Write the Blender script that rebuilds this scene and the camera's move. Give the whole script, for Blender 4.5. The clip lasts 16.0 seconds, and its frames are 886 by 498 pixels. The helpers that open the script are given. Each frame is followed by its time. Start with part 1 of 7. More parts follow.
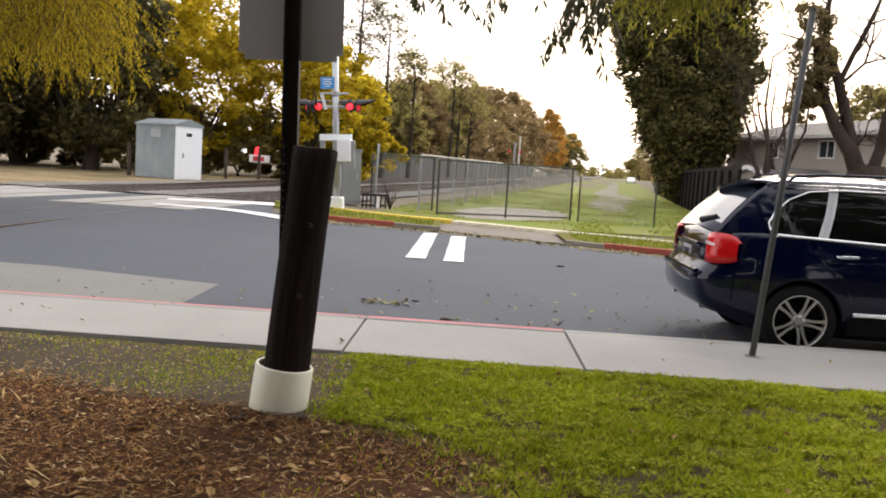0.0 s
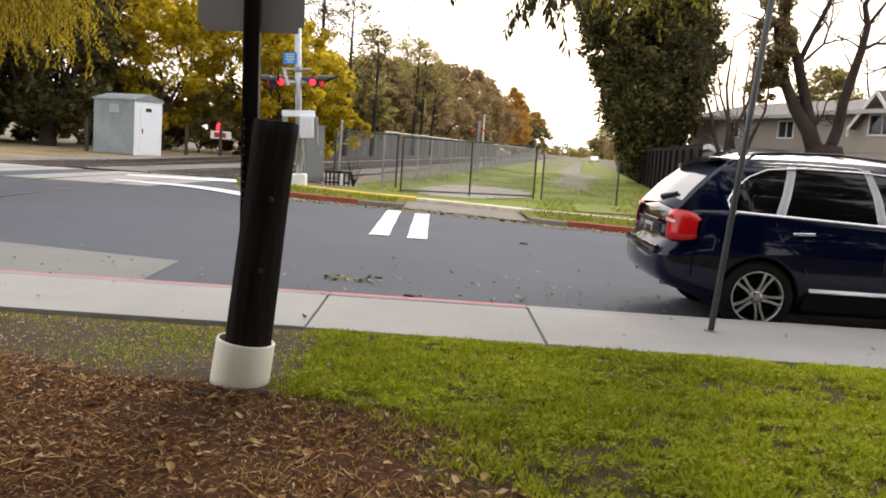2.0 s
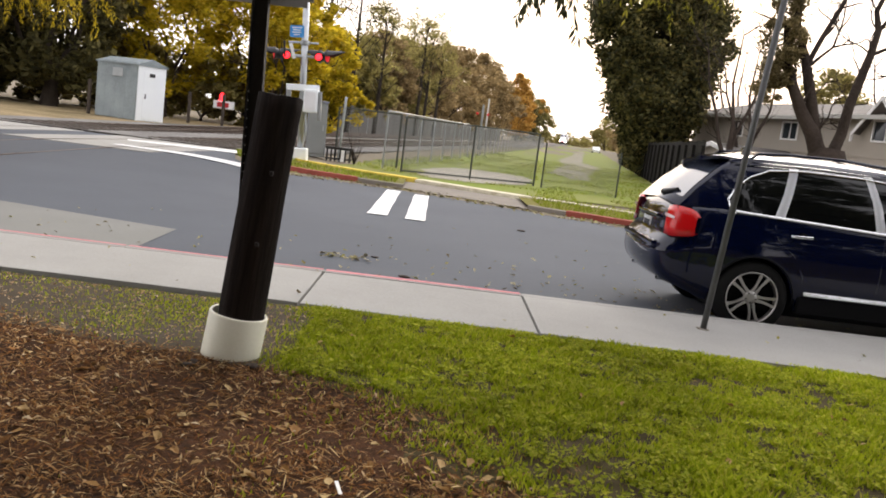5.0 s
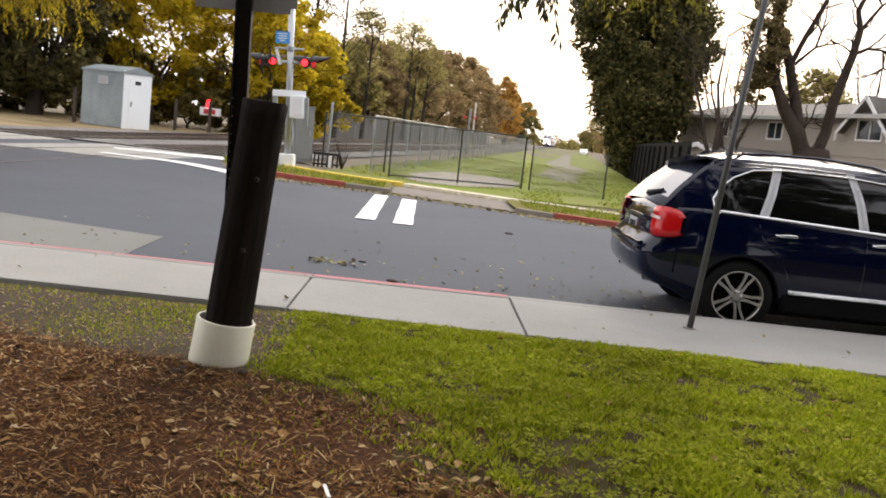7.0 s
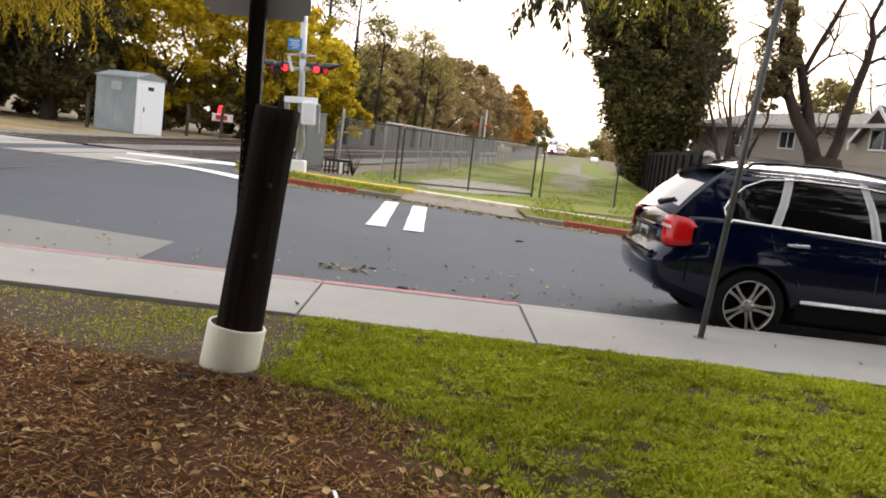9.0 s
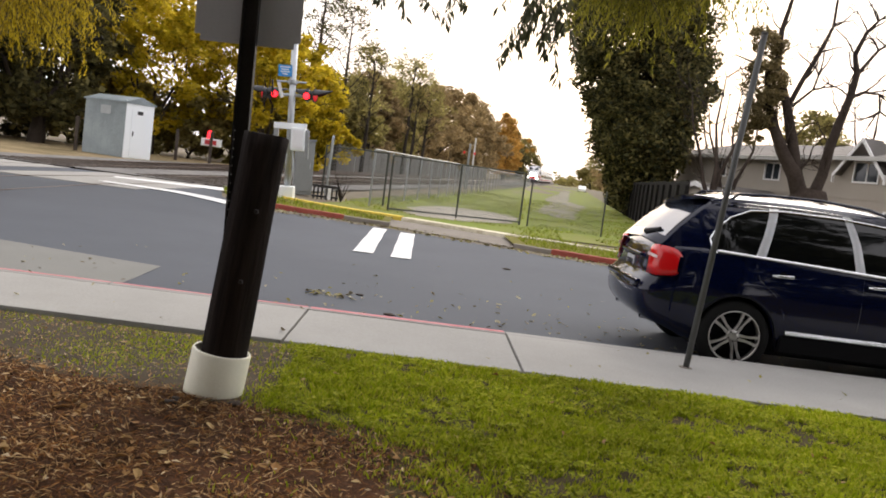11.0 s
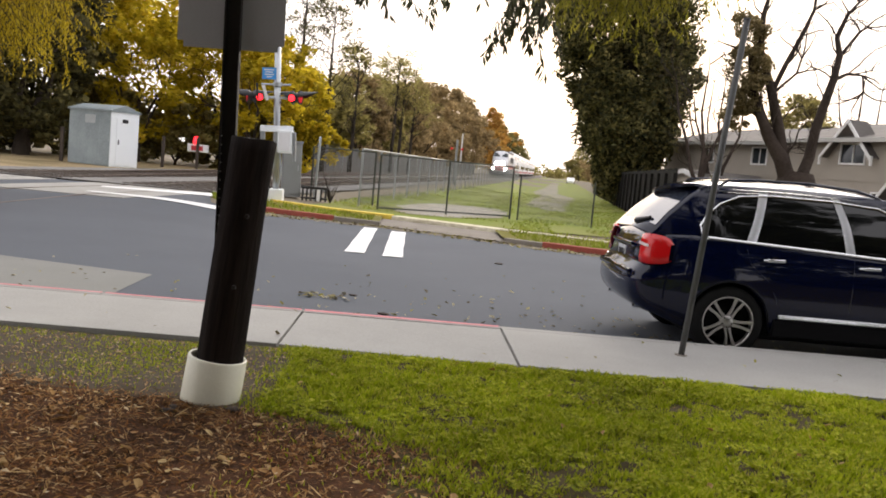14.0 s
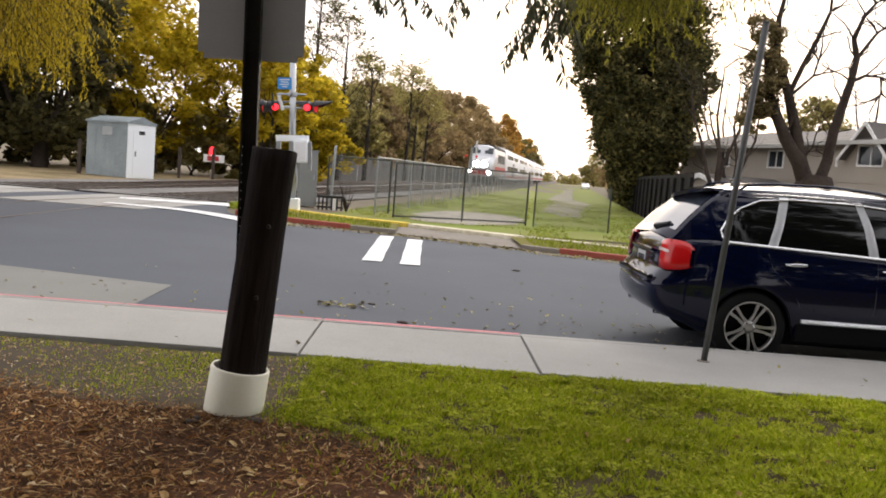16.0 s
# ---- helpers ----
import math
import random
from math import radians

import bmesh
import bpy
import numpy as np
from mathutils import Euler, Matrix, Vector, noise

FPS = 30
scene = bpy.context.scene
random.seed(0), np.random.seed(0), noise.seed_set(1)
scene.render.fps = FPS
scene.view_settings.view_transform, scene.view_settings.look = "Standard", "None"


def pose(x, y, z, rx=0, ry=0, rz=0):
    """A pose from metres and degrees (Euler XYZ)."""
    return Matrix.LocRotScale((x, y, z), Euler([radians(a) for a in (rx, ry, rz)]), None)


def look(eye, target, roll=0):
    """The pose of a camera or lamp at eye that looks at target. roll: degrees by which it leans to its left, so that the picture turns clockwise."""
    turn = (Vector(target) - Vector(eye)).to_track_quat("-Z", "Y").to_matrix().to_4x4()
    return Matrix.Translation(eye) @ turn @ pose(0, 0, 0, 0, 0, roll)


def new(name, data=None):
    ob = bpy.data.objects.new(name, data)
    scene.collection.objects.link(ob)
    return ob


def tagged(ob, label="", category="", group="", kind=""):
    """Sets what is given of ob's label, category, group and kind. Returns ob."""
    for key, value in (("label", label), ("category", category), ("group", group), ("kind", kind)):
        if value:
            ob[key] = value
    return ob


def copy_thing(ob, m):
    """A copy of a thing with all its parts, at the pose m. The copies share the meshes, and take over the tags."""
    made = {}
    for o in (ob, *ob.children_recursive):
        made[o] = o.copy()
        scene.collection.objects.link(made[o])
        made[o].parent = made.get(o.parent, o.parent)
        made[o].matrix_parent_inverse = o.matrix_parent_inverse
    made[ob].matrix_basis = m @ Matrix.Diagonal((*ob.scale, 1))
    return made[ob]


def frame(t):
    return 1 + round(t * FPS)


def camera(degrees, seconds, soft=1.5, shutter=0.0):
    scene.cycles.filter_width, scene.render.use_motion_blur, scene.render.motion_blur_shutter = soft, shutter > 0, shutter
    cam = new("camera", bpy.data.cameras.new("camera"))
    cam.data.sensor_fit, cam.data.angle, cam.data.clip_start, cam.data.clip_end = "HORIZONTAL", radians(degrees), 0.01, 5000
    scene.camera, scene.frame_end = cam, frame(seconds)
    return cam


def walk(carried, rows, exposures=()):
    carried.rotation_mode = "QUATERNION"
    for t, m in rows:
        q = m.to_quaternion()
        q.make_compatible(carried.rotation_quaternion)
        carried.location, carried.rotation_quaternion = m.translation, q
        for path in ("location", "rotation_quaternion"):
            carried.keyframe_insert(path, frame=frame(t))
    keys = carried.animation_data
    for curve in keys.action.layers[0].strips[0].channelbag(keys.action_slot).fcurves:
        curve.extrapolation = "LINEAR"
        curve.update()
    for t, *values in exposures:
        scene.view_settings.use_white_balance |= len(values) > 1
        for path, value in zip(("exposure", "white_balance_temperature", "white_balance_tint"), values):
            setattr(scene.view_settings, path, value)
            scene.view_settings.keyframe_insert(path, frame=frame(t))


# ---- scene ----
cam = camera(54.1, 16.0, soft=1.8, shutter=0.4)
PATH = [
    (0.0, pose(-0.009, -0.001, 1.619, 84.44, -3.58, 2.15)),
    (0.5, pose(0.005, -0.010, 1.602, 84.63, -4.90, 0.41)),
    (1.0, pose(-0.001, -0.003, 1.596, 83.30, -6.22, -0.73)),
    (1.5, pose(-0.000, 0.001, 1.600, 83.00, -5.20, -0.00)),
    (2.0, pose(0.001, 0.003, 1.599, 83.16, -3.92, -0.20)),
    (2.5, pose(0.017, -0.011, 1.598, 82.71, -4.27, 0.06)),
    (3.0, pose(-0.000, 0.011, 1.600, 82.88, -5.35, -1.17)),
    (3.5, pose(-0.000, 0.014, 1.605, 82.57, -3.23, 1.53)),
    (4.0, pose(-0.003, 0.022, 1.609, 83.68, -5.34, 0.04)),
    (4.2, pose(-0.007, 0.026, 1.599, 81.94, -6.71, 0.08)),
    (6.3, pose(0.012, -0.001, 1.621, 82.41, -7.19, -0.07)),
    (6.5, pose(0.020, -0.002, 1.612, 82.85, -5.36, -0.64)),
    (7.0, pose(0.013, -0.011, 1.608, 82.33, -6.38, -0.83)),
    (7.5, pose(0.015, -0.001, 1.610, 81.83, -6.91, -1.41)),
    (8.0, pose(0.008, -0.000, 1.604, 81.70, -6.50, -0.41)),
    (8.5, pose(0.007, -0.008, 1.608, 82.42, -6.72, -0.12)),
    (9.0, pose(0.007, -0.015, 1.608, 82.72, -6.73, -0.12)),
    (9.2, pose(0.037, -0.005, 1.615, 83.85, -7.52, -1.20)),
    (11.3, pose(0.012, -0.029, 1.614, 84.59, -7.38, -0.84)),
    (11.5, pose(0.018, -0.030, 1.613, 84.08, -8.35, -2.37)),
    (12.0, pose(0.010, -0.022, 1.615, 84.13, -8.33, -3.17)),
    (12.5, pose(0.010, -0.007, 1.619, 85.19, -7.70, -4.47)),
    (13.0, pose(0.012, -0.016, 1.619, 84.08, -6.78, -2.85)),
    (13.5, pose(0.011, -0.026, 1.615, 83.86, -5.91, -2.05)),
    (14.0, pose(0.007, -0.026, 1.618, 84.46, -5.25, -1.66)),
    (14.5, pose(0.005, -0.022, 1.611, 84.02, -5.83, -1.63)),
    (15.0, pose(0.003, -0.016, 1.613, 84.13, -6.08, -1.52)),
    (15.5, pose(-0.011, -0.011, 1.616, 85.01, -5.84, -0.35)),
    (16.0, pose(-0.031, -0.006, 1.619, 84.86, -4.54, -0.73)),
]
# the film brightens a little in its first part
EXPOSURES = [(0.0, 0.78), (9.0, 0.76), (11.3, 0.63), (16.0, 0.63)]
walk(cam, PATH, EXPOSURES)

# ---- world and light: a bright overcast evening sky with a low, wide, weak sun ----
world = bpy.data.worlds.new("sky")
scene.world = world
world.use_nodes = True
wn, wl = world.node_tree.nodes, world.node_tree.links
wn.clear()
w_out, w_bg = wn.new("ShaderNodeOutputWorld"), wn.new("ShaderNodeBackground")
w_sky, w_mix = wn.new("ShaderNodeTexSky"), wn.new("ShaderNodeMix")
w_sky.sky_type, w_sky.sun_disc = "NISHITA", False
w_sky.sun_elevation, w_sky.sun_rotation = radians(14), radians(12)
w_sky.air_density, w_sky.dust_density, w_sky.ozone_density = 1.4, 4.0, 1.0
w_mix.data_type = "RGBA"
w_mix.inputs[0].default_value = 0.86
w_mix.inputs[7].default_value = (10.6, 10.2, 10.5, 1)  # cloud cover
wl.new(w_sky.outputs[0], w_mix.inputs[6])
wl.new(w_mix.outputs[2], w_bg.inputs[0])
w_bg.inputs[1].default_value = 0.11
wl.new(w_bg.outputs[0], w_out.inputs[0])
sun_data = bpy.data.lights.new("sun", "SUN")
sun_data.energy, sun_data.angle, sun_data.color = 1.3, radians(25), (1.0, 0.9, 0.78)
sun = new("sun", sun_data)
sun.matrix_world = look((20, 60, 40), (0, 0, 0))


# ---- materials ----
def nodes_of(name):
    m = bpy.data.materials.new(name)
    m.use_nodes = True
    nt = m.node_tree
    return m, nt, nt.nodes["Principled BSDF"], nt.nodes["Material Output"]


def noise_node(nt, scale, detail=6, rough=0.6, vec=None):
    n = nt.nodes.new("ShaderNodeTexNoise")
    n.inputs["Scale"].default_value, n.inputs["Detail"].default_value, n.inputs["Roughness"].default_value = scale, detail, rough
    if vec is None:
        tc = nt.nodes.new("ShaderNodeNewGeometry")
        vec = tc.outputs["Position"]
    nt.links.new(vec, n.inputs["Vector"])
    return n.outputs["Fac"]


def ramp(nt, fac, stops):
    r = nt.nodes.new("ShaderNodeValToRGB")
    while len(r.color_ramp.elements) < len(stops):
        r.color_ramp.elements.new(0.5)
    for e, (p, c) in zip(r.color_ramp.elements, stops):
        e.position, e.color = p, (*c, 1)
    nt.links.new(fac, r.inputs[0])
    return r.outputs[0]


def blend(nt, fac, a, b, mode="MIX"):
    m = nt.nodes.new("ShaderNodeMix")
    m.data_type, m.blend_type = "RGBA", mode
    for i, v in ((0, fac), (6, a), (7, b)):
        if isinstance(v, (int, float)):
            m.inputs[i].default_value = v
        elif isinstance(v, tuple):
            m.inputs[i].default_value = (*v, 1)
        else:
            nt.links.new(v, m.inputs[i])
    return m.outputs[2]


def add_bump(nt, bsdf, height, strength, distance):
    b = nt.nodes.new("ShaderNodeBump")
    b.inputs["Strength"].default_value, b.inputs["Distance"].default_value = strength, distance
    nt.links.new(height, b.inputs["Height"])
    nt.links.new(b.outputs[0], bsdf.inputs["Normal"])


def surface(name, dark, light, big=0.6, fine=40.0, rough=0.8, metal=0.0, bump=0.3, depth=0.004, spread=0.25, coat=0.0, local=False, grain=1.0):
    """A worn surface: two colours mixed by a large and a fine noise, with fine relief."""
    m, nt, bsdf, _ = nodes_of(name)
    vec = None
    if local:
        vec = nt.nodes.new("ShaderNodeTexCoord").outputs["Object"]
        if grain != 1.0:
            stretch = nt.nodes.new("ShaderNodeMapping")
            stretch.inputs["Scale"].default_value = (1, 1, grain)
            nt.links.new(vec, stretch.inputs["Vector"])
            vec = stretch.outputs[0]
    a, b = noise_node(nt, big, 4, 0.6, vec), noise_node(nt, fine, 6, 0.65, vec)
    mixed = nt.nodes.new("ShaderNodeMath")
    mixed.operation = "MULTIPLY_ADD"
    nt.links.new(b, mixed.inputs[0])
    mixed.inputs[1].default_value = 0.5
    half = nt.nodes.new("ShaderNodeMath")
    half.operation = "MULTIPLY"
    half.inputs[1].default_value = 0.5
    nt.links.new(a, half.inputs[0])
    nt.links.new(half.outputs[0], mixed.inputs[2])
    nt.links.new(ramp(nt, mixed.outputs[0], [(0.5 - spread, dark), (0.5 + spread, light)]), bsdf.inputs["Base Color"])
    bsdf.inputs["Roughness"].default_value, bsdf.inputs["Metallic"].default_value = rough, metal
    bsdf.inputs["Coat Weight"].default_value = coat
    if rough > 0.65:
        bsdf.inputs["Specular IOR Level"].default_value = 0.12
    if bump:
        add_bump(nt, bsdf, b, bump, depth)
    return m


def leaf_material(name, colours, translucent=0.35, rough=0.6):
    """Leaves: each one takes its own tone from the range."""
    m, nt, bsdf, out = nodes_of(name)
    geo = nt.nodes.new("ShaderNodeNewGeometry")
    n = len(colours)
    tone = ramp(nt, geo.outputs["Random Per Island"], [(i / max(1, n - 1), c) for i, c in enumerate(colours)])
    big = ramp(nt, noise_node(nt, 0.5, 3), [(0.3, (0.62, 0.62, 0.62)), (0.7, (1.25, 1.25, 1.25))])
    col = blend(nt, 1.0, tone, big, "MULTIPLY")
    nt.links.new(col, bsdf.inputs["Base Color"])
    bsdf.inputs["Roughness"].default_value = rough
    bsdf.inputs["Specular IOR Level"].default_value = 0.12
    tr, mix = nt.nodes.new("ShaderNodeBsdfTranslucent"), nt.nodes.new("ShaderNodeMixShader")
    nt.links.new(col, tr.inputs[0])
    mix.inputs[0].default_value = translucent
    nt.links.new(bsdf.outputs[0], mix.inputs[1])
    nt.links.new(tr.outputs[0], mix.inputs[2])
    nt.links.new(mix.outputs[0], out.inputs[0])
    return m


def plain(name, colour, rough=0.5, metal=0.0, coat=0.0, vary=0.12):
    d = tuple(c * (1 - vary) for c in colour)
    e = tuple(c * (1 + vary) for c in colour)
    return surface(name, d, e, 1.5, 60.0, rough, metal, 0.08, 0.001, 0.25, coat, local=True)


def glow(name, colour, strength):
    m, nt, bsdf, _ = nodes_of(name)
    bsdf.inputs["Base Color"].default_value = (*colour, 1)
    bsdf.inputs["Emission Color"].default_value = (*colour, 1)
    bsdf.inputs["Emission Strength"].default_value = strength
    return m


ASPHALT = surface("asphalt", (0.068, 0.075, 0.088), (0.128, 0.138, 0.158), 0.25, 70, 0.85, 0, 0.35, 0.004, 0.3)
# worn asphalt, brightened further to paint in its sheen
ASPHALT_PALE = surface("asphalt_pale", (0.17, 0.17, 0.158), (0.25, 0.25, 0.235), 0.6, 60, 0.88, 0, 0.3, 0.004, 0.3)
CONCRETE = surface("concrete", (0.24, 0.234, 0.218), (0.42, 0.412, 0.39), 0.7, 45, 0.85, 0, 0.2, 0.002, 0.3)
CONCRETE_OLD = surface("concrete_old", (0.15, 0.132, 0.11), (0.30, 0.27, 0.235), 1.2, 50, 0.9, 0, 0.3, 0.004, 0.3)
PAINT_WHITE = surface("road_paint_white", (0.62, 0.62, 0.62), (0.85, 0.85, 0.85), 2.0, 70, 0.7, 0, 0.2, 0.002, 0.25)
PAINT_RED = surface("kerb_paint_red", (0.20, 0.05, 0.04), (0.38, 0.10, 0.07), 3.0, 50, 0.7, 0, 0.2, 0.002, 0.25)
PAINT_PINK = surface("kerb_paint_faded", (0.60, 0.17, 0.20), (0.60, 0.34, 0.35), 4.0, 40, 0.8, 0, 0.2, 0.002, 0.2)
PAINT_YELLOW = surface("kerb_paint_yellow", (0.55, 0.40, 0.05), (0.72, 0.55, 0.10), 2.0, 40, 0.7, 0, 0.2, 0.002, 0.25)
PAINT_CREAM = surface("kerb_paint_cream", (0.36, 0.31, 0.20), (0.76, 0.71, 0.56), 1.6, 14, 0.8, 0, 0.2, 0.002, 0.16)
VERGE = surface("verge_grass", (0.10, 0.11, 0.022), (0.21, 0.17, 0.045), 0.8, 25, 0.95, 0, 0.6, 0.02, 0.22)
DIRT = surface("dirt", (0.13, 0.105, 0.07), (0.26, 0.225, 0.17), 0.5, 30, 0.95, 0, 0.5, 0.01, 0.25)
BALLAST = surface("ballast", (0.10, 0.095, 0.09), (0.26, 0.25, 0.24), 0.7, 22, 0.95, 0, 0.9, 0.03, 0.2)
STEEL_RUST = surface("rail_steel", (0.07, 0.045, 0.035), (0.16, 0.12, 0.10), 2, 40, 0.55, 0.6, 0.1, 0.001)
TIE_WOOD = surface("tie_wood", (0.035, 0.028, 0.024), (0.10, 0.08, 0.065), 2, 25, 0.9, 0, 0.4, 0.004)
GALV = surface("galvanised_steel", (0.33, 0.35, 0.36), (0.5, 0.52, 0.53), 3, 50, 0.42, 0.75, 0.1, 0.001)
GREY_POST = surface("grey_post_steel", (0.065, 0.066, 0.066), (0.125, 0.125, 0.122), 3, 50, 0.6, 0.2, 0.1, 0.001)
WIRE = plain("fence_wire", (0.20, 0.21, 0.21), 0.55, 0.4)
FENCE_POST = plain("fence_post_green", (0.05, 0.055, 0.045), 0.6, 0.2)
WOOD_POST = surface("tarred_wood", (0.003, 0.0025, 0.0025), (0.028, 0.020, 0.017), 4, 34, 0.9, 0, 1.0, 0.012, 0.16, local=True, grain=0.07)
PVC = surface("pvc_sleeve", (0.74, 0.72, 0.57), (0.84, 0.82, 0.68), 2.5, 60, 0.4, 0, 0.05, 0.001, 0.2)
SIGN_BACK = surface("sign_back_aluminium", (0.40, 0.405, 0.41), (0.48, 0.485, 0.49), 2.0, 70, 0.5, 0.1, 0.05, 0.001, 0.25)
DARK_STEEL = surface("dark_steel", (0.018, 0.017, 0.016), (0.05, 0.045, 0.042), 4, 60, 0.55, 0.4, 0.15, 0.001, 0.25)
# shed side lowered and front white raised, so the colours carry the daylight's fall
SHED_SIDE = surface("shed_steel_grey", (0.15, 0.18, 0.19), (0.36, 0.41, 0.42), 0.7, 20, 0.5, 0.2, 0.05, 0.002, 0.18, local=True)
SHED_WHITE = surface("white_steel_lightened", (0.82, 0.86, 0.88), (0.90, 0.93, 0.94), 1.0, 40, 0.45, 0, 0.05, 0.001, 0.25, local=True)
CABINET = surface("cabinet_grey", (0.2, 0.215, 0.215), (0.29, 0.30, 0.30), 1.5, 40, 0.5, 0.2, 0.05, 0.001, local=True)
BLUE_SIGN = plain("sign_blue", (0.06, 0.30, 0.66), 0.45)
BLACK = plain("black_paint", (0.012, 0.012, 0.013), 0.45)
RED_LAMP = glow("red_lamp", (1.0, 0.02, 0.03), 2.2)
RED_DIM = glow("red_lamp_dim", (0.7, 0.01, 0.02), 0.25)
HEADLIGHT = glow("headlight", (1.0, 0.93, 0.84), 90)
FENCE_WOOD = surface("fence_wood_dark", (0.006, 0.0055, 0.006), (0.024, 0.021, 0.02), 1.5, 20, 0.85, 0, 0.3, 0.004)
WALL_WOOD = surface("weathered_boards", (0.10, 0.095, 0.09), (0.21, 0.2, 0.19), 0.9, 14, 0.9, 0, 0.3, 0.006)
BARK_DARK = surface("bark_dark", (0.022, 0.017, 0.013), (0.075, 0.06, 0.048), 2.0, 18, 0.95, 0, 0.9, 0.03)
BARK_GREY = surface("bark_grey", (0.022, 0.016, 0.013), (0.085, 0.066, 0.054), 2.0, 14, 0.95, 0, 0.9, 0.04)
STUCCO = surface("stucco_taupe", (0.31, 0.275, 0.23), (0.38, 0.34, 0.29), 0.4, 50, 0.9, 0, 0.2, 0.003)
STUCCO_PALE = surface("stucco_pale", (0.40, 0.39, 0.36), (0.47, 0.46, 0.43), 0.4, 50, 0.9, 0, 0.2, 0.003)
ROOF = surface("roof_shingle", (0.14, 0.127, 0.118), (0.25, 0.232, 0.215), 0.8, 12, 0.9, 0, 0.5, 0.01)
TRIM = plain("trim_white", (0.72, 0.71, 0.69), 0.6)
WINDOW_GLASS = plain("window_glass", (0.03, 0.035, 0.04), 0.06)
CAR_PAINT = plain("car_paint_midnight_blue", (0.0012, 0.0034, 0.021), 0.10, 0.0, 0.6, 0.05)
CAR_PAINT.node_tree.nodes["Principled BSDF"].inputs["Specular IOR Level"].default_value = 0.15
CAR_GLASS = plain("car_glass", (0.003, 0.0035, 0.004), 0.02, 0.0, 0.0)
CHROME = plain("chrome", (0.78, 0.79, 0.8), 0.16, 1.0)
# silver pillar trim; its near-white colour carries the reflected sky
SATIN = plain("silver_trim_sky_white", (0.84, 0.85, 0.87), 0.35)
ALLOY = plain("alloy", (0.45, 0.44, 0.42), 0.32, 0.9)
RUBBER = plain("tyre_rubber", (0.012, 0.012, 0.012), 0.8)
PLASTIC = plain("black_plastic", (0.005, 0.005, 0.006), 0.7)
# paler and part metallic, to build the sky's bright reflection into the glass
REAR_GLASS = plain("rear_glass_sky_sheen", (0.085, 0.10, 0.14), 0.04, 0.42, 0.2)
TAIL_RED = plain("tail_light_red", (0.60, 0.008, 0.010), 0.15, 0.0, 0.2)
TAIL_CLEAR = plain("tail_light_clear", (0.72, 0.55, 0.54), 0.15, 0.0, 1.0)
PLATE = plain("number_plate", (0.55, 0.56, 0.58), 0.4)
TRAIN_SILVER = plain("train_silver", (0.50, 0.51, 0.53), 0.35, 0.35)
TRAIN_WHITE = plain("train_white", (0.78, 0.78, 0.80), 0.4)
TRAIN_RED = plain("train_red", (0.42, 0.02, 0.025), 0.4)
TRAIN_DARK = plain("train_dark", (0.03, 0.03, 0.035), 0.5)
MULCH_CHIP = leaf_material("mulch_chips", [(0.020, 0.011, 0.006), (0.085, 0.038, 0.013), (0.22, 0.09, 0.026), (0.27, 0.14, 0.042), (0.46, 0.31, 0.15)], 0.0, 0.95)
DRY_LEAF = leaf_material("dry_leaves", [(0.18, 0.08, 0.025), (0.36, 0.21, 0.075), (0.58, 0.43, 0.21), (0.30, 0.13, 0.035)], 0.1, 0.8)
BARK_BIT = leaf_material("bark_bits", [(0.30, 0.17, 0.07), (0.46, 0.31, 0.16), (0.58, 0.46, 0.29)], 0.05, 0.85)
CLOVER = leaf_material("clover_leaves", [(0.16, 0.19, 0.010), (0.28, 0.33, 0.013), (0.38, 0.41, 0.02), (0.46, 0.45, 0.05)], 0.4, 0.8)
ROAD_LEAF = leaf_material("road_leaves", [(0.3, 0.27, 0.12), (0.42, 0.38, 0.26), (0.16, 0.12, 0.07), (0.36, 0.33, 0.06)], 0.1, 0.8)
GRASS = leaf_material("grass_blades", [(0.18, 0.235, 0.010), (0.30, 0.37, 0.013), (0.40, 0.45, 0.022), (0.50, 0.46, 0.08)], 0.45, 0.8)
FIELD_TUFT = leaf_material("field_tufts", [(0.15, 0.175, 0.02), (0.22, 0.28, 0.025), (0.29, 0.35, 0.035), (0.33, 0.29, 0.085)], 0.45, 0.9)
LEAF_WILLOW = leaf_material("willow_leaves", [(0.34, 0.25, 0.012), (0.48, 0.36, 0.02), (0.58, 0.45, 0.04)], 0.5)
LEAF_YELLOW = leaf_material("yellow_leaves", [(0.26, 0.21, 0.014), (0.46, 0.36, 0.018), (0.60, 0.46, 0.025), (0.70, 0.54, 0.06)], 0.72)
LEAF_DARK = leaf_material("dark_leaves", [(0.045, 0.042, 0.018), (0.095, 0.086, 0.034), (0.19, 0.165, 0.062)], 0.5)
LEAF_OLIVE = leaf_material("olive_leaves", [(0.16, 0.14, 0.055), (0.31, 0.265, 0.09), (0.43, 0.365, 0.13)], 0.65)
LEAF_BROWN = leaf_material("brown_leaves", [(0.20, 0.145, 0.07), (0.33, 0.24, 0.115), (0.43, 0.315, 0.16)], 0.55)
LEAF_IVY = leaf_material("ivy_leaves", [(0.11, 0.088, 0.04), (0.21, 0.165, 0.075), (0.32, 0.25, 0.12)], 0.45)
LEAF_ORANGE = leaf_material("orange_leaves", [(0.36, 0.20, 0.045), (0.54, 0.31, 0.07), (0.62, 0.40, 0.12)], 0.6)
LEAF_EVERGREEN = leaf_material("evergreen_leaves", [(0.026, 0.030, 0.014), (0.068, 0.068, 0.028), (0.15, 0.135, 0.05), (0.29, 0.24, 0.085)], 0.4)
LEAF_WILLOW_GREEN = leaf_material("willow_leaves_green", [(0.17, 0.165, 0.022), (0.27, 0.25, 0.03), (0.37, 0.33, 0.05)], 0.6)
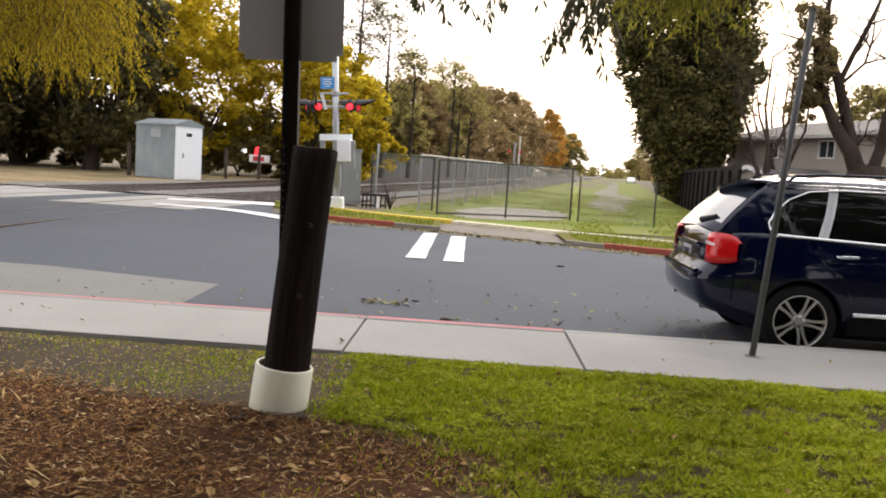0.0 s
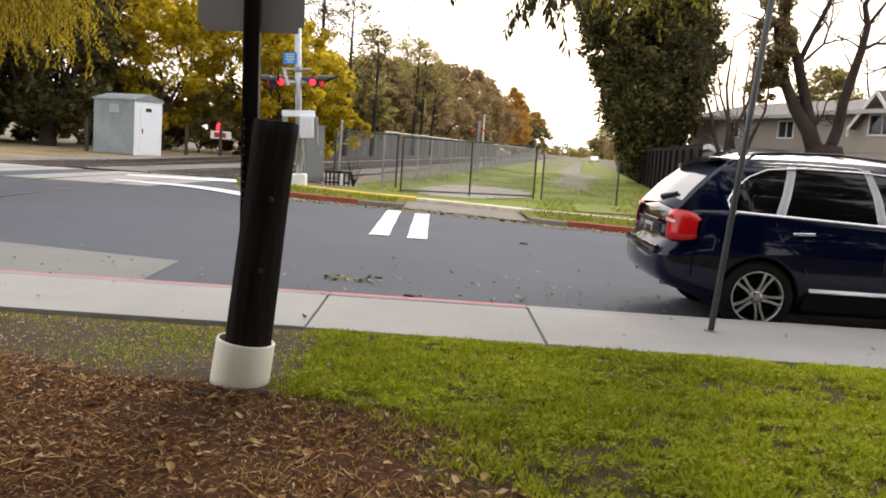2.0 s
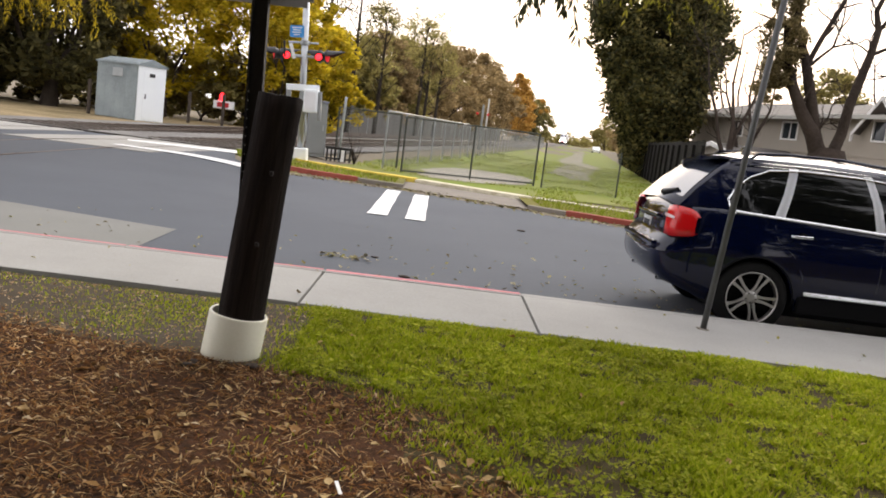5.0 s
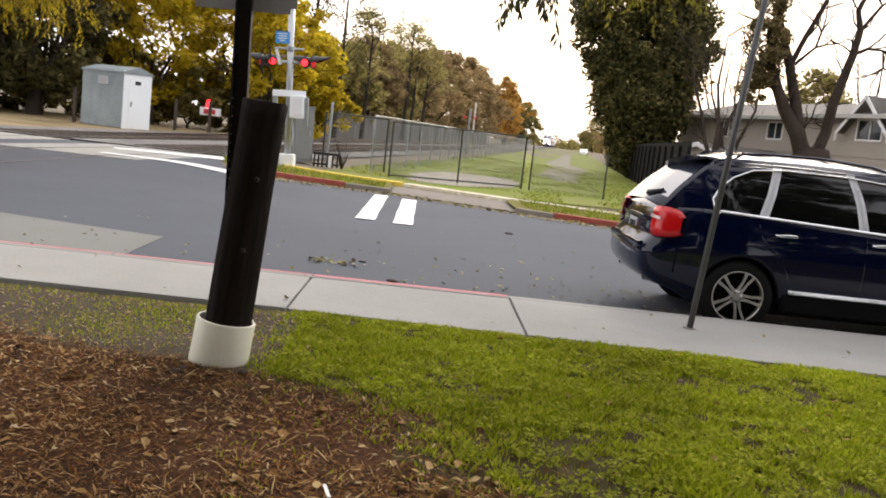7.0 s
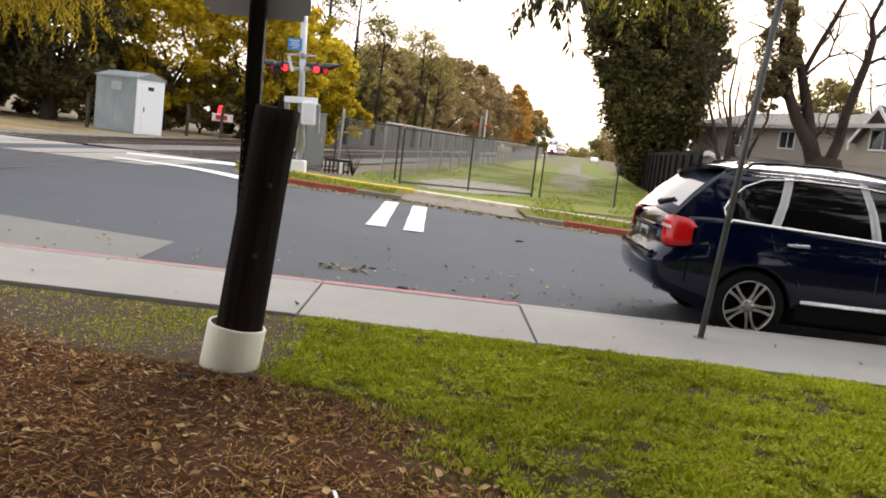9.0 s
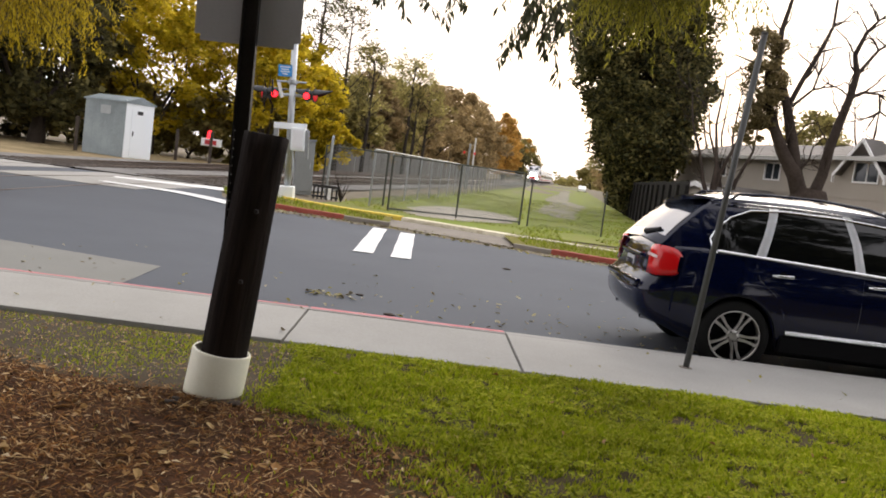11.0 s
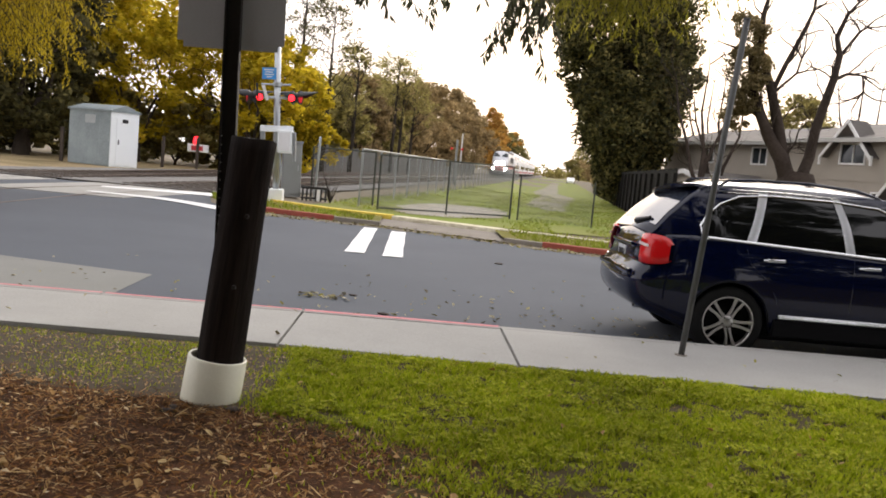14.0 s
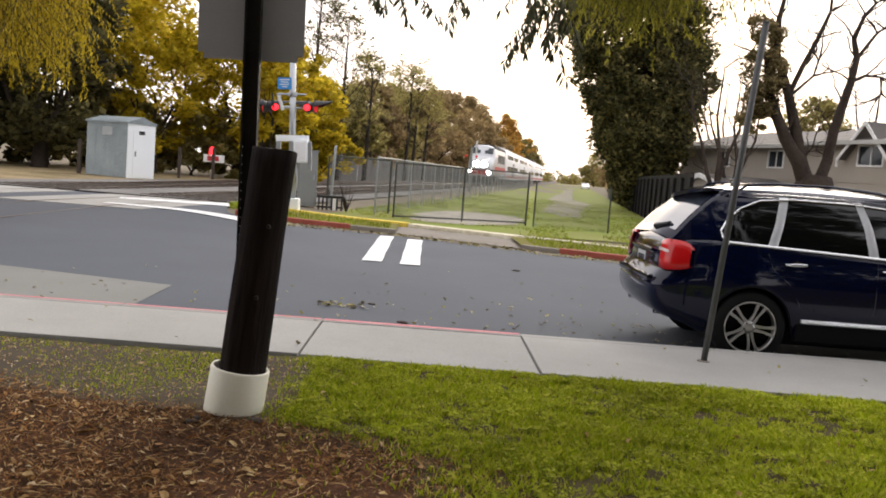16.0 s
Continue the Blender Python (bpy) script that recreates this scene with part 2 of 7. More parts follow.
# the same willow's leaves, with the shade under the crown put into the colour
LEAF_WILLOW_SHADED = leaf_material("willow_leaves_shaded", [(0.06, 0.065, 0.035), (0.10, 0.105, 0.055), (0.14, 0.14, 0.08)], 0.3)


# ---- mesh helpers ----
def mesh_object(name, verts, faces, material, smooth=False):
    me = bpy.data.meshes.new(name)
    me.from_pydata([tuple(v) for v in verts], [], [tuple(f) for f in faces])
    me.materials.append(material)
    if smooth:
        for p in me.polygons:
            p.use_smooth = True
    me.update()
    return new(name, me)


def from_bm(name, bm, material, smooth=False):
    me = bpy.data.meshes.new(name)
    bmesh.ops.recalc_face_normals(bm, faces=bm.faces[:])
    bm.to_mesh(me)
    bm.free()
    me.materials.append(material)
    if smooth:
        for p in me.polygons:
            p.use_smooth = True
    return new(name, me)


def part(name, bm, material, parent, label="", smooth=False):
    """Links a bmesh as one mesh under a thing or a part."""
    ob = from_bm(name, bm, material, smooth)
    ob.parent = parent
    if label:
        ob["label"] = label
    return ob


def under(ob, parent, label=""):
    ob.parent = parent
    if label:
        ob["label"] = label
    return ob


def thing(name, m, label, category, group="", kind=""):
    ob = new(name)
    ob.empty_display_size = 0.2
    ob.matrix_world = m
    return tagged(ob, label, category, group, kind)


def add_box(bm, x0, y0, z0, x1, y1, z1, bevel=0.0, m=None):
    r = bmesh.ops.create_cube(bm, size=1.0, matrix=Matrix.Translation(((x0 + x1) / 2, (y0 + y1) / 2, (z0 + z1) / 2)) @ Matrix.Diagonal((abs(x1 - x0), abs(y1 - y0), abs(z1 - z0), 1)))
    vs = r["verts"]
    if bevel:
        es = list({e for v in vs for e in v.link_edges})
        out = bmesh.ops.bevel(bm, geom=es, offset=bevel, segments=2, affect="EDGES", profile=0.6)
        vs = list({v for f in out["faces"] for v in f.verts} | {v for v in vs if v.is_valid})
    if m is not None:
        bmesh.ops.transform(bm, matrix=m, verts=[v for v in vs if v.is_valid])
    return bm


def box(x0, y0, z0, x1, y1, z1, bevel=0.0, m=None):
    return add_box(bmesh.new(), x0, y0, z0, x1, y1, z1, bevel, m)


def add_tube(bm, pts, radii, seg=8, cap=True):
    """A tapered tube along points."""
    pts = [Vector(p) for p in pts]
    if isinstance(radii, (int, float)):
        radii = [radii] * len(pts)
    rings = []
    side = None
    for i, p in enumerate(pts):
        d = (pts[min(i + 1, len(pts) - 1)] - pts[max(i - 1, 0)]).normalized()
        if side is None:
            side = d.orthogonal().normalized()
        side = (side - d * side.dot(d)).normalized()
        up = d.cross(side)
        rings.append([bm.verts.new(p + (side * math.cos(a) + up * math.sin(a)) * radii[i]) for a in (2 * math.pi * k / seg for k in range(seg))])
    for a, b in zip(rings, rings[1:]):
        for k in range(seg):
            bm.faces.new((a[k], a[(k + 1) % seg], b[(k + 1) % seg], b[k]))
    if cap:
        bm.faces.new(rings[0][::-1])
        bm.faces.new(rings[-1])
    return bm


def tube(pts, radii, seg=8):
    return add_tube(bmesh.new(), pts, radii, seg)


def add_lathe(bm, profile, seg=24, m=Matrix()):
    """Turns (radius, height) pairs about z."""
    rings = []
    for r, z in profile:
        rings.append([bm.verts.new(m @ Vector((r * math.cos(2 * math.pi * k / seg), r * math.sin(2 * math.pi * k / seg), z))) for k in range(seg)])
    for a, b in zip(rings, rings[1:]):
        for k in range(seg):
            bm.faces.new((a[k], a[(k + 1) % seg], b[(k + 1) % seg], b[k]))
    return bm


def lathe(profile, seg=24, m=Matrix()):
    return add_lathe(bmesh.new(), profile, seg, m)


def prism(outline, z0, z1, m=None, bevel=0.0):
    """An upright prism over a plan outline."""
    bm = bmesh.new()
    lo = [bm.verts.new((x, y, z0)) for x, y in outline]
    hi = [bm.verts.new((x, y, z1)) for x, y in outline]
    n = len(outline)
    bm.faces.new(hi)
    bm.faces.new(lo[::-1])
    for i in range(n):
        bm.faces.new((lo[i], lo[(i + 1) % n], hi[(i + 1) % n], hi[i]))
    if bevel:
        bmesh.ops.bevel(bm, geom=bm.edges[:], offset=bevel, segments=2, affect="EDGES", profile=0.6)
    if m is not None:
        bmesh.ops.transform(bm, matrix=m, verts=bm.verts[:])
    return bm


def smoothstep(v, a, b):
    t = min(max((v - a) / (b - a), 0.0), 1.0)
    return t * t * (3 - 2 * t)


def interp(v, table):
    if v <= table[0][0]:
        return table[0][1]
    for (a, p), (b, q) in zip(table, table[1:]):
        if v <= b:
            return p + (q - p) * (v - a) / (b - a)
    return table[-1][1]


# ---- plan ----
SLOPE = 0.166          # the railway runs along (0.166, 1)
KERB_Y, LAWN_Y = 8.2, 6.62
FAR_EDGE = [(-60, 23.8), (-7.6, 23.8), (-5.4, 23.2), (-4.7, 20.3), (-4.3, 20.0), (-3.2, 20.4), (-2.1, 21.1), (-1.0, 21.2), (1.0, 20.1), (2.85, 19.0), (4.0, 18.4), (9, 17.2), (60, 17.0)]


def lawn_edge(x):
    """The sidewalk grows a little wider along the street."""
    return LAWN_Y - 0.034 * min(max(x + 0.8, 0.0), 14.0)


def ground_z(x, y):
    """The road rises to the level crossing."""
    s = x - SLOPE * y + 11
    gutter = -0.055 * (1 - smoothstep(y, 8.2, 12.5)) if y > 8 else 0.0
    return 0.28 * (1 - smoothstep(s, 1.8, 6.4)) * smoothstep(y, 10, 20) + gutter


def rail_xy(offset, y):
    return -11 + offset + SLOPE * y, y


# ---- ground, road, pavement ----
def draped(name, xs, rows, material, lift):
    """A sheet over the ground; rows(x, v) gives y for v in 0..1."""
    nv = 24
    verts = [(x, rows(x, j / nv), 0) for x in xs for j in range(nv + 1)]
    verts = [(x, y, ground_z(x, y) + lift) for x, y, _ in verts]
    faces = [(i * (nv + 1) + j, (i + 1) * (nv + 1) + j, (i + 1) * (nv + 1) + j + 1, i * (nv + 1) + j + 1) for i in range(len(xs) - 1) for j in range(nv)]
    return mesh_object(name, verts, faces, material, True)


def ground_sheet():
    xs = [-2500, -800, -300, -120] + [float(v) for v in range(-60, 61, 1)] + [120, 300, 800, 2500]
    ys = [-2500, -600, -100, -30, 0] + [8 + 0.75 * k for k in range(90)] + [80, 100, 140, 200, 300, 500, 900, 2500]
    verts = [(x, y, ground_z(x, y) - 0.03) for x in xs for y in ys]
    n = len(ys)
    faces = [(i * n + j, (i + 1) * n + j, (i + 1) * n + j + 1, i * n + j + 1) for i in range(len(xs) - 1) for j in range(n - 1)]
    ob = mesh_object("ground", verts, faces, DIRT, True)
    tagged(ob, "dry dirt and worn grass ground", "ground", kind="structure")


def frange(a, b, step):
    return [a + (b - a) * i / max(1, round((b - a) / step)) for i in range(round((b - a) / step) + 1)]


def road():
    ob = draped("road", frange(-60, 60, 0.4), lambda x, v: KERB_Y + (interp(x, FAR_EDGE) - KERB_Y) * v, ASPHALT, 0.0)
    tagged(ob, "dark grey asphalt street", "road", kind="structure")
    low, high = [(-14, 8.24), (-4.0, 8.24), (-3.07, 9.1)], [(-14, 11.2), (-5.4, 11.0), (-3.07, 10.5)]
    ob = draped("gutter_patch", frange(-14, -3.07, 0.3), lambda x, v: interp(x, low) + (interp(x, high) - interp(x, low)) * v, ASPHALT_PALE, 0.006)
    tagged(ob, "paler worn asphalt patch along the kerb, sheen painted in", "road patch", kind="structure")


def marking(name, a, b, width_a, width_b, label, material=None):
    """A painted band on the road from a to b."""
    n = 14
    verts = []
    d = Vector((b[0] - a[0], b[1] - a[1])).normalized()
    s = Vector((-d.y, d.x))
    for i in range(n + 1):
        t = i / n
        c = Vector(a).lerp(Vector(b), t)
        w = width_a + (width_b - width_a) * t
        for k in (-0.5, 0.5):
            p = c + s * (w * k + 0.006 * math.sin(i * 7.3 + k * 5))
            verts.append((p.x, p.y, ground_z(p.x, p.y) + 0.018))
    faces = [(2 * i, 2 * i + 1, 2 * i + 3, 2 * i + 2) for i in range(n)]
    tagged(mesh_object(name, verts, faces, material or PAINT_WHITE), label, "road marking", "road markings")


def markings():
    marking("crosswalk_bar", (-0.93, 14.6), (-0.95, 20.1), 0.34, 0.32, "white painted crosswalk bar on the asphalt")
    marking("crosswalk_bar", (-0.28, 14.45), (-0.29, 19.7), 0.34, 0.33, "white painted crosswalk bar on the asphalt")
    marking("stop_line", (-7.4, 20.0), (-4.1, 19.35), 0.35, 0.75, "white painted line before the rail crossing")
    marking("crossing_line", (-7.9, 22.2), (-4.9, 22.9), 0.5, 1.3, "white painted line beside the rail tracks")


def pavement():
    top = 0.13
    base = thing("pavement", Matrix(), "pale concrete sidewalk slabs with dark joints", "sidewalk", kind="structure")
    step = 1.88
    joints = [-19.6, -15.9, -12.1, -8.4, -4.7, -0.95, 0.93, 4.6, 8.3, 12.0, 15.8, 19.5]
    for k, (ja, jb) in enumerate(zip(joints, joints[1:])):
        x0, x1 = ja + 0.009, jb - 0.009
        bm = prism([(x0, lawn_edge(x0)), (x1, lawn_edge(x1)), (x1, KERB_Y - 0.15), (x0, KERB_Y - 0.15)], -0.05, top, None, 0.008)
        bmesh.ops.translate(bm, verts=bm.verts[:], vec=(0, 0, 0.003 * math.sin(k * 2.3)))
        part("slab", bm, CONCRETE, base)
    bed = thing("kerb", Matrix(), "concrete kerb with faded red paint along its top", "kerb", kind="structure")
    for k in range(-9, 10):
        x0, x1 = -0.95 + step * k + 0.004, -0.95 + step * (k + 1) - 0.004
        bm = bmesh.new()
        prof = [(KERB_Y - 0.148, -0.12), (KERB_Y - 0.148, top + 0.002), (KERB_Y - 0.03, top + 0.002), (KERB_Y - 0.008, top - 0.01), (KERB_Y + 0.012, -0.12)]
        rings = [[bm.verts.new((x, y, z)) for y, z in prof] for x in (x0, x1)]
        for i in range(len(prof) - 1):
            bm.faces.new((rings[0][i], rings[0][i + 1], rings[1][i + 1], rings[1][i]))
        bm.faces.new(rings[0][::-1])
        bm.faces.new(rings[1])
        part("kerb_stone", bm, CONCRETE, bed)
        if k in (-3, -2, -1, 0):
            bm = box(x0 + 0.01, KERB_Y - (0.10 if k == 0 else 0.07), top + 0.0045, x1 - 0.01, KERB_Y - 0.022, top + 0.006)
            add_box(bm, x0 + 0.01, KERB_Y + 0.013, -0.03, x1 - 0.01, KERB_Y + 0.016, top - 0.02)
            part("kerb_paint", bm, PAINT_PINK, bed, "faded red kerb paint")


MULCH_EDGE = [(1.0, 0.75), (2.5, 0.5), (3.46, 0.26), (3.96, 0.07), (4.42, -0.12), (4.83, -0.47), (5.06, -0.9), (5.5, -1.8), (5.8, -2.9), (6.0, -6)]


def mulch_depth(x, y):
    """Above 0 inside the mulch bed."""
    return interp(y, MULCH_EDGE) - x - 1.6 * smoothstep(y, 4.35, 5.2) + 0.2 * noise.noise(Vector((x * 2.2, y * 2.2, 0))) + 0.1 * noise.noise(Vector((x * 6, y * 6, 3)))


LAWN_SOIL = surface("lawn_soil", (0.032, 0.024, 0.012), (0.085, 0.066, 0.024), 1.4, 30, 0.95, 0, 0.5, 0.01, 0.25)
SOIL_GREY = surface("bare_soil", (0.026, 0.020, 0.014), (0.10, 0.078, 0.052), 1.2, 40, 0.95, 0, 0.5, 0.01, 0.25)
MULCH = surface("mulch", (0.018, 0.012, 0.008), (0.11, 0.048, 0.021), 1.7, 42, 0.98, 0, 0.9, 0.02, 0.15)


def lawn_z(x, y):
    return 0.135 + 0.045 * math.exp(-((x + 1.05) ** 2 + (y - 4.85) ** 2) / 0.5) + 0.018 * noise.noise(Vector((x * 0.7, y * 0.7, 9))) - 0.035 * smoothstep(y, lawn_edge(x) - 0.4, lawn_edge(x))


def lawn():
    xs, ys = frange(-9, 12, 0.12), frange(-0.5, LAWN_Y, 0.12)
    n = len(ys)
    verts = [(x, y, lawn_z(x, y)) for x in xs for y in ys]
    faces, kinds = [], []
    for i in range(len(xs) - 1):
        for j in range(n - 1):
            faces.append((i * n + j, (i + 1) * n + j, (i + 1) * n + j + 1, i * n + j + 1))
            cx, cy = xs[i] + 0.06, ys[j] + 0.06
            bare = cx < -0.75 + 0.3 * noise.noise(Vector((cx * 1.1, cy * 1.6, 4)))
            kinds.append(1 if mulch_depth(cx, cy) > 0 else (2 if bare else 0))
    ob = mesh_object("lawn", verts, faces, LAWN_SOIL, True)
    ob.data.materials.append(MULCH)
    ob.data.materials.append(SOIL_GREY)
    for p, k in zip(ob.data.polygons, kinds):
        p.material_index = k
    tagged(ob, "lawn edge with a bed of brown mulch", "lawn", kind="structure")
    big = [(-60, -60), (60, -60), (60, LAWN_Y), (12, LAWN_Y), (12, -0.5), (-9, -0.5), (-9, LAWN_Y), (-60, LAWN_Y)]
    bm = bmesh.new()
    bm.faces.new([bm.verts.new((x, y, 0.13)) for x, y in big])
    tagged(from_bm("lawn_around", bm, LAWN_SOIL), "plain lawn around the bed", "lawn", kind="structure")


def grass_blades():
    rng = np.random.default_rng(5)
    verts, faces = [], []
    want = 150000
    xs = rng.uniform(-4.2, 4.6, want * 2)
    ys = 1.9 + (6.7 - 1.9) * rng.random(want * 2) ** 1.15
    count = 0
    for x, y in zip(xs, ys):
        if count >= want:
            break
        if abs(x) > y * 0.62 + 0.6:
            continue
        d = mulch_depth(x, y)
        if d > -0.7 and rng.random() > max(0.02 + 0.3 * max(0.0, noise.noise(Vector((x * 2.6, y * 2.6, 14))) - 0.15), 0.2 - d * 0.9 if d > 0 else 0.2 - 1.15 * d + 0.7 * noise.noise(Vector((x * 4, y * 4, 12)))):
            continue
        clump = noise.noise(Vector((x * 1.7, y * 1.7, 2)))
        if x < -0.75:
            tuft = math.exp(-((x + 1.75) / 0.45) ** 2 - ((y - 5.75) / 0.5) ** 2)
            if rng.random() > 0.03 + 0.45 * tuft + 0.12 * smoothstep(y, 6.2, 6.5) + 0.3 * max(0.0, clump - 0.25 + smoothstep(x, -1.1, -0.75) * 0.8):
                continue
        elif 0.45 * clump + 0.8 * noise.noise(Vector((x * 6, y * 6, 6))) < -0.32 + 0.30 * smoothstep(-y, -4.6, -3.4) * (1 - smoothstep(x, 1.3, 2.4)) and rng.random() > 0.10:
            continue
        if y > lawn_edge(x) - 0.03 + 0.06 * noise.noise(Vector((x * 5, 1, 1))):
            continue
        h = rng.uniform(0.016, 0.052) * (1.0 + 0.5 * clump + 0.5 * noise.noise(Vector((x * 9, y * 9, 8)))) * (0.8 if d > -0.2 else 1.0) * (0.6 if x < -0.9 else 1.0)
        w = rng.uniform(0.003, 0.0055)
        a = rng.uniform(0, math.tau)
        lean = rng.uniform(0.1, 0.9) * h
        b = rng.uniform(0, math.tau)
        dx, dy = math.cos(a) * w, math.sin(a) * w
        lx, ly = math.cos(b) * lean, math.sin(b) * lean
        z = lawn_z(x, y) - 0.004
        k = len(verts)
        verts += [(x - dx, y - dy, z), (x + dx, y + dy, z), (x + lx * 0.35 + dx * 0.7, y + ly * 0.35 + dy * 0.7, z + h * 0.6), (x + lx, y + ly, z + h)]
        faces += [(k, k + 1, k + 2, k + 3)]
        count += 1
    tagged(mesh_object("grass", verts, faces, GRASS), "short bright green lawn grass blades", "grass", kind="stuff")


def litter_mesh(name, count, area, keep, size, material, label, seed, curl, aspect, category, lift=0.0, zfun=None):
    """Many small flat pieces lying about, each slightly folded."""
    rng = np.random.default_rng(seed)
    verts, faces = [], []
    made = tries = 0
    while made < count and tries < count * 30:
        tries += 1
        x, y = rng.uniform(area[0], area[2]), rng.uniform(area[1], area[3])
        if not keep(x, y, rng):
            continue
        s = size * rng.uniform(0.45, 1.5)
        a, tilt = rng.uniform(0, math.tau), rng.normal(0, 0.28)
        u = Vector((math.cos(a), math.sin(a), math.sin(tilt)))
        v = Vector((-math.sin(a), math.cos(a), rng.normal(0, 0.25))) * aspect * rng.uniform(0.6, 1.3)
        c = Vector((x, y, (zfun or lawn_z)(x, y) + lift + rng.uniform(0.002, 0.012)))
        up = Vector((0, 0, curl * s * rng.uniform(0.2, 1.2)))
        k = len(verts)
        if aspect > 0.4:
            j = rng.uniform(0.7, 1.3, 5)
            verts += [tuple(c - u * s), tuple(c - u * s * 0.3 * j[0] - v * s * j[1] + up), tuple(c + u * s * 0.55 * j[2] - v * s * 0.7 + up * 0.5), tuple(c + u * s * 1.1 * j[3] + up * 0.4),
                      tuple(c + u * s * 0.35 + v * s * 0.9 * j[4] + up * 0.8), tuple(c - u * s * 0.45 + v * s * 0.7 + up), tuple(c + u * s * 0.1)]
            faces += [(k + i, k + (i + 1) % 6, k + 6) for i in range(6)]
        else:
            verts += [tuple(c - u * s), tuple(c - v * s * 0.8 + up), tuple(c + v * s * 0.9 + up * 0.6), tuple(c + u * s + up * 0.3)]
            faces += [(k, k + 1, k + 2), (k + 1, k + 3, k + 2)]
        made += 1
    tagged(mesh_object(name, verts, faces, material), label, category, kind="stuff")


def litter():
    litter_mesh("mulch_chips", 46000, (-4.0, 1.6, 0.9, 5.9), lambda x, y, r: abs(x) < y * 0.62 + 0.5 and mulch_depth(x, y) > -1.0 * (1 - r.random() ** 0.45) + 0.05 and r.random() < 0.62 + 0.7 * noise.noise(Vector((x * 1.6, y * 2.0, 7))), 0.021, MULCH_CHIP, "shredded reddish brown bark mulch", 11, 0.16, 0.16, "mulch")
    litter_mesh("fallen_leaves", 620, (-4.0, 1.6, 0.9, 5.8), lambda x, y, r: mulch_depth(x, y) > -0.25 and r.random() < 0.8, 0.024, DRY_LEAF, "dry tan fallen leaves on the mulch", 12, 0.5, 0.6, "leaves", 0.008)
    litter_mesh("twigs", 1000, (-4.0, 1.6, 1.4, 5.6), lambda x, y, r: mulch_depth(x, y) > -0.55 * r.random(), 0.06, DRY_LEAF, "thin dry twigs lying on the mulch", 18, 0.02, 0.05, "twigs", 0.012)
    litter_mesh("bark_bits", 1500, (-4.0, 1.6, 1.6, 5.8), lambda x, y, r: mulch_depth(x, y) > -0.6 * r.random(), 0.017, BARK_BIT, "pale tan bits of bark and dry leaf", 20, 0.5, 0.34, "mulch", 0.012)
    litter_mesh("soil_leaves", 1900, (-4.0, 5.0, -0.8, 6.55), lambda x, y, r: mulch_depth(x, y) < 0.2, 0.010, BARK_BIT, "small dry leaves on the bare soil", 19, 0.4, 0.5, "leaves", 0.004)
    litter_mesh("fallen_leaves", 60, (-0.6, 2.2, 4.4, 6.5), lambda x, y, r: mulch_depth(x, y) < -0.1, 0.02, DRY_LEAF, "few dry leaves in the lawn", 13, 0.5, 0.6, "leaves", 0.03)
    litter_mesh("clover", 26000, (-0.8, 1.9, 4.4, 6.5), lambda x, y, r: abs(x) < y * 0.62 + 0.5 and mulch_depth(x, y) < -0.12 - 0.5 * r.random() ** 2 and 0.4 * noise.noise(Vector((x * 2.4, y * 2.4, 21))) + 0.8 * noise.noise(Vector((x * 7, y * 7, 5))) > -0.02, 0.0095, CLOVER, "low broad-leaved clover in the lawn", 41, 0.3, 0.85, "clover", 0.026)
    near_kerb = lambda x, y, r: r.random() < math.exp(-(y - KERB_Y) / 1.2) + 0.03
    litter_mesh("gutter_leaves", 240, (-6, KERB_Y + 0.1, 6, 14), near_kerb, 0.022, ROAD_LEAF, "small leaves scattered in the gutter", 14, 0.4, 0.6, "leaves", 0.008, ground_z)
    litter_mesh("gutter_leaves", 110, (-0.6, 8.5, 3.4, 12.2), lambda x, y, r: r.random() < 1.1 * math.exp(-((y - 9.2) / 1.5) ** 2), 0.026, ROAD_LEAF, "dry leaves blown over the asphalt", 22, 0.4, 0.6, "leaves", 0.008, ground_z)
    litter_mesh("gutter_leaves", 34, (-1.25, 9.7, -0.5, 10.3), lambda x, y, r: r.random() < math.exp(-((x + 0.95) ** 2 * 14 + (y - 10.0) ** 2 * 40)), 0.035, ROAD_LEAF, "clump of yellow green leaves on the asphalt", 15, 0.4, 0.7, "leaves", 0.008, ground_z)
    litter_mesh("gutter_leaves", 1100, (-4.2, 16.5, 9, 22), lambda x, y, r: abs(y - interp(x, FAR_EDGE) + 0.25) < 0.75 * r.random(), 0.04, ROAD_LEAF, "leaves along the far kerb", 16, 0.4, 0.6, "leaves", 0.008, ground_z)
    litter_mesh("pavement_leaves", 26, (-4, 6.7, 5, 8.0), lambda x, y, r: True, 0.02, ROAD_LEAF, "few small leaves on the sidewalk", 17, 0.4, 0.6, "leaves", 0.002, lambda x, y: 0.134)
    rng = random.Random(4)
    for x, y, r in ((-0.22, 9.25, 0.04), (-0.62, 10.25, 0.03), (1.55, 14.85, 0.045)):
        bm = bmesh.new()
        bmesh.ops.create_icosphere(bm, subdivisions=2, radius=r)
        for v in bm.verts:
            v.co = Vector((v.co.x * 1.6, v.co.y, v.co.z * 0.35)) * (1 + 0.35 * noise.noise(v.co * 30 + Vector((x, 0, 0))))
        bmesh.ops.translate(bm, verts=bm.verts[:], vec=(x, y, ground_z(x, y) + r * 0.3))
        tagged(from_bm("debris", bm, TIE_WOOD), "dark crumpled bit of debris on the asphalt", "debris", "bits of debris")
    for k in range(5):
        x, y = rng.uniform(-1.3, -0.85), rng.uniform(4.55, 4.7)
        bm = bmesh.new()
        bmesh.ops.create_icosphere(bm, subdivisions=2, radius=rng.uniform(0.014, 0.032))
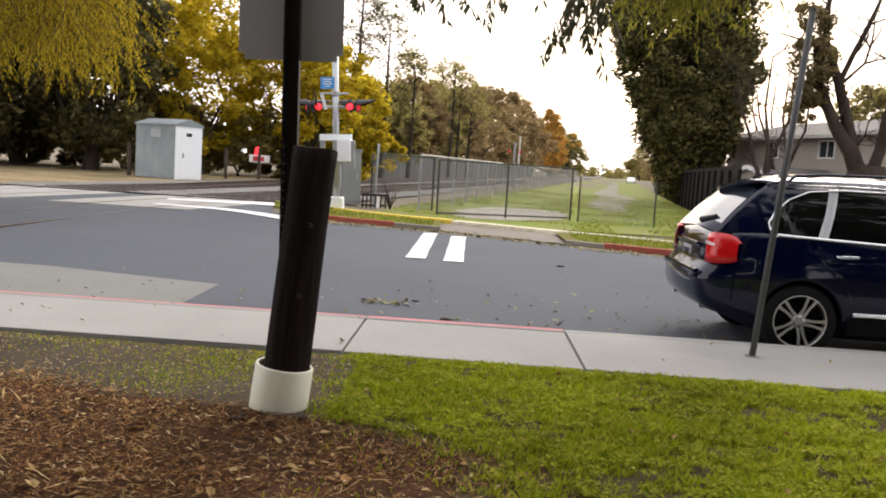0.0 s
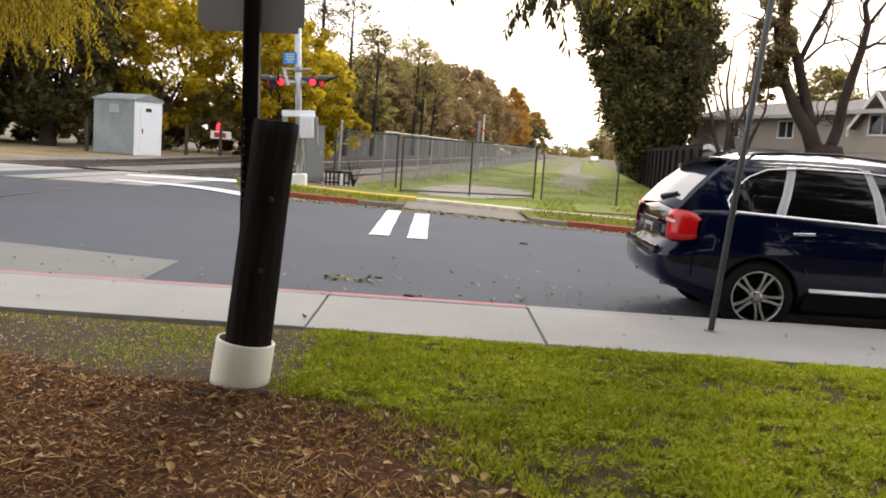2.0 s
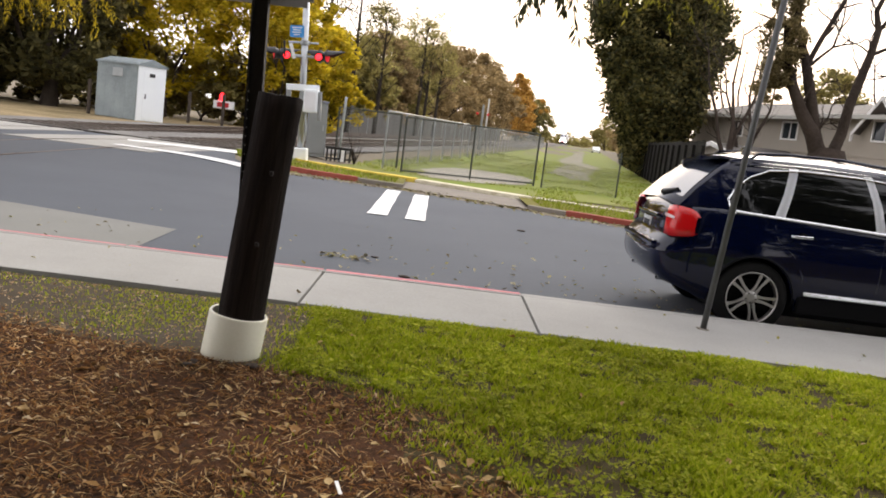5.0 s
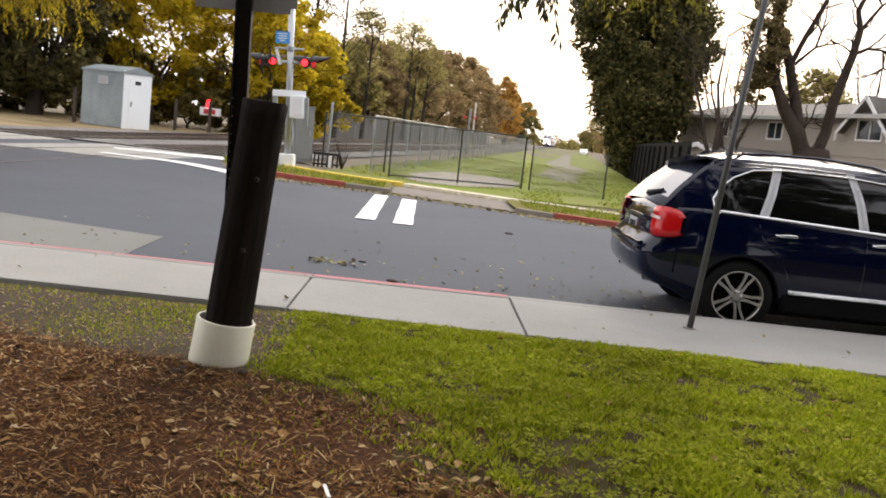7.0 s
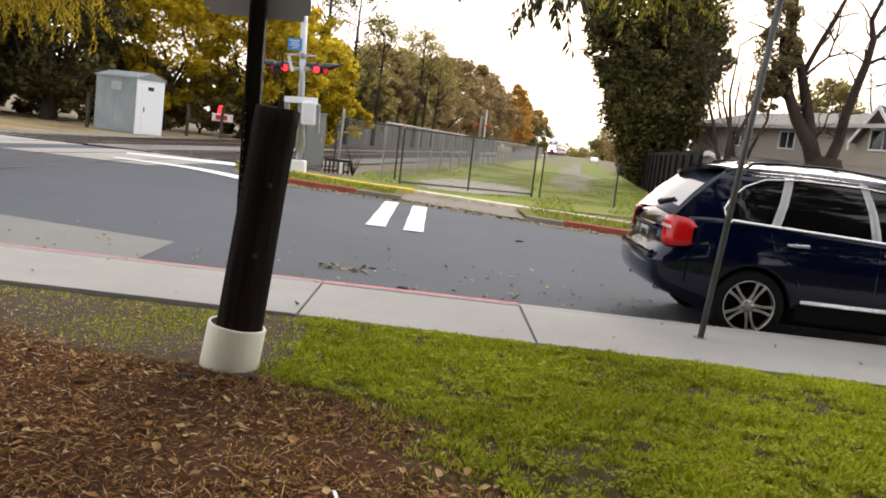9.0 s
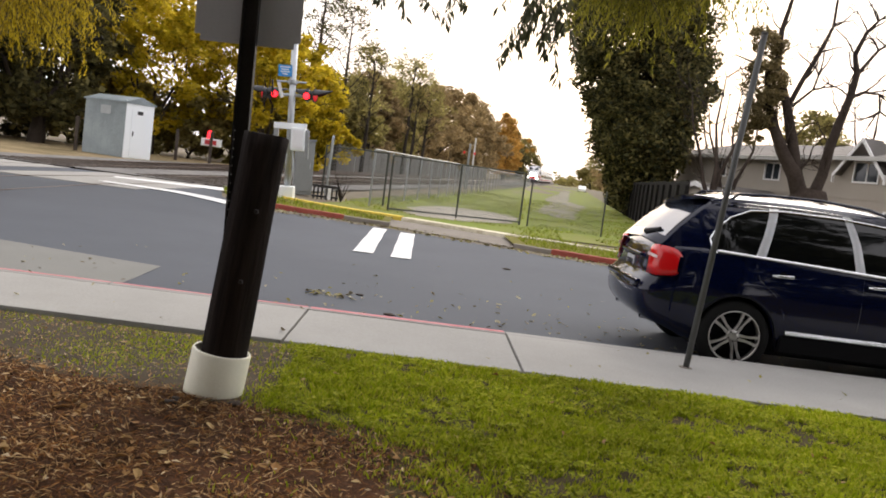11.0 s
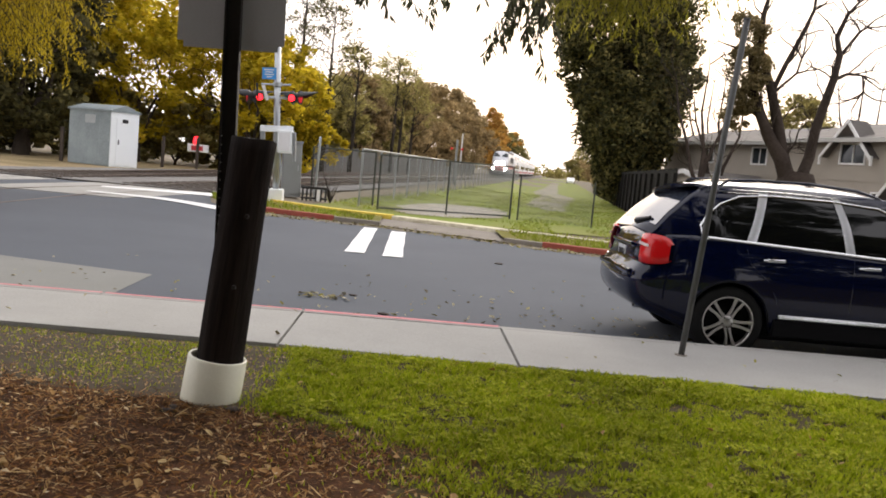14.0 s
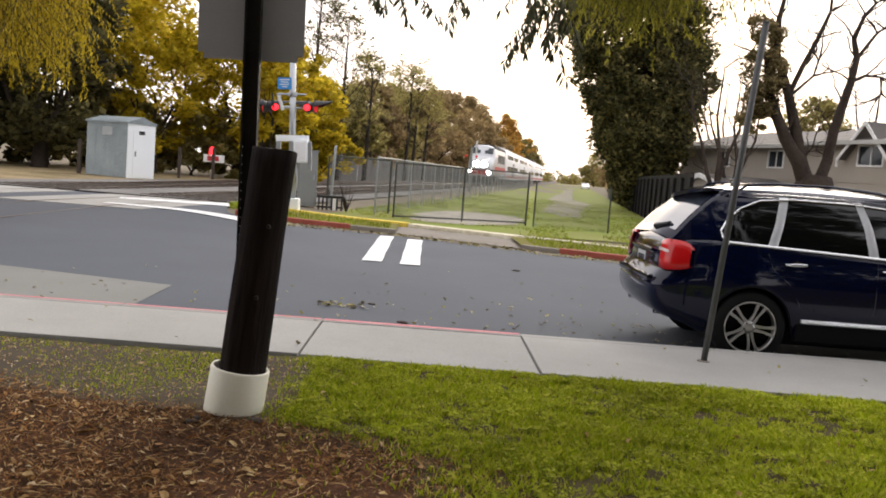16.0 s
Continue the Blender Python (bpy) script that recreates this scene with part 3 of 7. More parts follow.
        for v in bm.verts:
            v.co = Vector((v.co.x * 1.2, v.co.y, v.co.z * 0.7)) * (1 + 0.3 * noise.noise(v.co * 40 + Vector((x, y, 0))))
        bmesh.ops.translate(bm, verts=bm.verts[:], vec=(x, y, lawn_z(x, y) + 0.01))
        tagged(from_bm("stone", bm, TIE_WOOD), "small dark stone in the mulch", "stone", "stones at the post")
    bm = box(-0.06, -0.008, 0, 0.06, 0.008, 0.004, 0.002, pose(-0.24, 3.25, 0.165, 8, 0, 105))
    tagged(from_bm("litter_stick", bm, TRIM), "thin white stick lying on the mulch", "litter")


# ---- far side of the street ----
def far_kerb():
    def run(pts, w, h, material, parent, name, label=""):
        verts, faces = [], []
        for i, (x, y) in enumerate(pts):
            a, b = Vector(pts[max(i - 1, 0)]), Vector(pts[min(i + 1, len(pts) - 1)])
            d = (b - a).normalized()
            s = Vector((-d.y, d.x)) * w
            z = ground_z(x, y)
            verts += [(x, y, z - 0.05), (x + s.x * 0.08, y + s.y * 0.08, z + h - 0.01), (x + s.x * 0.2, y + s.y * 0.2, z + h), (x + s.x, y + s.y, z + h), (x + s.x, y + s.y, z - 0.05)]
        for i in range(len(pts) - 1):
            for k in range(4):
                faces.append((i * 5 + k, i * 5 + k + 1, i * 5 + k + 6, i * 5 + k + 5))
        e = (len(pts) - 1) * 5
        faces += [(4, 3, 2, 1, 0), (e, e + 1, e + 2, e + 3, e + 4)]
        return under(mesh_object(name, verts, faces, material), parent, label)

    def along(table, x0, x1, step=0.5):
        return [(x, interp(x, table)) for x in frange(x0, x1, step)]

    k = thing("far_kerb", Matrix(), "low kerb painted red with gaps at the driveway", "kerb", kind="structure")
    run(along(FAR_EDGE, -4.5, -1.9), 0.18, 0.13, PAINT_RED, k, "kerb_stone", "red painted kerb")
    run(along(FAR_EDGE, -1.9, -0.8), 0.18, 0.11, CONCRETE_OLD, k, "kerb_stone", "bare worn kerb")
    run(along(FAR_EDGE, 2.1, 2.9), 0.18, 0.11, CONCRETE_OLD, k, "kerb_stone", "bare worn kerb")
    run(along(FAR_EDGE, 2.9, 30), 0.18, 0.13, PAINT_RED, k, "kerb_stone", "red painted kerb")
    band = [(-3.6, 22.45), (-2.0, 23.2), (-1.15, 23.5), (-0.55, 23.35), (2.25, 21.9), (3.2, 21.6), (4.6, 20.8), (12, 19.3), (30, 19)]
    b = thing("inner_kerb", Matrix(), "low concrete edging painted yellow beside the driveway", "kerb", kind="structure")
    run(along(band, -3.6, -0.6), 0.34, 0.15, PAINT_YELLOW, b, "kerb_stone", "yellow painted kerb")
    run(along(band, -0.58, 2.2), 0.48, 0.13, PAINT_CREAM, b, "kerb_stone", "unpainted pale kerb")
    run(along(band, 2.22, 26), 0.24, 0.14, PAINT_CREAM, b, "kerb_stone", "cream painted kerb")
    ob = draped("verge", frange(-4.4, -0.8, 0.3), lambda x, v: interp(x, FAR_EDGE) + 0.16 + (interp(x, band) - interp(x, FAR_EDGE) - 0.14) * v, VERGE, 0.10)
    tagged(ob, "narrow verge of dry yellow green grass", "verge", kind="structure")
    ob = draped("verge_beyond_drive", frange(2.1, 30, 0.4), lambda x, v: interp(x, FAR_EDGE) + 0.16 + (interp(x, band) - interp(x, FAR_EDGE) - 0.14) * v, VERGE, 0.10)
    tagged(ob, "narrow verge of dry yellow green grass", "verge", kind="structure")
    ob = draped("drive_apron", frange(-0.85, 2.15, 0.3), lambda x, v: interp(x, FAR_EDGE) - 0.1 + (interp(x, band) - interp(x, FAR_EDGE) + 0.1) * v, CONCRETE_OLD, 0.03)
    tagged(ob, "stained concrete driveway apron", "driveway", kind="structure")
    ob = draped("gutter_dirt", frange(-3.6, 9, 0.3), lambda x, v: interp(x, FAR_EDGE) - (0.55 + 0.35 * noise.noise(Vector((x * 1.3, 0, 2)))) * (1 - v) - 0.01, DIRT, 0.007)
    tagged(ob, "strip of dirt and leaf dust along the far kerb", "dirt", kind="structure")


FIELD = surface("field_grass", (0.22, 0.19, 0.08), (0.165, 0.25, 0.026), 0.30, 6, 0.95, 0, 0.6, 0.03, 0.2)
SAND = surface("sandy_dirt", (0.25, 0.225, 0.18), (0.45, 0.42, 0.36), 0.5, 16, 0.95, 0, 0.4, 0.01, 0.22)


BANK = surface("leafy_bank", (0.12, 0.10, 0.045), (0.33, 0.25, 0.15), 0.5, 9, 0.95, 0, 0.6, 0.02, 0.16)
PATH_DIRT = surface("path_dirt", (0.17, 0.165, 0.11), (0.34, 0.31, 0.26), 0.35, 9, 0.95, 0, 0.4, 0.01, 0.16)


def field():
    def sheet(name, a, b, y0, y1, material, lift, label, wob=0.0, step=1.0, category="grass strip"):
        ys = frange(y0, y1, step)
        nv = 10
        verts = []
        for y in ys:
            xa, xb = a(y), b(y)
            for j in range(nv + 1):
                x = xa + (xb - xa) * j / nv
                if j in (0, nv):
                    x += wob * noise.noise(Vector((y * 0.7, j, 5)))
                verts.append((x, y, ground_z(x, y) + lift))
        faces = [(i * (nv + 1) + j, (i + 1) * (nv + 1) + j, (i + 1) * (nv + 1) + j + 1, i * (nv + 1) + j + 1) for i in range(len(ys) - 1) for j in range(nv)]
        tagged(mesh_object(name, verts, faces, material, True), label, category, kind="structure")

    sheet("field", lambda y: -11 + 3.9 + SLOPE * y, lambda y: 3.7 + SLOPE * y, 24.5, 900, FIELD, 0.0, "green grass strip beside the railway", 0.4, 2.0)
    sheet("bank", lambda y: -48, lambda y: -11 - 6.9 + SLOPE * y, 24.5, 47, BANK, 0.012, "brown dirt bank with dry grass and leaves beyond the tracks", 0.3, 1.0, "bank")
    sheet("dirt_patch", lambda y: 0.2 - math.sqrt(max(0, 1 - ((y - 31.5) / 4.6) ** 2)) * 1.1 + (y - 28) * 0.17, lambda y: 0.9 + math.sqrt(max(0, 1 - ((y - 31.5) / 4.6) ** 2)) * 1.9 + (y - 28) * 0.18, 27.0, 36.0, SAND, 0.015, "bare sandy patch behind the gate", 0.5, 0.4, "dirt patch")
    sheet("path", lambda y: interp(y, [(39, 5.9), (44, 5.6), (60, 8.6), (75, 10.2), (110, 16.6), (184, 28.6)]), lambda y: interp(y, [(39, 6.9), (44, 7.6), (60, 11.0), (66, 12.0), (75, 12.3), (110, 18.0), (184, 30.2)]), 39, 184, PATH_DIRT, 0.012, "worn sandy path through the grass strip", 0.7, 1.0, "path")
    sheet("ballast", lambda y: -11 - 6.8 + SLOPE * y, lambda y: -11 + 2.6 + SLOPE * y, 24.2, 900, BALLAST, 0.02, "grey stone ballast under the rail tracks", 0.2, 1.0, "ballast")
    rng = np.random.default_rng(8)
    verts, faces = [], []
    for _ in range(26000):
        y = 22.5 + 45 * rng.random() ** 1.6
        x = SLOPE * y + rng.uniform(-7.2, 4.4)
        if y < 27 and (-0.8 < x < 3.0 or x < -3.2):
            continue
        if y < 24.8 and interp(x, [(-3.6, 22.9), (-0.6, 24), (2.2, 22.5), (12, 20)]) > y:
            continue
        if ((x - (0.5 + (y - 28) * 0.17)) / 1.9) ** 2 + ((y - 31.5) / 4.4) ** 2 < 1 or noise.noise(Vector((x * 0.5, y * 0.3, 7))) < -0.15:
            continue
        h, w, a = rng.uniform(0.03, 0.085), rng.uniform(0.010, 0.02), rng.uniform(0, math.tau)
        z = ground_z(x, y)
        k = len(verts)
        verts += [(x - w * math.cos(a), y - w * math.sin(a), z), (x + w * math.cos(a), y + w * math.sin(a), z), (x + rng.normal(0, 0.05), y + rng.normal(0, 0.05), z + h)]
        faces.append((k, k + 1, k + 2))
    for _ in range(7000):
        x = rng.uniform(2.4, 14) if rng.random() < 0.8 else rng.uniform(-5.0, -1.0)
        lo, hi = interp(x, FAR_EDGE) + 0.2, interp(x, [(-3.6, 22.4), (-0.6, 23.3), (2.2, 22.1), (4.6, 20.8), (12, 19.3)])
        y = rng.uniform(lo, hi + (1.2 if x > 2.4 and rng.random() < 0.4 else 0))
        h, w, a = rng.uniform(0.04, 0.12), rng.uniform(0.01, 0.025), rng.uniform(0, math.tau)
        z = ground_z(x, y) + 0.09
        k = len(verts)
        verts += [(x - w * math.cos(a), y - w * math.sin(a), z), (x + w * math.cos(a), y + w * math.sin(a), z), (x + rng.normal(0, 0.04), y + rng.normal(0, 0.04), z + h)]
        faces.append((k, k + 1, k + 2))
    tagged(mesh_object("field_grass", verts, faces, FIELD_TUFT), "rough grass tufts in the strip", "grass", kind="stuff")


def railway():
    for off, who in ((0.0, "near"), (-4.2, "far")):
        tr = thing("rail_track", Matrix(), "steel rails on dark wooden ties in ballast", "railway", "rail tracks", "structure")
        for side in (-0.75, 0.75):
            bm = bmesh.new()
            pts = [rail_xy(off + side, y) for y in (-30, 8, 15, 19, 24, 40, 80, 160, 420, 900)]
            prof = [(-0.07, 0.0), (-0.07, 0.02), (-0.012, 0.04), (-0.012, 0.11), (-0.036, 0.12), (-0.036, 0.15), (0.036, 0.15), (0.036, 0.12), (0.012, 0.11), (0.012, 0.04), (0.07, 0.02), (0.07, 0.0)]
            rings = [[bm.verts.new((x + px, y, ground_z(x, y) + pz + (0.0 if y > 24 else -0.135))) for px, pz in prof] for x, y in pts]
            for a, b in zip(rings, rings[1:]):
                for k in range(len(prof) - 1):
                    bm.faces.new((a[k], a[k + 1], b[k + 1], b[k]))
            part("rail", bm, STEEL_RUST, tr, "rusty steel rail")
        for k in range(130):
            y = 24.6 + 0.55 * k
            x, _ = rail_xy(off, y)
            part("tie", box(-1.3, -0.11, -0.1, 1.3, 0.11, 0.035, 0.0, pose(x, y, ground_z(x, y), 0, 0, -9.4)), TIE_WOOD, tr)
        for k in range(2):
            y0, y1 = 18.9 + 2.45 * k, 18.9 + 2.45 * (k + 1) - 0.02
            for s0, s1 in ((-1.6, -0.8), (-0.68, 0.68), (0.8, 1.6)):
                verts = [(rail_xy(off + s, y)[0], y, ground_z(rail_xy(off + s, y)[0], y) + 0.012) for s, y in ((s0, y0), (s1, y0), (s1, y1), (s0, y1))]
                under(mesh_object("crossing_panel", verts + [(x, y, z - 0.05) for x, y, z in verts], [(0, 1, 2, 3), (0, 4, 5, 1), (1, 5, 6, 2), (2, 6, 7, 3), (3, 7, 4, 0)], CONCRETE), tr)


# ---- fences ----
def chain_link(width_m, height, pitch, wire, m_name="mesh"):
    """Diagonal wires that cross, in the xz plane."""
    verts, faces = [], []
    def strip(x0, z0, x1, z1, yy):
        d = Vector((x1 - x0, 0, z1 - z0)).normalized()
        s = Vector((-d.z, 0, d.x)) * wire / 2
        k = len(verts)
        a, b = Vector((x0, yy, z0)), Vector((x1, yy, z1))
        verts.extend([tuple(a - s), tuple(a + s), tuple(b + s), tuple(b - s)])
        faces.append((k, k + 1, k + 2, k + 3))
    n = int((width_m + height) / pitch)
    for i in range(n + 1):
        c = i * pitch
        x0, z0 = (c, 0) if c <= width_m else (width_m, c - width_m)
        x1, z1 = (c - height, height) if c - height >= 0 else (0, c)
        strip(x0, z0, x1, z1, 0.004)
        strip(width_m - x0, z0, width_m - x1, z1, -0.004)
    return verts, faces


def fence_run(name, p, q, height, spacing, pitch, wire, label, post_r=0.03, top_rail=True, frame_mat=None, bottom_rail=False, post_extra=0.0):
    p, q = Vector(p), Vector(q)
    length = (q - p).length
    ang = math.degrees(math.atan2(q.y - p.y, q.x - p.x))
    f = thing(name, pose(p.x, p.y, ground_z(p.x, p.y), 0, 0, ang), label, "fence", "chain-link fences")
    mat = frame_mat or FENCE_POST
    n = max(1, round(length / spacing))
    for k in range(n + 1):
        part("post", tube([(length * k / n, 0, -0.05), (length * k / n, 0, height + post_extra)], post_r, 8), mat, f)
    if top_rail:
        part("rail", tube([(0, 0, height), (length, 0, height)], post_r * 0.75, 6), mat, f)
    if bottom_rail:
        part("rail", tube([(0, 0, 0.06), (length, 0, 0.06)], post_r * 0.75, 6), mat, f)
    v, fc = chain_link(length, height - 0.04, pitch, wire)
    under(mesh_object("mesh", v, fc, WIRE), f, "grey chain-link mesh")
    return f


def fences():
    gl, gm, gr = (-1.14, 27.3), (1.03, 28.25), (3.27, 29.35)
    g = fence_run("gate", gl, gr, 1.72, 2.45, 0.07, 0.008, "closed chain-link vehicle gate in a dark steel frame", 0.032, True, None, True)
    tagged(g, category="gate")
    fence_run("fence", (3.52, 29.2), (5.9, 28.45), 1.5, 2.4, 0.08, 0.007, "chain-link fence panel beside the gate", 0.028, False)
    fence_run("fence", (-3.2, 26.9), (-1.3, 27.25), 1.6, 1.9, 0.08, 0.007, "short chain-link fence beside the cabinet", 0.03, True)
    fence_run("fence", (-1.25 - 0.5, 27.6), (-11 + 3.6 + SLOPE * 150, 150), 1.8, 3.0, 0.13, 0.012, "long chain-link fence along the railway", 0.03, True, GALV)
    w = thing("board_wall", Matrix(), "weathered grey board fence beyond the tracks", "fence")
    rng = random.Random(3)
    for k in range(50):
        y0 = 58 + 2.5 * k
        (xa, _), (xb, _) = rail_xy(-7.4, y0), rail_xy(-7.4, y0 + 2.46)
        h = 2.05 + rng.uniform(-0.05, 0.05)
        ang = math.degrees(math.atan2(2.46, xb - xa))
        bm = bmesh.new()
        for j in range(10):
            add_box(bm, 0.25 * j + 0.004, -0.012 + rng.uniform(-0.006, 0.006), 0, 0.25 * j + 0.246, 0.012, h + rng.uniform(-0.03, 0.03))
        part("panel", bm, WALL_WOOD, w).matrix_local = pose(xa, y0, 0.26, 0, 0, ang)
        part("post", box(-0.06, -0.05, -0.1, 0.06, 0.05, h + 0.12), GALV if k % 3 == 0 else WALL_WOOD, w).matrix_local = pose(xa, y0, 0.26, 0, 0, ang)
    d = thing("board_fence", Matrix(), "tall dark brown wooden board fence", "fence")
    first = None
    for k in range(295):
        y0 = 28.2 + 0.237 * k
        x0 = 3.8 + SLOPE * y0
        if first is None:
            first = part("board", box(0.004, -0.012, 0.02, 0.232, 0.012, 2.2, 0.0), FENCE_WOOD, d)
            ob = first
        else:
            ob = new("board", first.data)
            ob.parent = d
        ob.matrix_local = pose(x0, y0, rng.uniform(-0.03, 0.02), 0, 0, 80.6)
    for k in range(28):
        y0 = 28.2 + 2.4 * k
        part("post", box(-0.05, 0.02, 0, 0.05, 0.12, 2.05), FENCE_WOOD, d).matrix_local = pose(3.8 + SLOPE * y0, y0, 0, 0, 0, 80.6)


# ---- signs, posts and signals ----
def post_and_sign():
    """The leaning wooden stub in its sleeve, and the sign post strapped to it."""
    p = thing("timber_post", pose(-1.045, 4.88, 0.13, 0.5, 5.0, 0), "short black tarred timber post leaning in a pale plastic sleeve", "post")
    bm = bmesh.new()
    seg, n = 28, 22
    rings = []
    for i in range(n + 1):
        z = -0.1 + 1.64 * i / n
        rings.append([])
        for k in range(seg):
            a = math.tau * k / seg
            r = 0.131 - 0.004 * z + 0.006 * noise.noise(Vector((math.cos(a) * 2, math.sin(a) * 2, z * 1.2))) + 0.003 * noise.noise(Vector((math.cos(a) * 9, math.sin(a) * 9, z * 0.6)))
            if k % 7 == 3:
                r -= 0.006
            top = 0.02 * noise.noise(Vector((math.cos(a), math.sin(a), 5))) if i == n else 0
            rings[-1].append(bm.verts.new((r * math.cos(a), r * math.sin(a), z + top)))
    for a, b in zip(rings, rings[1:]):
        for k in range(seg):
            bm.faces.new((a[k], a[(k + 1) % seg], b[(k + 1) % seg], b[k]))
    c = bm.verts.new((0, 0, 1.545))
    for k in range(seg):
        bm.faces.new((rings[-1][k], rings[-1][(k + 1) % seg], c))
    part("timber", bm, WOOD_POST, p, smooth=True)
    part("bolt", lathe([(0.0, 0.016), (0.012, 0.016), (0.014, 0.0)], 8, pose(0.05, -0.128, 1.12, 90, 0, 0)), DARK_STEEL, p)
    part("bolt", lathe([(0.0, 0.016), (0.012, 0.016), (0.014, 0.0)], 8, pose(0.04, -0.128, 0.72, 90, 0, 0)), DARK_STEEL, p)
    s = thing("post_sleeve", pose(-1.062, 4.88, 0.15, 0.5, 6.5, 0), "cream plastic pipe sleeve around the post foot", "pipe sleeve")
    part("sleeve", lathe([(0.148, 0.0), (0.148, 0.262), (0.152, 0.27), (0.161, 0.27), (0.166, 0.262), (0.168, -0.06)], 40), PVC, s, smooth=True)
    part("soil_fill", lathe([(0.0, 0.15), (0.149, 0.145)], 24), MULCH, s)
    g = thing("street_sign", pose(-1.06, 5.075, 0.1, 0, -1.3, 0), "grey sign back on a dark perforated steel post", "sign")
    w, d, t = 0.046, 0.05, 0.006
    bm = prism([(-w, 0.005), (-w, -d), (-w + t, -d), (-w + t, -0.005), (w - t, -0.005), (w - t, -d), (w, -d), (w, 0.005)], 0, 3.3)
    part("sign_post", bm, DARK_STEEL, g, "dark perforated steel channel post")
    hole = None
    for k in range(24):
        z = 0.40 + 0.0508 * k
        if hole is None:
            hole = part("hole_rim", lathe([(0.0, 0.0015), (0.0045, 0.0015), (0.005, 0.0)], 8, pose(0, -0.0055, 0, 90, 0, 0)), SIGN_BACK, g)
            ob = hole
        else:
            ob = new("hole_rim", hole.data)
            ob.parent = g
        ob.matrix_local = pose(-0.03, -0.046, z)
    plate = prism([(-0.305, -0.46), (0.305, -0.46), (0.305, 0.46), (-0.305, 0.46)], 0, 0.004, None)
    bmesh.ops.bevel(plate, geom=[e for e in plate.edges if abs(e.verts[0].co.z - e.verts[1].co.z) > 0.001], offset=0.035, segments=4, affect="EDGES")
    bmesh.ops.transform(plate, matrix=pose(-0.015, 0.012, 2.525, 90, 0.0, 0), verts=plate.verts[:])
    part("sign_plate", plate, SIGN_BACK, g, "plain grey back of a sign plate")
    part("sticker", box(-0.25, 0.0, 2.17, -0.19, 0.006, 2.19, 0.002, pose(0.02, 0.0, 0, 0, -18, 0)), BLACK, g, "small dark mark on the sign back")


def thin_pole():
    p = thing("sign_pole", pose(2.49, 7.5, 0.13, 0, 4.3, 0), "plain grey steel pole leaning at the kerb", "pole")
    bm = bmesh.new()
    add_tube(bm, [(0, 0, -0.1), (0, 0, 2.98)], 0.027, 12)
    part("shaft", bm, GREY_POST, p, smooth=True)
    part("collar", lathe([(0.0, 0.012), (0.055, 0.01), (0.06, 0.0)], 16), CONCRETE_OLD, p)
    part("cap", lathe([(0.029, -0.02), (0.029, 0.004), (0.0, 0.012)], 12, Matrix.Translation((0, 0, 2.98))), GREY_POST, p)


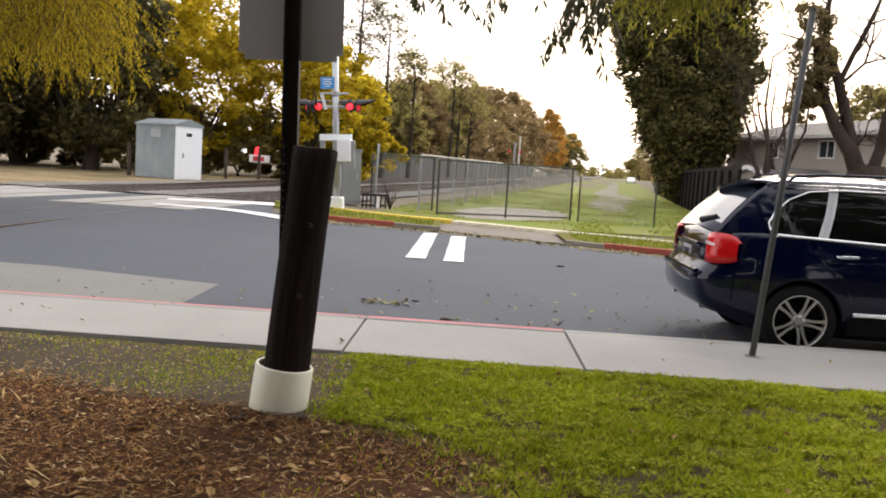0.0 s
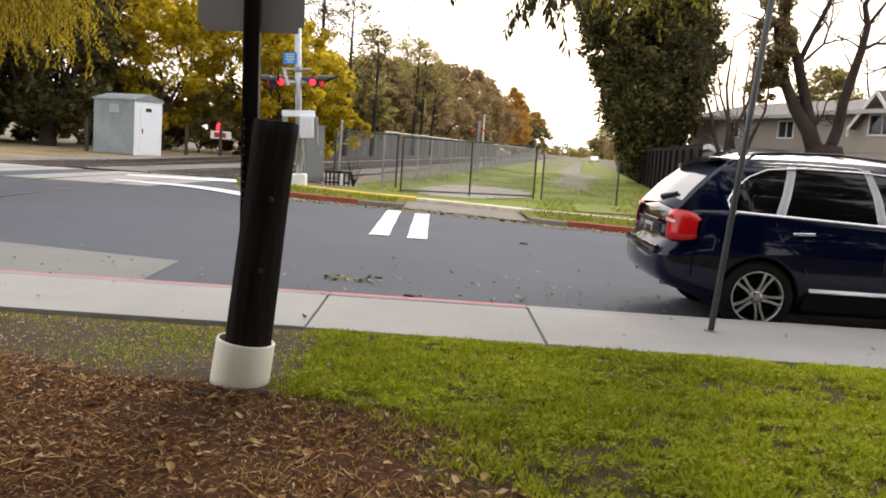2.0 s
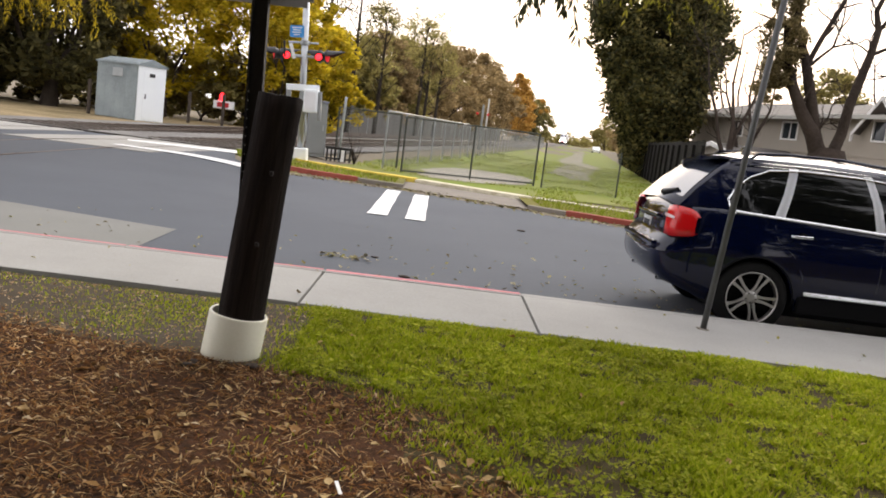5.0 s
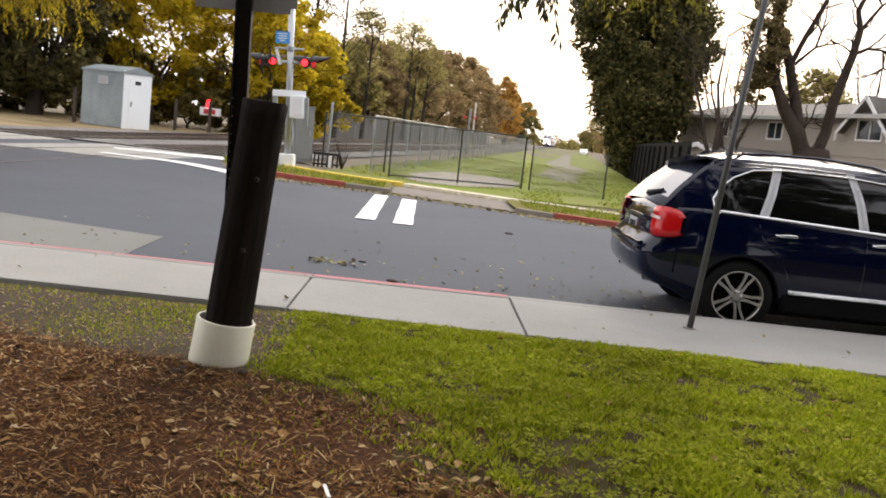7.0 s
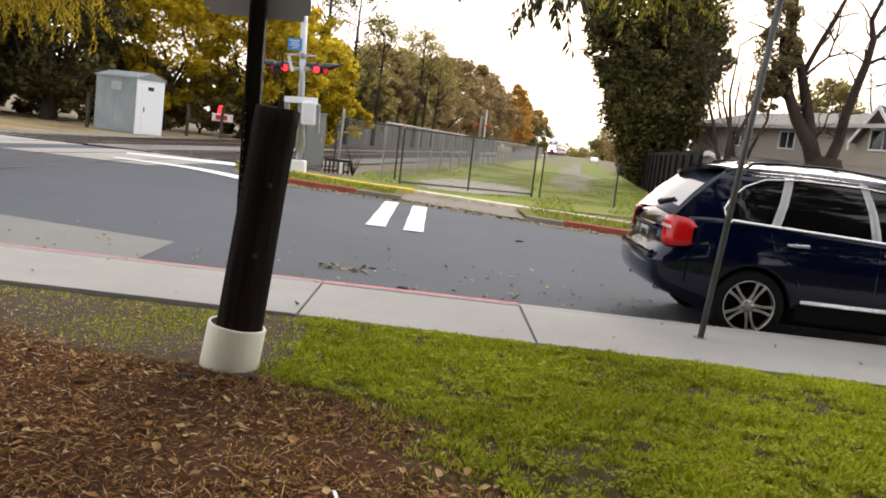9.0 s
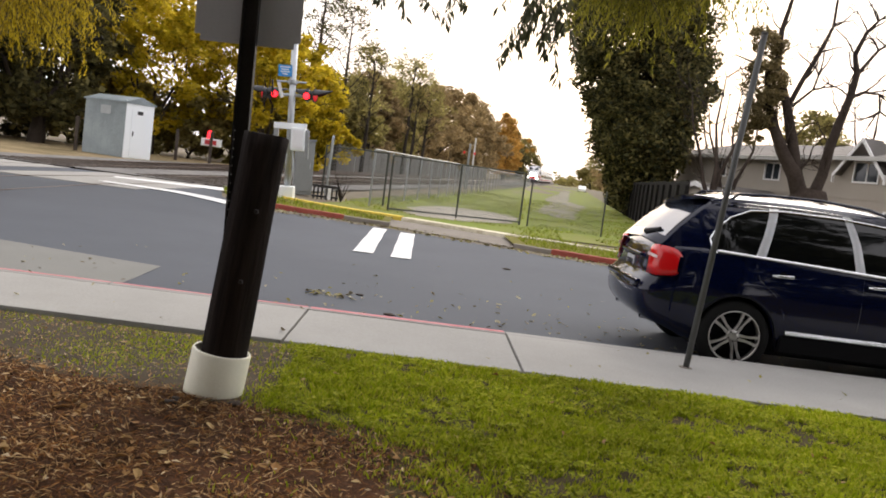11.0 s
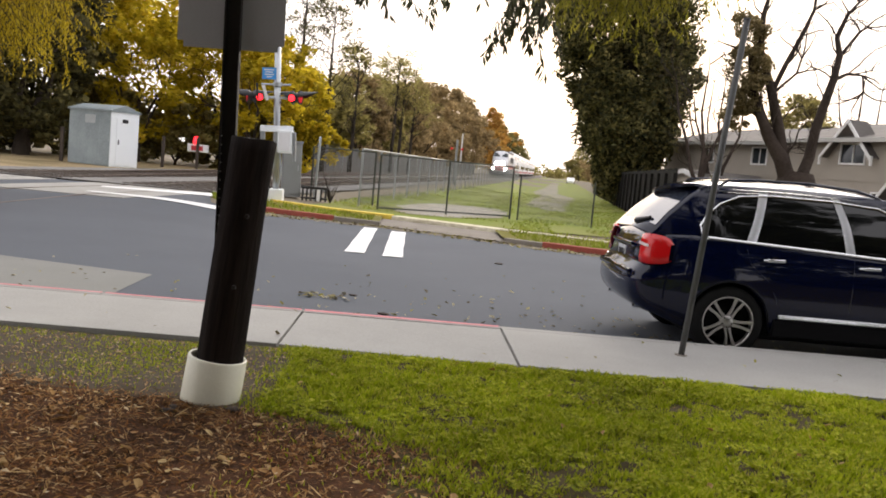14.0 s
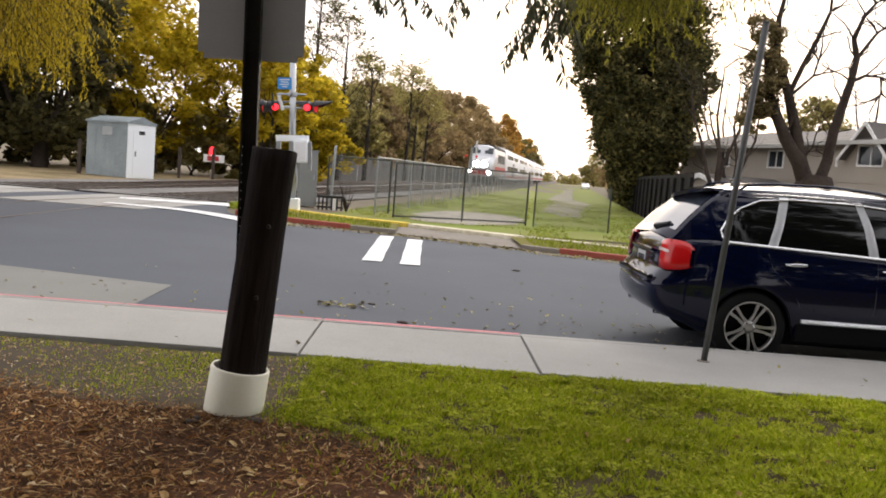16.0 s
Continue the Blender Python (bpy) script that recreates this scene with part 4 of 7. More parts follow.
def signal_mast():
    z0 = ground_z(-3.5, 22.9)
    s = thing("crossing_signal", pose(-3.62, 22.9, z0, 0, -3.2, 0), "silver railway crossing signal mast with two pairs of red lamps", "crossing signal")
    part("mast", tube([(0, 0, 0), (0, 0, 4.3)], 0.085, 14), GALV, s, smooth=True)
    part("base", box(-0.19, -0.19, 0, 0.19, 0.19, 0.42, 0.03), SHED_WHITE, s, "white base casing")
    part("foundation", box(-0.3, -0.3, -0.1, 0.3, 0.3, 0.05, 0.02), CONCRETE, s)
    part("crossarm", tube([(-0.66, -0.02, 2.78), (0.5, -0.02, 2.78)], 0.04, 10), GALV, s)
    part("upper_arm", tube([(-0.42, 0.0, 3.12), (0.35, 0.0, 3.12)], 0.025, 8), GALV, s)
    for x, turn, lit in ((-0.66, -72, RED_LAMP), (0.5, 72, RED_LAMP)):
        for back in (0, 1):
            a = turn if back == 0 else turn + 180
            m = pose(x, -0.02, 2.80, 0, 0, a) @ pose(0, -0.09, 0, 90, 0, 0)
            head = part("lamp_head", lathe([(0.0, -0.10), (0.12, -0.08), (0.15, 0.0), (0.15, 0.03)], 18, m), BLACK, s)
            part("background", lathe([(0.15, 0.015), (0.18, 0.012), (0.18, 0.02), (0.15, 0.024)], 24, m), BLACK, head, "round black backing disc")
            part("lens", lathe([(0.0, 0.045), (0.09, 0.036), (0.14, 0.022)], 18, m), RED_DIM, head, "red lamp lens")
            bm = bmesh.new()
            prev = None
            for k in range(11):
                an = math.pi * k / 10
                p0, p1 = Vector((0.16 * math.cos(an), 0.16 * math.sin(an), 0.02)), Vector((0.15 * math.cos(an), 0.15 * math.sin(an), 0.12 + 0.40 * math.sin(an)))
                cur = (bm.verts.new(m @ p0), bm.verts.new(m @ p1))
                if prev:
                    bm.faces.new((prev[0], cur[0], cur[1], prev[1]))
                prev = cur
            part("visor", bm, BLACK, head, "black sun visor")
    # the lit lens that shows toward the street
    for x in (-0.42, 0.40):
        m = pose(x, -0.20, 2.77, 90, 0, 0)
        head = part("lamp_head", lathe([(0.0, -0.08), (0.09, -0.06), (0.105, 0.0), (0.105, 0.02)], 18, m), BLACK, s)
        part("lens", lathe([(0.0, 0.03), (0.05, 0.026), (0.085, 0.018)], 18, m), RED_LAMP, head, "glowing red lamp lens")
    part("blue_plate", box(-0.38, -0.085, 3.24, -0.02, -0.075, 3.54, 0.02), BLUE_SIGN, s, "blue emergency notice plate")
    bars = bmesh.new()
    for k, wd in enumerate((0.26, 0.2, 0.24, 0.14)):
        add_box(bars, -0.2 - wd / 2, -0.088, 3.47 - 0.06 * k, -0.2 + wd / 2, -0.0855, 3.495 - 0.06 * k)
    part("plate_lettering", bars, TRIM, s, "unreadable white lines")
    g = part("gate_mechanism", box(0.05, -0.2, 1.35, 0.42, 0.25, 1.95, 0.04), SHED_WHITE, s, "silver gate drive casing")
    part("casing_door", box(0.1, -0.212, 1.42, 0.37, -0.2, 1.88, 0.01), TRAIN_WHITE, g)
    part("bracket", box(-0.42, -0.09, 1.9, 0.42, 0.09, 2.06, 0.01), SHED_WHITE, s)
    part("bracket", box(-0.42, -0.06, 1.7, -0.3, 0.06, 2.0, 0.01), GALV, s)
    part("counterweight", box(0.42, -0.16, 1.15, 0.52, -0.04, 1.9, 0.02), GALV, s)
    part("conduit", tube([(0.1, -0.05, 1.4), (0.14, -0.1, 0.9), (0.06, -0.09, 0.35)], 0.025, 8), GALV, s)
    part("strap", box(-0.04, -0.02, -0.2, 0.04, 0.02, 0.2, 0.01, pose(-0.27, -0.24, 2.88, 0, -16, 0)), TRIM, s, "white hanging strap")
    part("strap", box(-0.025, -0.02, -0.2, 0.025, 0.02, 0.2, 0.01, pose(-0.46, -0.30, 2.92, 0, -5, 0)), BLACK, s, "black hanging strap")
    part("ring_clamp", lathe([(0.09, -0.05), (0.12, -0.05), (0.12, 0.05), (0.09, 0.05)], 18, Matrix.Translation((0, 0, 3.12))), GALV, s)
    part("bell", lathe([(0.0, 0.1), (0.08, 0.08), (0.13, 0.0), (0.0, 0.0)], 16, Matrix.Translation((0, 0, 4.3))), GALV, s)


def crossing_shed():
    """The relay house: door face toward the street, a low gabled steel roof."""
    ang = math.degrees(math.atan2(0.87, 0.5))
    s = thing("equipment_shed", pose(-12.6, 36.1, 0.26, 0, 0, ang), "pale grey steel equipment shed with a white door face", "shed")
    w, l, h, r = 1.45, 2.5, 2.38, 0.2
    # local x along the door face, y into the shed
    part("wall", box(0.02, 0.02, 0, w - 0.02, l, h), SHED_SIDE, s)
    for k in range(4):
        part("side_panel", box(-0.012, 0.05 + 0.61 * k, 0.06, 0.021, 0.05 + 0.61 * k + 0.605, h - 0.03, 0.006), SHED_SIDE, s)
    # front and door: white steel with the sky's light added to the colour
    part("front_panel", box(0.0, -0.012, 0.0, w, 0.022, h, 0.006), SHED_WHITE, s, "white front, lightened for the open sky it faces")
    d = part("door", box(0.28, -0.035, 0.08, 1.25, -0.012, 2.05, 0.01), SHED_WHITE, s, "white steel door")
    part("handle", box(0.36, -0.06, 0.95, 0.41, -0.035, 1.15, 0.008), BLACK, d)
    part("notice", box(0.55, -0.04, 1.95 - 0.1, 0.85, -0.0355, 2.0, 0.0), BLACK, d, "small dark notice")
    bm = bmesh.new()
    o = 0.06
    prof = [(-o, h - 0.04), (w / 2, h + r), (w + o, h - 0.04), (w + o, h - 0.1), (-o, h - 0.1)]
    rings = [[bm.verts.new((x, y, z)) for x, z in prof] for y in (-0.06, l + 0.06)]
    for k in range(5):
        bm.faces.new((rings[0][k], rings[0][(k + 1) % 5], rings[1][(k + 1) % 5], rings[1][k]))
    bm.faces.new(rings[0][::-1])
    bm.faces.new(rings[1])
    part("roof", bm, SHED_SIDE, s, "low gabled grey steel roof")
    part("vent", box(-0.04, 0.9, 1.75, -0.0125, 1.5, 2.1, 0.01), GALV, s)
    part("lamp", lathe([(0.0, 0.12), (0.1, 0.08), (0.14, 0.0), (0.0, 0.0)], 14, pose(w + 0.02, 0.35, 1.25, 0, 90, 0)), GALV, s)
    part("junction_box", box(w - 0.02, 0.3, 1.25, w + 0.14, 0.75, 1.75, 0.02), DARK_STEEL, s)
    part("plinth", box(-0.15, -0.15, -0.2, w + 0.15, l + 0.15, 0.02), CONCRETE_OLD, s)


def far_bits():
    c = thing("utility_cabinet", pose(-3.75, 26.4, ground_z(-3.75, 26.4), 0, -1.5, 12), "grey steel utility cabinet behind the signal", "cabinet")
    part("casing", box(-0.28, -0.25, 0, 0.28, 0.25, 1.62, 0.02), CABINET, c)
    d = part("door", box(-0.25, -0.268, 0.1, 0.25, -0.25, 1.52, 0.008), CABINET, c)
    part("handle", box(0.16, -0.29, 0.8, 0.19, -0.268, 0.95, 0.005), GALV, d)
    part("lid", box(-0.31, -0.29, 1.62, 0.31, 0.28, 1.67, 0.01), CABINET, c)
    p = thing("pipe_post", pose(-3.05, 26.6, ground_z(-3.05, 26.6)), "thin galvanised post beside the cabinet", "post")
    part("shaft", tube([(0, 0, -0.1), (0.05, 0, 1.9)], 0.04, 10), GALV, p)
    part("cap", lathe([(0.045, 0), (0.03, 0.03), (0.0, 0.04)], 10, Matrix.Translation((0.05, 0, 1.9))), GALV, p)
    r = thing("barrier_rack", pose(-3.0, 26.1, ground_z(-3.0, 26.1), 0, 0, 8), "low black slatted rack with a white tag", "rack")
    for x in (-0.34, -0.22, -0.1, 0.05, 0.2, 0.34):
        part("upright", box(x - 0.025, -0.02, 0, x + 0.025, 0.02, 0.42), BLACK, r)
    part("crossbar", box(-0.4, -0.03, 0.36, 0.4, 0.03, 0.44, 0.01), BLACK, r)
    part("crossbar", box(-0.4, -0.03, 0.06, 0.4, 0.03, 0.12, 0.01), BLACK, r)
    part("tag", box(0.07, -0.05, 0.02, 0.17, -0.031, 0.36, 0.005), TRIM, r, "white tag")
    br = thing("dead_shrub", pose(-2.55, 26.5, ground_z(-2.55, 26.5)), "small leafless brown shrub by the fence", "shrub")
    bm = bmesh.new()
    rng = random.Random(9)
    for k in range(16):
        a, h = rng.uniform(0, math.tau), rng.uniform(0.4, 1.05)
        add_tube(bm, [(0, 0, 0), (0.12 * math.cos(a), 0.12 * math.sin(a), h * 0.5), (0.32 * math.cos(a + 0.5), 0.32 * math.sin(a + 0.5), h)], [0.016, 0.01, 0.004], 5)
    part("twig_bunch", bm, BARK_DARK, br)
    # the second signal down the line, far off
    for (x, y), h in ((rail_xy(2.9, 66), 3.4),):
        f = thing("distant_signal", pose(x, y, 0.2), "distant railway crossing signal with red lamps", "crossing signal")
        part("mast", tube([(0, 0, 0), (0, 0, h)], 0.09, 8), GALV, f)
        part("gate_arm", box(0.3, -0.05, 1.6, 0.42, 0.05, 3.9), TRIM, f, "raised white gate arm")
        for sx in (-0.4, 0.4):
            part("lamp", lathe([(0.0, 0.05), (0.07, 0.03), (0.09, 0.0), (0.0, -0.1)], 10, pose(sx, -0.15, 2.7, 90, 0, 0)), RED_DIM, f)
    # red lamp and box beyond the tracks
    m = thing("crossing_light", pose(-11.4, 45.5, 0.26), "small red lamp over a white box on a post", "signal lamp")
    part("post", tube([(0, 0, 0), (0, 0, 0.95)], 0.05, 8), GALV, m)
    part("box", box(-0.5, -0.12, 0.85, 0.55, 0.12, 1.25, 0.03), TRIM, m, "white box with a dark red label")
    part("label_plate", box(-0.3, -0.13, 0.93, 0.3, -0.121, 1.17), TRAIN_RED, m)
    part("lamp", lathe([(0.0, 0.42), (0.1, 0.38), (0.14, 0.2), (0.14, 0.0), (0.0, 0.0)], 14, Matrix.Translation((-0.1, 0, 1.25))), RED_LAMP, m, "glowing red lamp")
    for x, y, h in ((-12.0, 41.5, 1.5), (-10.9, 43.5, 1.6), (-9.6, 45, 1.6), (-15.1, 37.5, 1.5)):
        q = thing("wooden_post", pose(x, y, 0.26), "dark weathered wooden post beyond the tracks", "post", "posts beyond the tracks")
        part("shaft", box(-0.065, -0.065, -0.1, 0.065, 0.065, h, 0.01), TIE_WOOD, q)
    u = thing("utility_pole", pose(8.58, 14.7, -0.02), "plain grey round steel street pole", "pole")
    part("shaft", tube([(0, 0, -0.3), (0.05, 0, 8.5)], [0.105, 0.085], 18), GALV, u, smooth=True)
    part("base_plate", lathe([(0.0, 0.05), (0.2, 0.05), (0.22, 0.0)], 18), GALV, u)
    b = thing("distant_car", pose(*rail_xy(13.2, 190), 0.0, 0, 0, 80), "small white car parked far down the strip", "car")
    bm = prism([(-2.1, 0.3), (-2.1, 0.8), (-1.2, 0.95), (-0.7, 1.4), (0.8, 1.4), (1.4, 0.95), (2.1, 0.85), (2.1, 0.3)], -0.8, 0.8, pose(0, 0, 0, 90, 0, 0), 0.06)
    part("body", bm, TRAIN_WHITE, b)
    for x in (-1.3, 1.3):
        for y in (-0.75, 0.75):
            part("wheel", lathe([(0.0, -0.1), (0.32, -0.1), (0.32, 0.1), (0.0, 0.1)], 14, pose(x, y, 0.32, 90, 0, 0)), RUBBER, b)


# ---- parked car ----
def car():
    """A dark blue five-door sport utility car; local x forward from the rear bumper, y to its far side."""
    c = thing("parked_car", pose(2.24, 9.42, -0.052, 0, 0, CAR_TURN), "dark midnight blue sport utility car parked at the kerb", "car")
    L, RW, FW, RA = 4.78, 1.0, 3.855, 0.405
    W = [(0, 0.62), (0.03, 0.74), (0.1, 0.83), (0.25, 0.89), (0.55, 0.935), (1.0, 0.962), (2.4, 0.955), (3.6, 0.96), (4.1, 0.93), (4.45, 0.84), (4.65, 0.72), (4.78, 0.5)]
    TOP = [(0, 1.10), (0.6, 1.125), (2.0, 1.08), (3.3, 1.03), (3.7, 1.02), (4.2, 0.95), (4.55, 0.82), (4.7, 0.68), (4.78, 0.58)]
    G = [(0.2, 0.90), (0.34, 0.955), (0.46, 0.985), (0.72, 1.0), (0.85, 0.992), (0.98, 0.972), (1.13, 0.935)]
    XR = [(0.2, 0.50), (0.32, 0.27), (0.40, 0.11), (0.48, 0.035), (0.58, 0.01), (0.70, 0.02), (0.77, 0.06), (0.82, 0.11), (0.95, 0.12), (1.06, 0.16), (1.13, 0.2)]
    XF = [(0.2, 0.12), (0.4, 0.0), (0.6, 0.0), (0.9, 0.2)]

    def arch(x):
        z = 0.26 + 0.10 * smoothstep(0.5 - x, 0, 0.5)
        for xw in (RW, FW):
            if abs(x - xw) < RA:
                z = max(z, 0.33 + math.sqrt(RA * RA - (x - xw) ** 2) * 0.97)
        return z

    xs = sorted(set([0, 0.015, 0.03, 0.06, 0.1, 0.16, 0.25, 0.35, 0.45] + [round(0.5 + 0.05 * k, 3) for k in range(80)] + [4.5, 4.56, 4.62, 4.67, 4.72, 4.76, 4.78]))
    NV = 15
    bm = bmesh.new()
    for sgn in (-1, 1):
        grid = []
        for x in xs:
            zb, zt = arch(x), interp(x, TOP)
            col = []
            for j in range(NV + 1):
                z = zb + (zt - zb) * j / NV
                y = interp(x, W) * interp(z, G)
                xx = min(x + interp(z, XR) * max(0.0, 1 - x / 0.58), L - interp(z, XF))
                col.append(bm.verts.new((xx, sgn * y, z)))
            col.append(bm.verts.new((min(max(x, 0.2), 4.6), 0, zt + 0.03)))
            col.insert(0, bm.verts.new((min(max(x, 0.2), 4.6), 0, zb + 0.02)))
            grid.append(col)
        for a, b in zip(grid, grid[1:]):
            for j in range(len(a) - 1):
                bm.faces.new((a[j], b[j], b[j + 1], a[j + 1]))
        for col in (grid[0], grid[-1]):
            for j in range(len(col) - 1):
                z0, z1 = col[j].co.z, col[j + 1].co.z
                m0, m1 = bm.verts.new((col[j].co.x - (0.03 if col is grid[0] else -0.03), 0, z0)), bm.verts.new((col[j + 1].co.x - (0.03 if col is grid[0] else -0.03), 0, z1))
                bm.faces.new((col[j], col[j + 1], m1, m0))
    bmesh.ops.remove_doubles(bm, verts=bm.verts[:], dist=0.002)
    body = part("body", bm, CAR_PAINT, c, smooth=True)

    ROOFZ = [(0.17, 1.10), (0.35, 1.30), (0.62, 1.545), (0.72, 1.59), (1.0, 1.635), (1.6, 1.672), (2.2, 1.655), (2.6, 1.605), (2.85, 1.52), (3.2, 1.33), (3.72, 1.03)]
    YP = [(1.0, 0.905), (1.13, 0.885), (1.3, 0.82), (1.45, 0.745), (1.55, 0.68), (1.6, 0.62), (1.64, 0.5), (1.68, 0.3)]

    def side_y(x, z):
        taper = 1 - 0.10 * smoothstep(0.9 - x, 0, 0.8) - 0.14 * smoothstep(x, 2.6, 3.75)
        return interp(z, YP) * taper

    def greenhouse(x0, x1, lift, zmin, nv=12):
        b = bmesh.new()
        st = frange(x0, x1, 0.06)
        grid = []
        for x in st:
            zt = interp(x, ROOFZ)
            zb = max(zmin, min(interp(x, TOP) - 0.03, zt - 0.002))
            zb = min(zb, zt - 0.002)
            col = []
            for j in range(nv + 1):
                z = zb + (zt - zb) * j / nv
                col.append((x, side_y(x, z) + lift * 0.7, z + (lift if j > nv - 4 else 0)))
            col.append((x, 0, zt + 0.035 + lift))
            grid.append([b.verts.new((p[0], -p[1], p[2])) for p in col] + [b.verts.new(p) for p in col[-2::-1]])
        for a, d in zip(grid, grid[1:]):
            for j in range(len(a) - 1):
                b.faces.new((a[j], d[j], d[j + 1], a[j + 1]))
        return b

    part("upper_body", greenhouse(0.17, 3.72, 0.0, 1.0), CAR_PAINT, c, "dark blue pillars and roof frame", smooth=True)
    part("roof", greenhouse(0.66, 2.72, 0.012, 1.575, 6), CAR_PAINT, c, "dark blue roof", smooth=True)
    HEAD = [(0.645, 1.24), (0.70, 1.32), (0.84, 1.44), (1.05, 1.525), (1.4, 1.555), (2.0, 1.555), (2.5, 1.525), (2.85, 1.38), (3.25, 1.12)]

    def side_pane(x0, x1, sgn):
        b = bmesh.new()
        rows = []
        for x in frange(x0, x1, 0.04):
            lo, hi = interp(x, TOP) - 0.01, interp(x, HEAD)
            if x < 0.75:
                lo += (0.75 - x) * 1.1
            rows.append([b.verts.new((x, sgn * (side_y(x, lo + (hi - lo) * j / 12) + 0.008), lo + (hi - lo) * j / 12)) for j in range(13)])
        for r0, r1 in zip(rows, rows[1:]):
            for j in range(12):
                b.faces.new((r0[j], r0[j + 1], r1[j + 1], r1[j]))
        part("side_window", b, CAR_GLASS, c, "dark tinted side window", smooth=True)

    def cross_pane(x0, x1, reach):
        b = bmesh.new()
        rows = []
        for x in frange(x0, x1, 0.045):
            zt = interp(x, ROOFZ)
            rows.append([b.verts.new((x, q * reach * side_y(x, zt), zt + 0.035 * (1 - abs(q) * reach) + 0.010)) for q in (-1, -0.75, -0.5, -0.25, 0, 0.25, 0.5, 0.75, 1)])
        for r0, r1 in zip(rows, rows[1:]):
            for j in range(8):
                b.faces.new((r0[j], r0[j + 1], r1[j + 1], r1[j]))
        return b

    for sgn in (-1, 1):
        for x0, x1 in ((0.66, 1.22), (1.22, 2.12), (2.12, 3.2)):
            side_pane(x0, x1, sgn)
    part("windscreen", cross_pane(2.72, 3.66, 0.9), CAR_GLASS, c, "dark windscreen", smooth=True)

    def band(name, pts_lo, pts_hi, material, lift=0.012, label=""):
        """A strip over the glass between two edge lines of (x, z)."""
        for sgn in (-1, 1):
            b = bmesh.new()
            n = 10
            rows = []
            for i in range(n + 1):
                t = i / n * (len(pts_lo) - 1)
                k = min(int(t), len(pts_lo) - 2)
                f = t - k
                a = Vector(pts_lo[k]).lerp(Vector(pts_lo[k + 1]), f)
                d = Vector(pts_hi[k]).lerp(Vector(pts_hi[k + 1]), f)
                row = []
                for q in (0, 0.5, 1):
                    p = a.lerp(d, q)
                    row.append(b.verts.new((p.x, sgn * (side_y(p.x, p.y) + lift), p.y)))
                rows.append(row)
            for r0, r1 in zip(rows, rows[1:]):
                for q in (0, 1):
                    b.faces.new((r0[q], r0[q + 1], r1[q + 1], r1[q]))
            bmesh.ops.solidify(b, geom=b.faces[:], thickness=0.008)
            part(name, b, material, c, label, smooth=True)

    # pillars, quarter panel and trims
    band("pillar", [(1.10, 1.09), (1.19, 1.33), (1.26, 1.57)], [(1.20, 1.09), (1.28, 1.33), (1.35, 1.57)], SATIN, 0.014, "silver pillar trim with the sky's white painted in")
    band("pillar", [(2.13, 1.06), (2.09, 1.33), (2.02, 1.58)], [(2.23, 1.06), (2.18, 1.33), (2.10, 1.58)], SATIN, 0.014, "silver pillar trim with the sky's white painted in")
    band("front_pillar", [(2.62, 1.565), (2.95, 1.40), (3.5, 1.08)], [(2.56, 1.56), (2.84, 1.40), (3.36, 1.08)], CAR_PAINT, 0.012)
    band("roof_edge", [(0.70, 1.545), (1.5, 1.572), (2.2, 1.56), (2.62, 1.53)], [(0.74, 1.585), (1.5, 1.605), (2.2, 1.595), (2.66, 1.56)], CAR_PAINT, 0.012)
    for sgn in (-1, 1):
        def on(x, z, l=0.02):
            return (x, sgn * (side_y(x, z) + l), z)
        loop = [(0.72, 1.10), (0.66, 1.16), (0.64, 1.22), (0.70, 1.32), (0.84, 1.44), (1.05, 1.525), (1.4, 1.555), (2.0, 1.555), (2.5, 1.525), (2.85, 1.38), (3.25, 1.12)]
        part("window_trim", tube([on(*p) for p in loop], 0.009, 6), CHROME, c, "chrome window surround")
        belt = [(x, interp(x, TOP) + 0.0) for x in frange(0.72, 3.3, 0.2)]
        part("belt_trim", tube([on(x, z, 0.018) for x, z in belt], 0.012, 6), CHROME, c, "chrome belt line")
        rail = [(0.85, 1.60), (0.95, 1.665), (1.2, 1.69), (1.8, 1.705), (2.3, 1.68), (2.5, 1.635), (2.6, 1.595)]
        part("roof_rail", tube([(x, sgn * 0.61, z) for x, z in rail], 0.014, 8), CAR_PAINT, c, "dark blue roof rail")
        part("sill_trim", box(1.50, -0.012, -0.022, 3.42, 0.012, 0.022, 0.006, pose(0, sgn * 0.945, 0.4315, 35 * sgn, 0, 0)), CHROME, c, "bright sill strip")
        part("sill", box(1.46, sgn * 0.90 - 0.05, 0.24, 3.42, sgn * 0.90 + 0.04, 0.405, 0.015), PLASTIC, c)
        for x in (1.30, 2.28):
            w = interp(x, W) * interp(0.965, G)
            h = part("door_handle", tube([(x, sgn * (w - 0.006), 0.955), (x + 0.02, sgn * (w + 0.034), 0.957), (x + 0.19, sgn * (w + 0.034), 0.963), (x + 0.21, sgn * (w - 0.006), 0.965)], 0.014, 8), CHROME, c, "chrome door handle")
            # black disc on the paint stands for the shade in the handle's hollow
            part("handle_recess_shade", lathe([(0.0, 0.004), (0.05, 0.003), (0.06, 0.0)], 14, pose(x + 0.105, sgn * (w - 0.001), 0.94, 90 * sgn * -1, 0, 0)), PLASTIC, h)
        for x0 in (1.36, 2.22, 3.32):
            seam = [(x0 + (0.10 if x0 > 3 else 0.0) * (z - 0.4), z) for z in (0.40, 0.55, 0.72, 0.9, 1.02)]
            if x0 < 1.5:
                seam = [(1.50, 0.42), (1.46, 0.6), (1.34, 0.78), (1.17, 0.9), (1.12, 1.04)]
            part("door_seam", tube([(x, sgn * (interp(x, W) * interp(z, G) - 0.002), z) for x, z in seam], 0.0045, 5), BLACK, c)
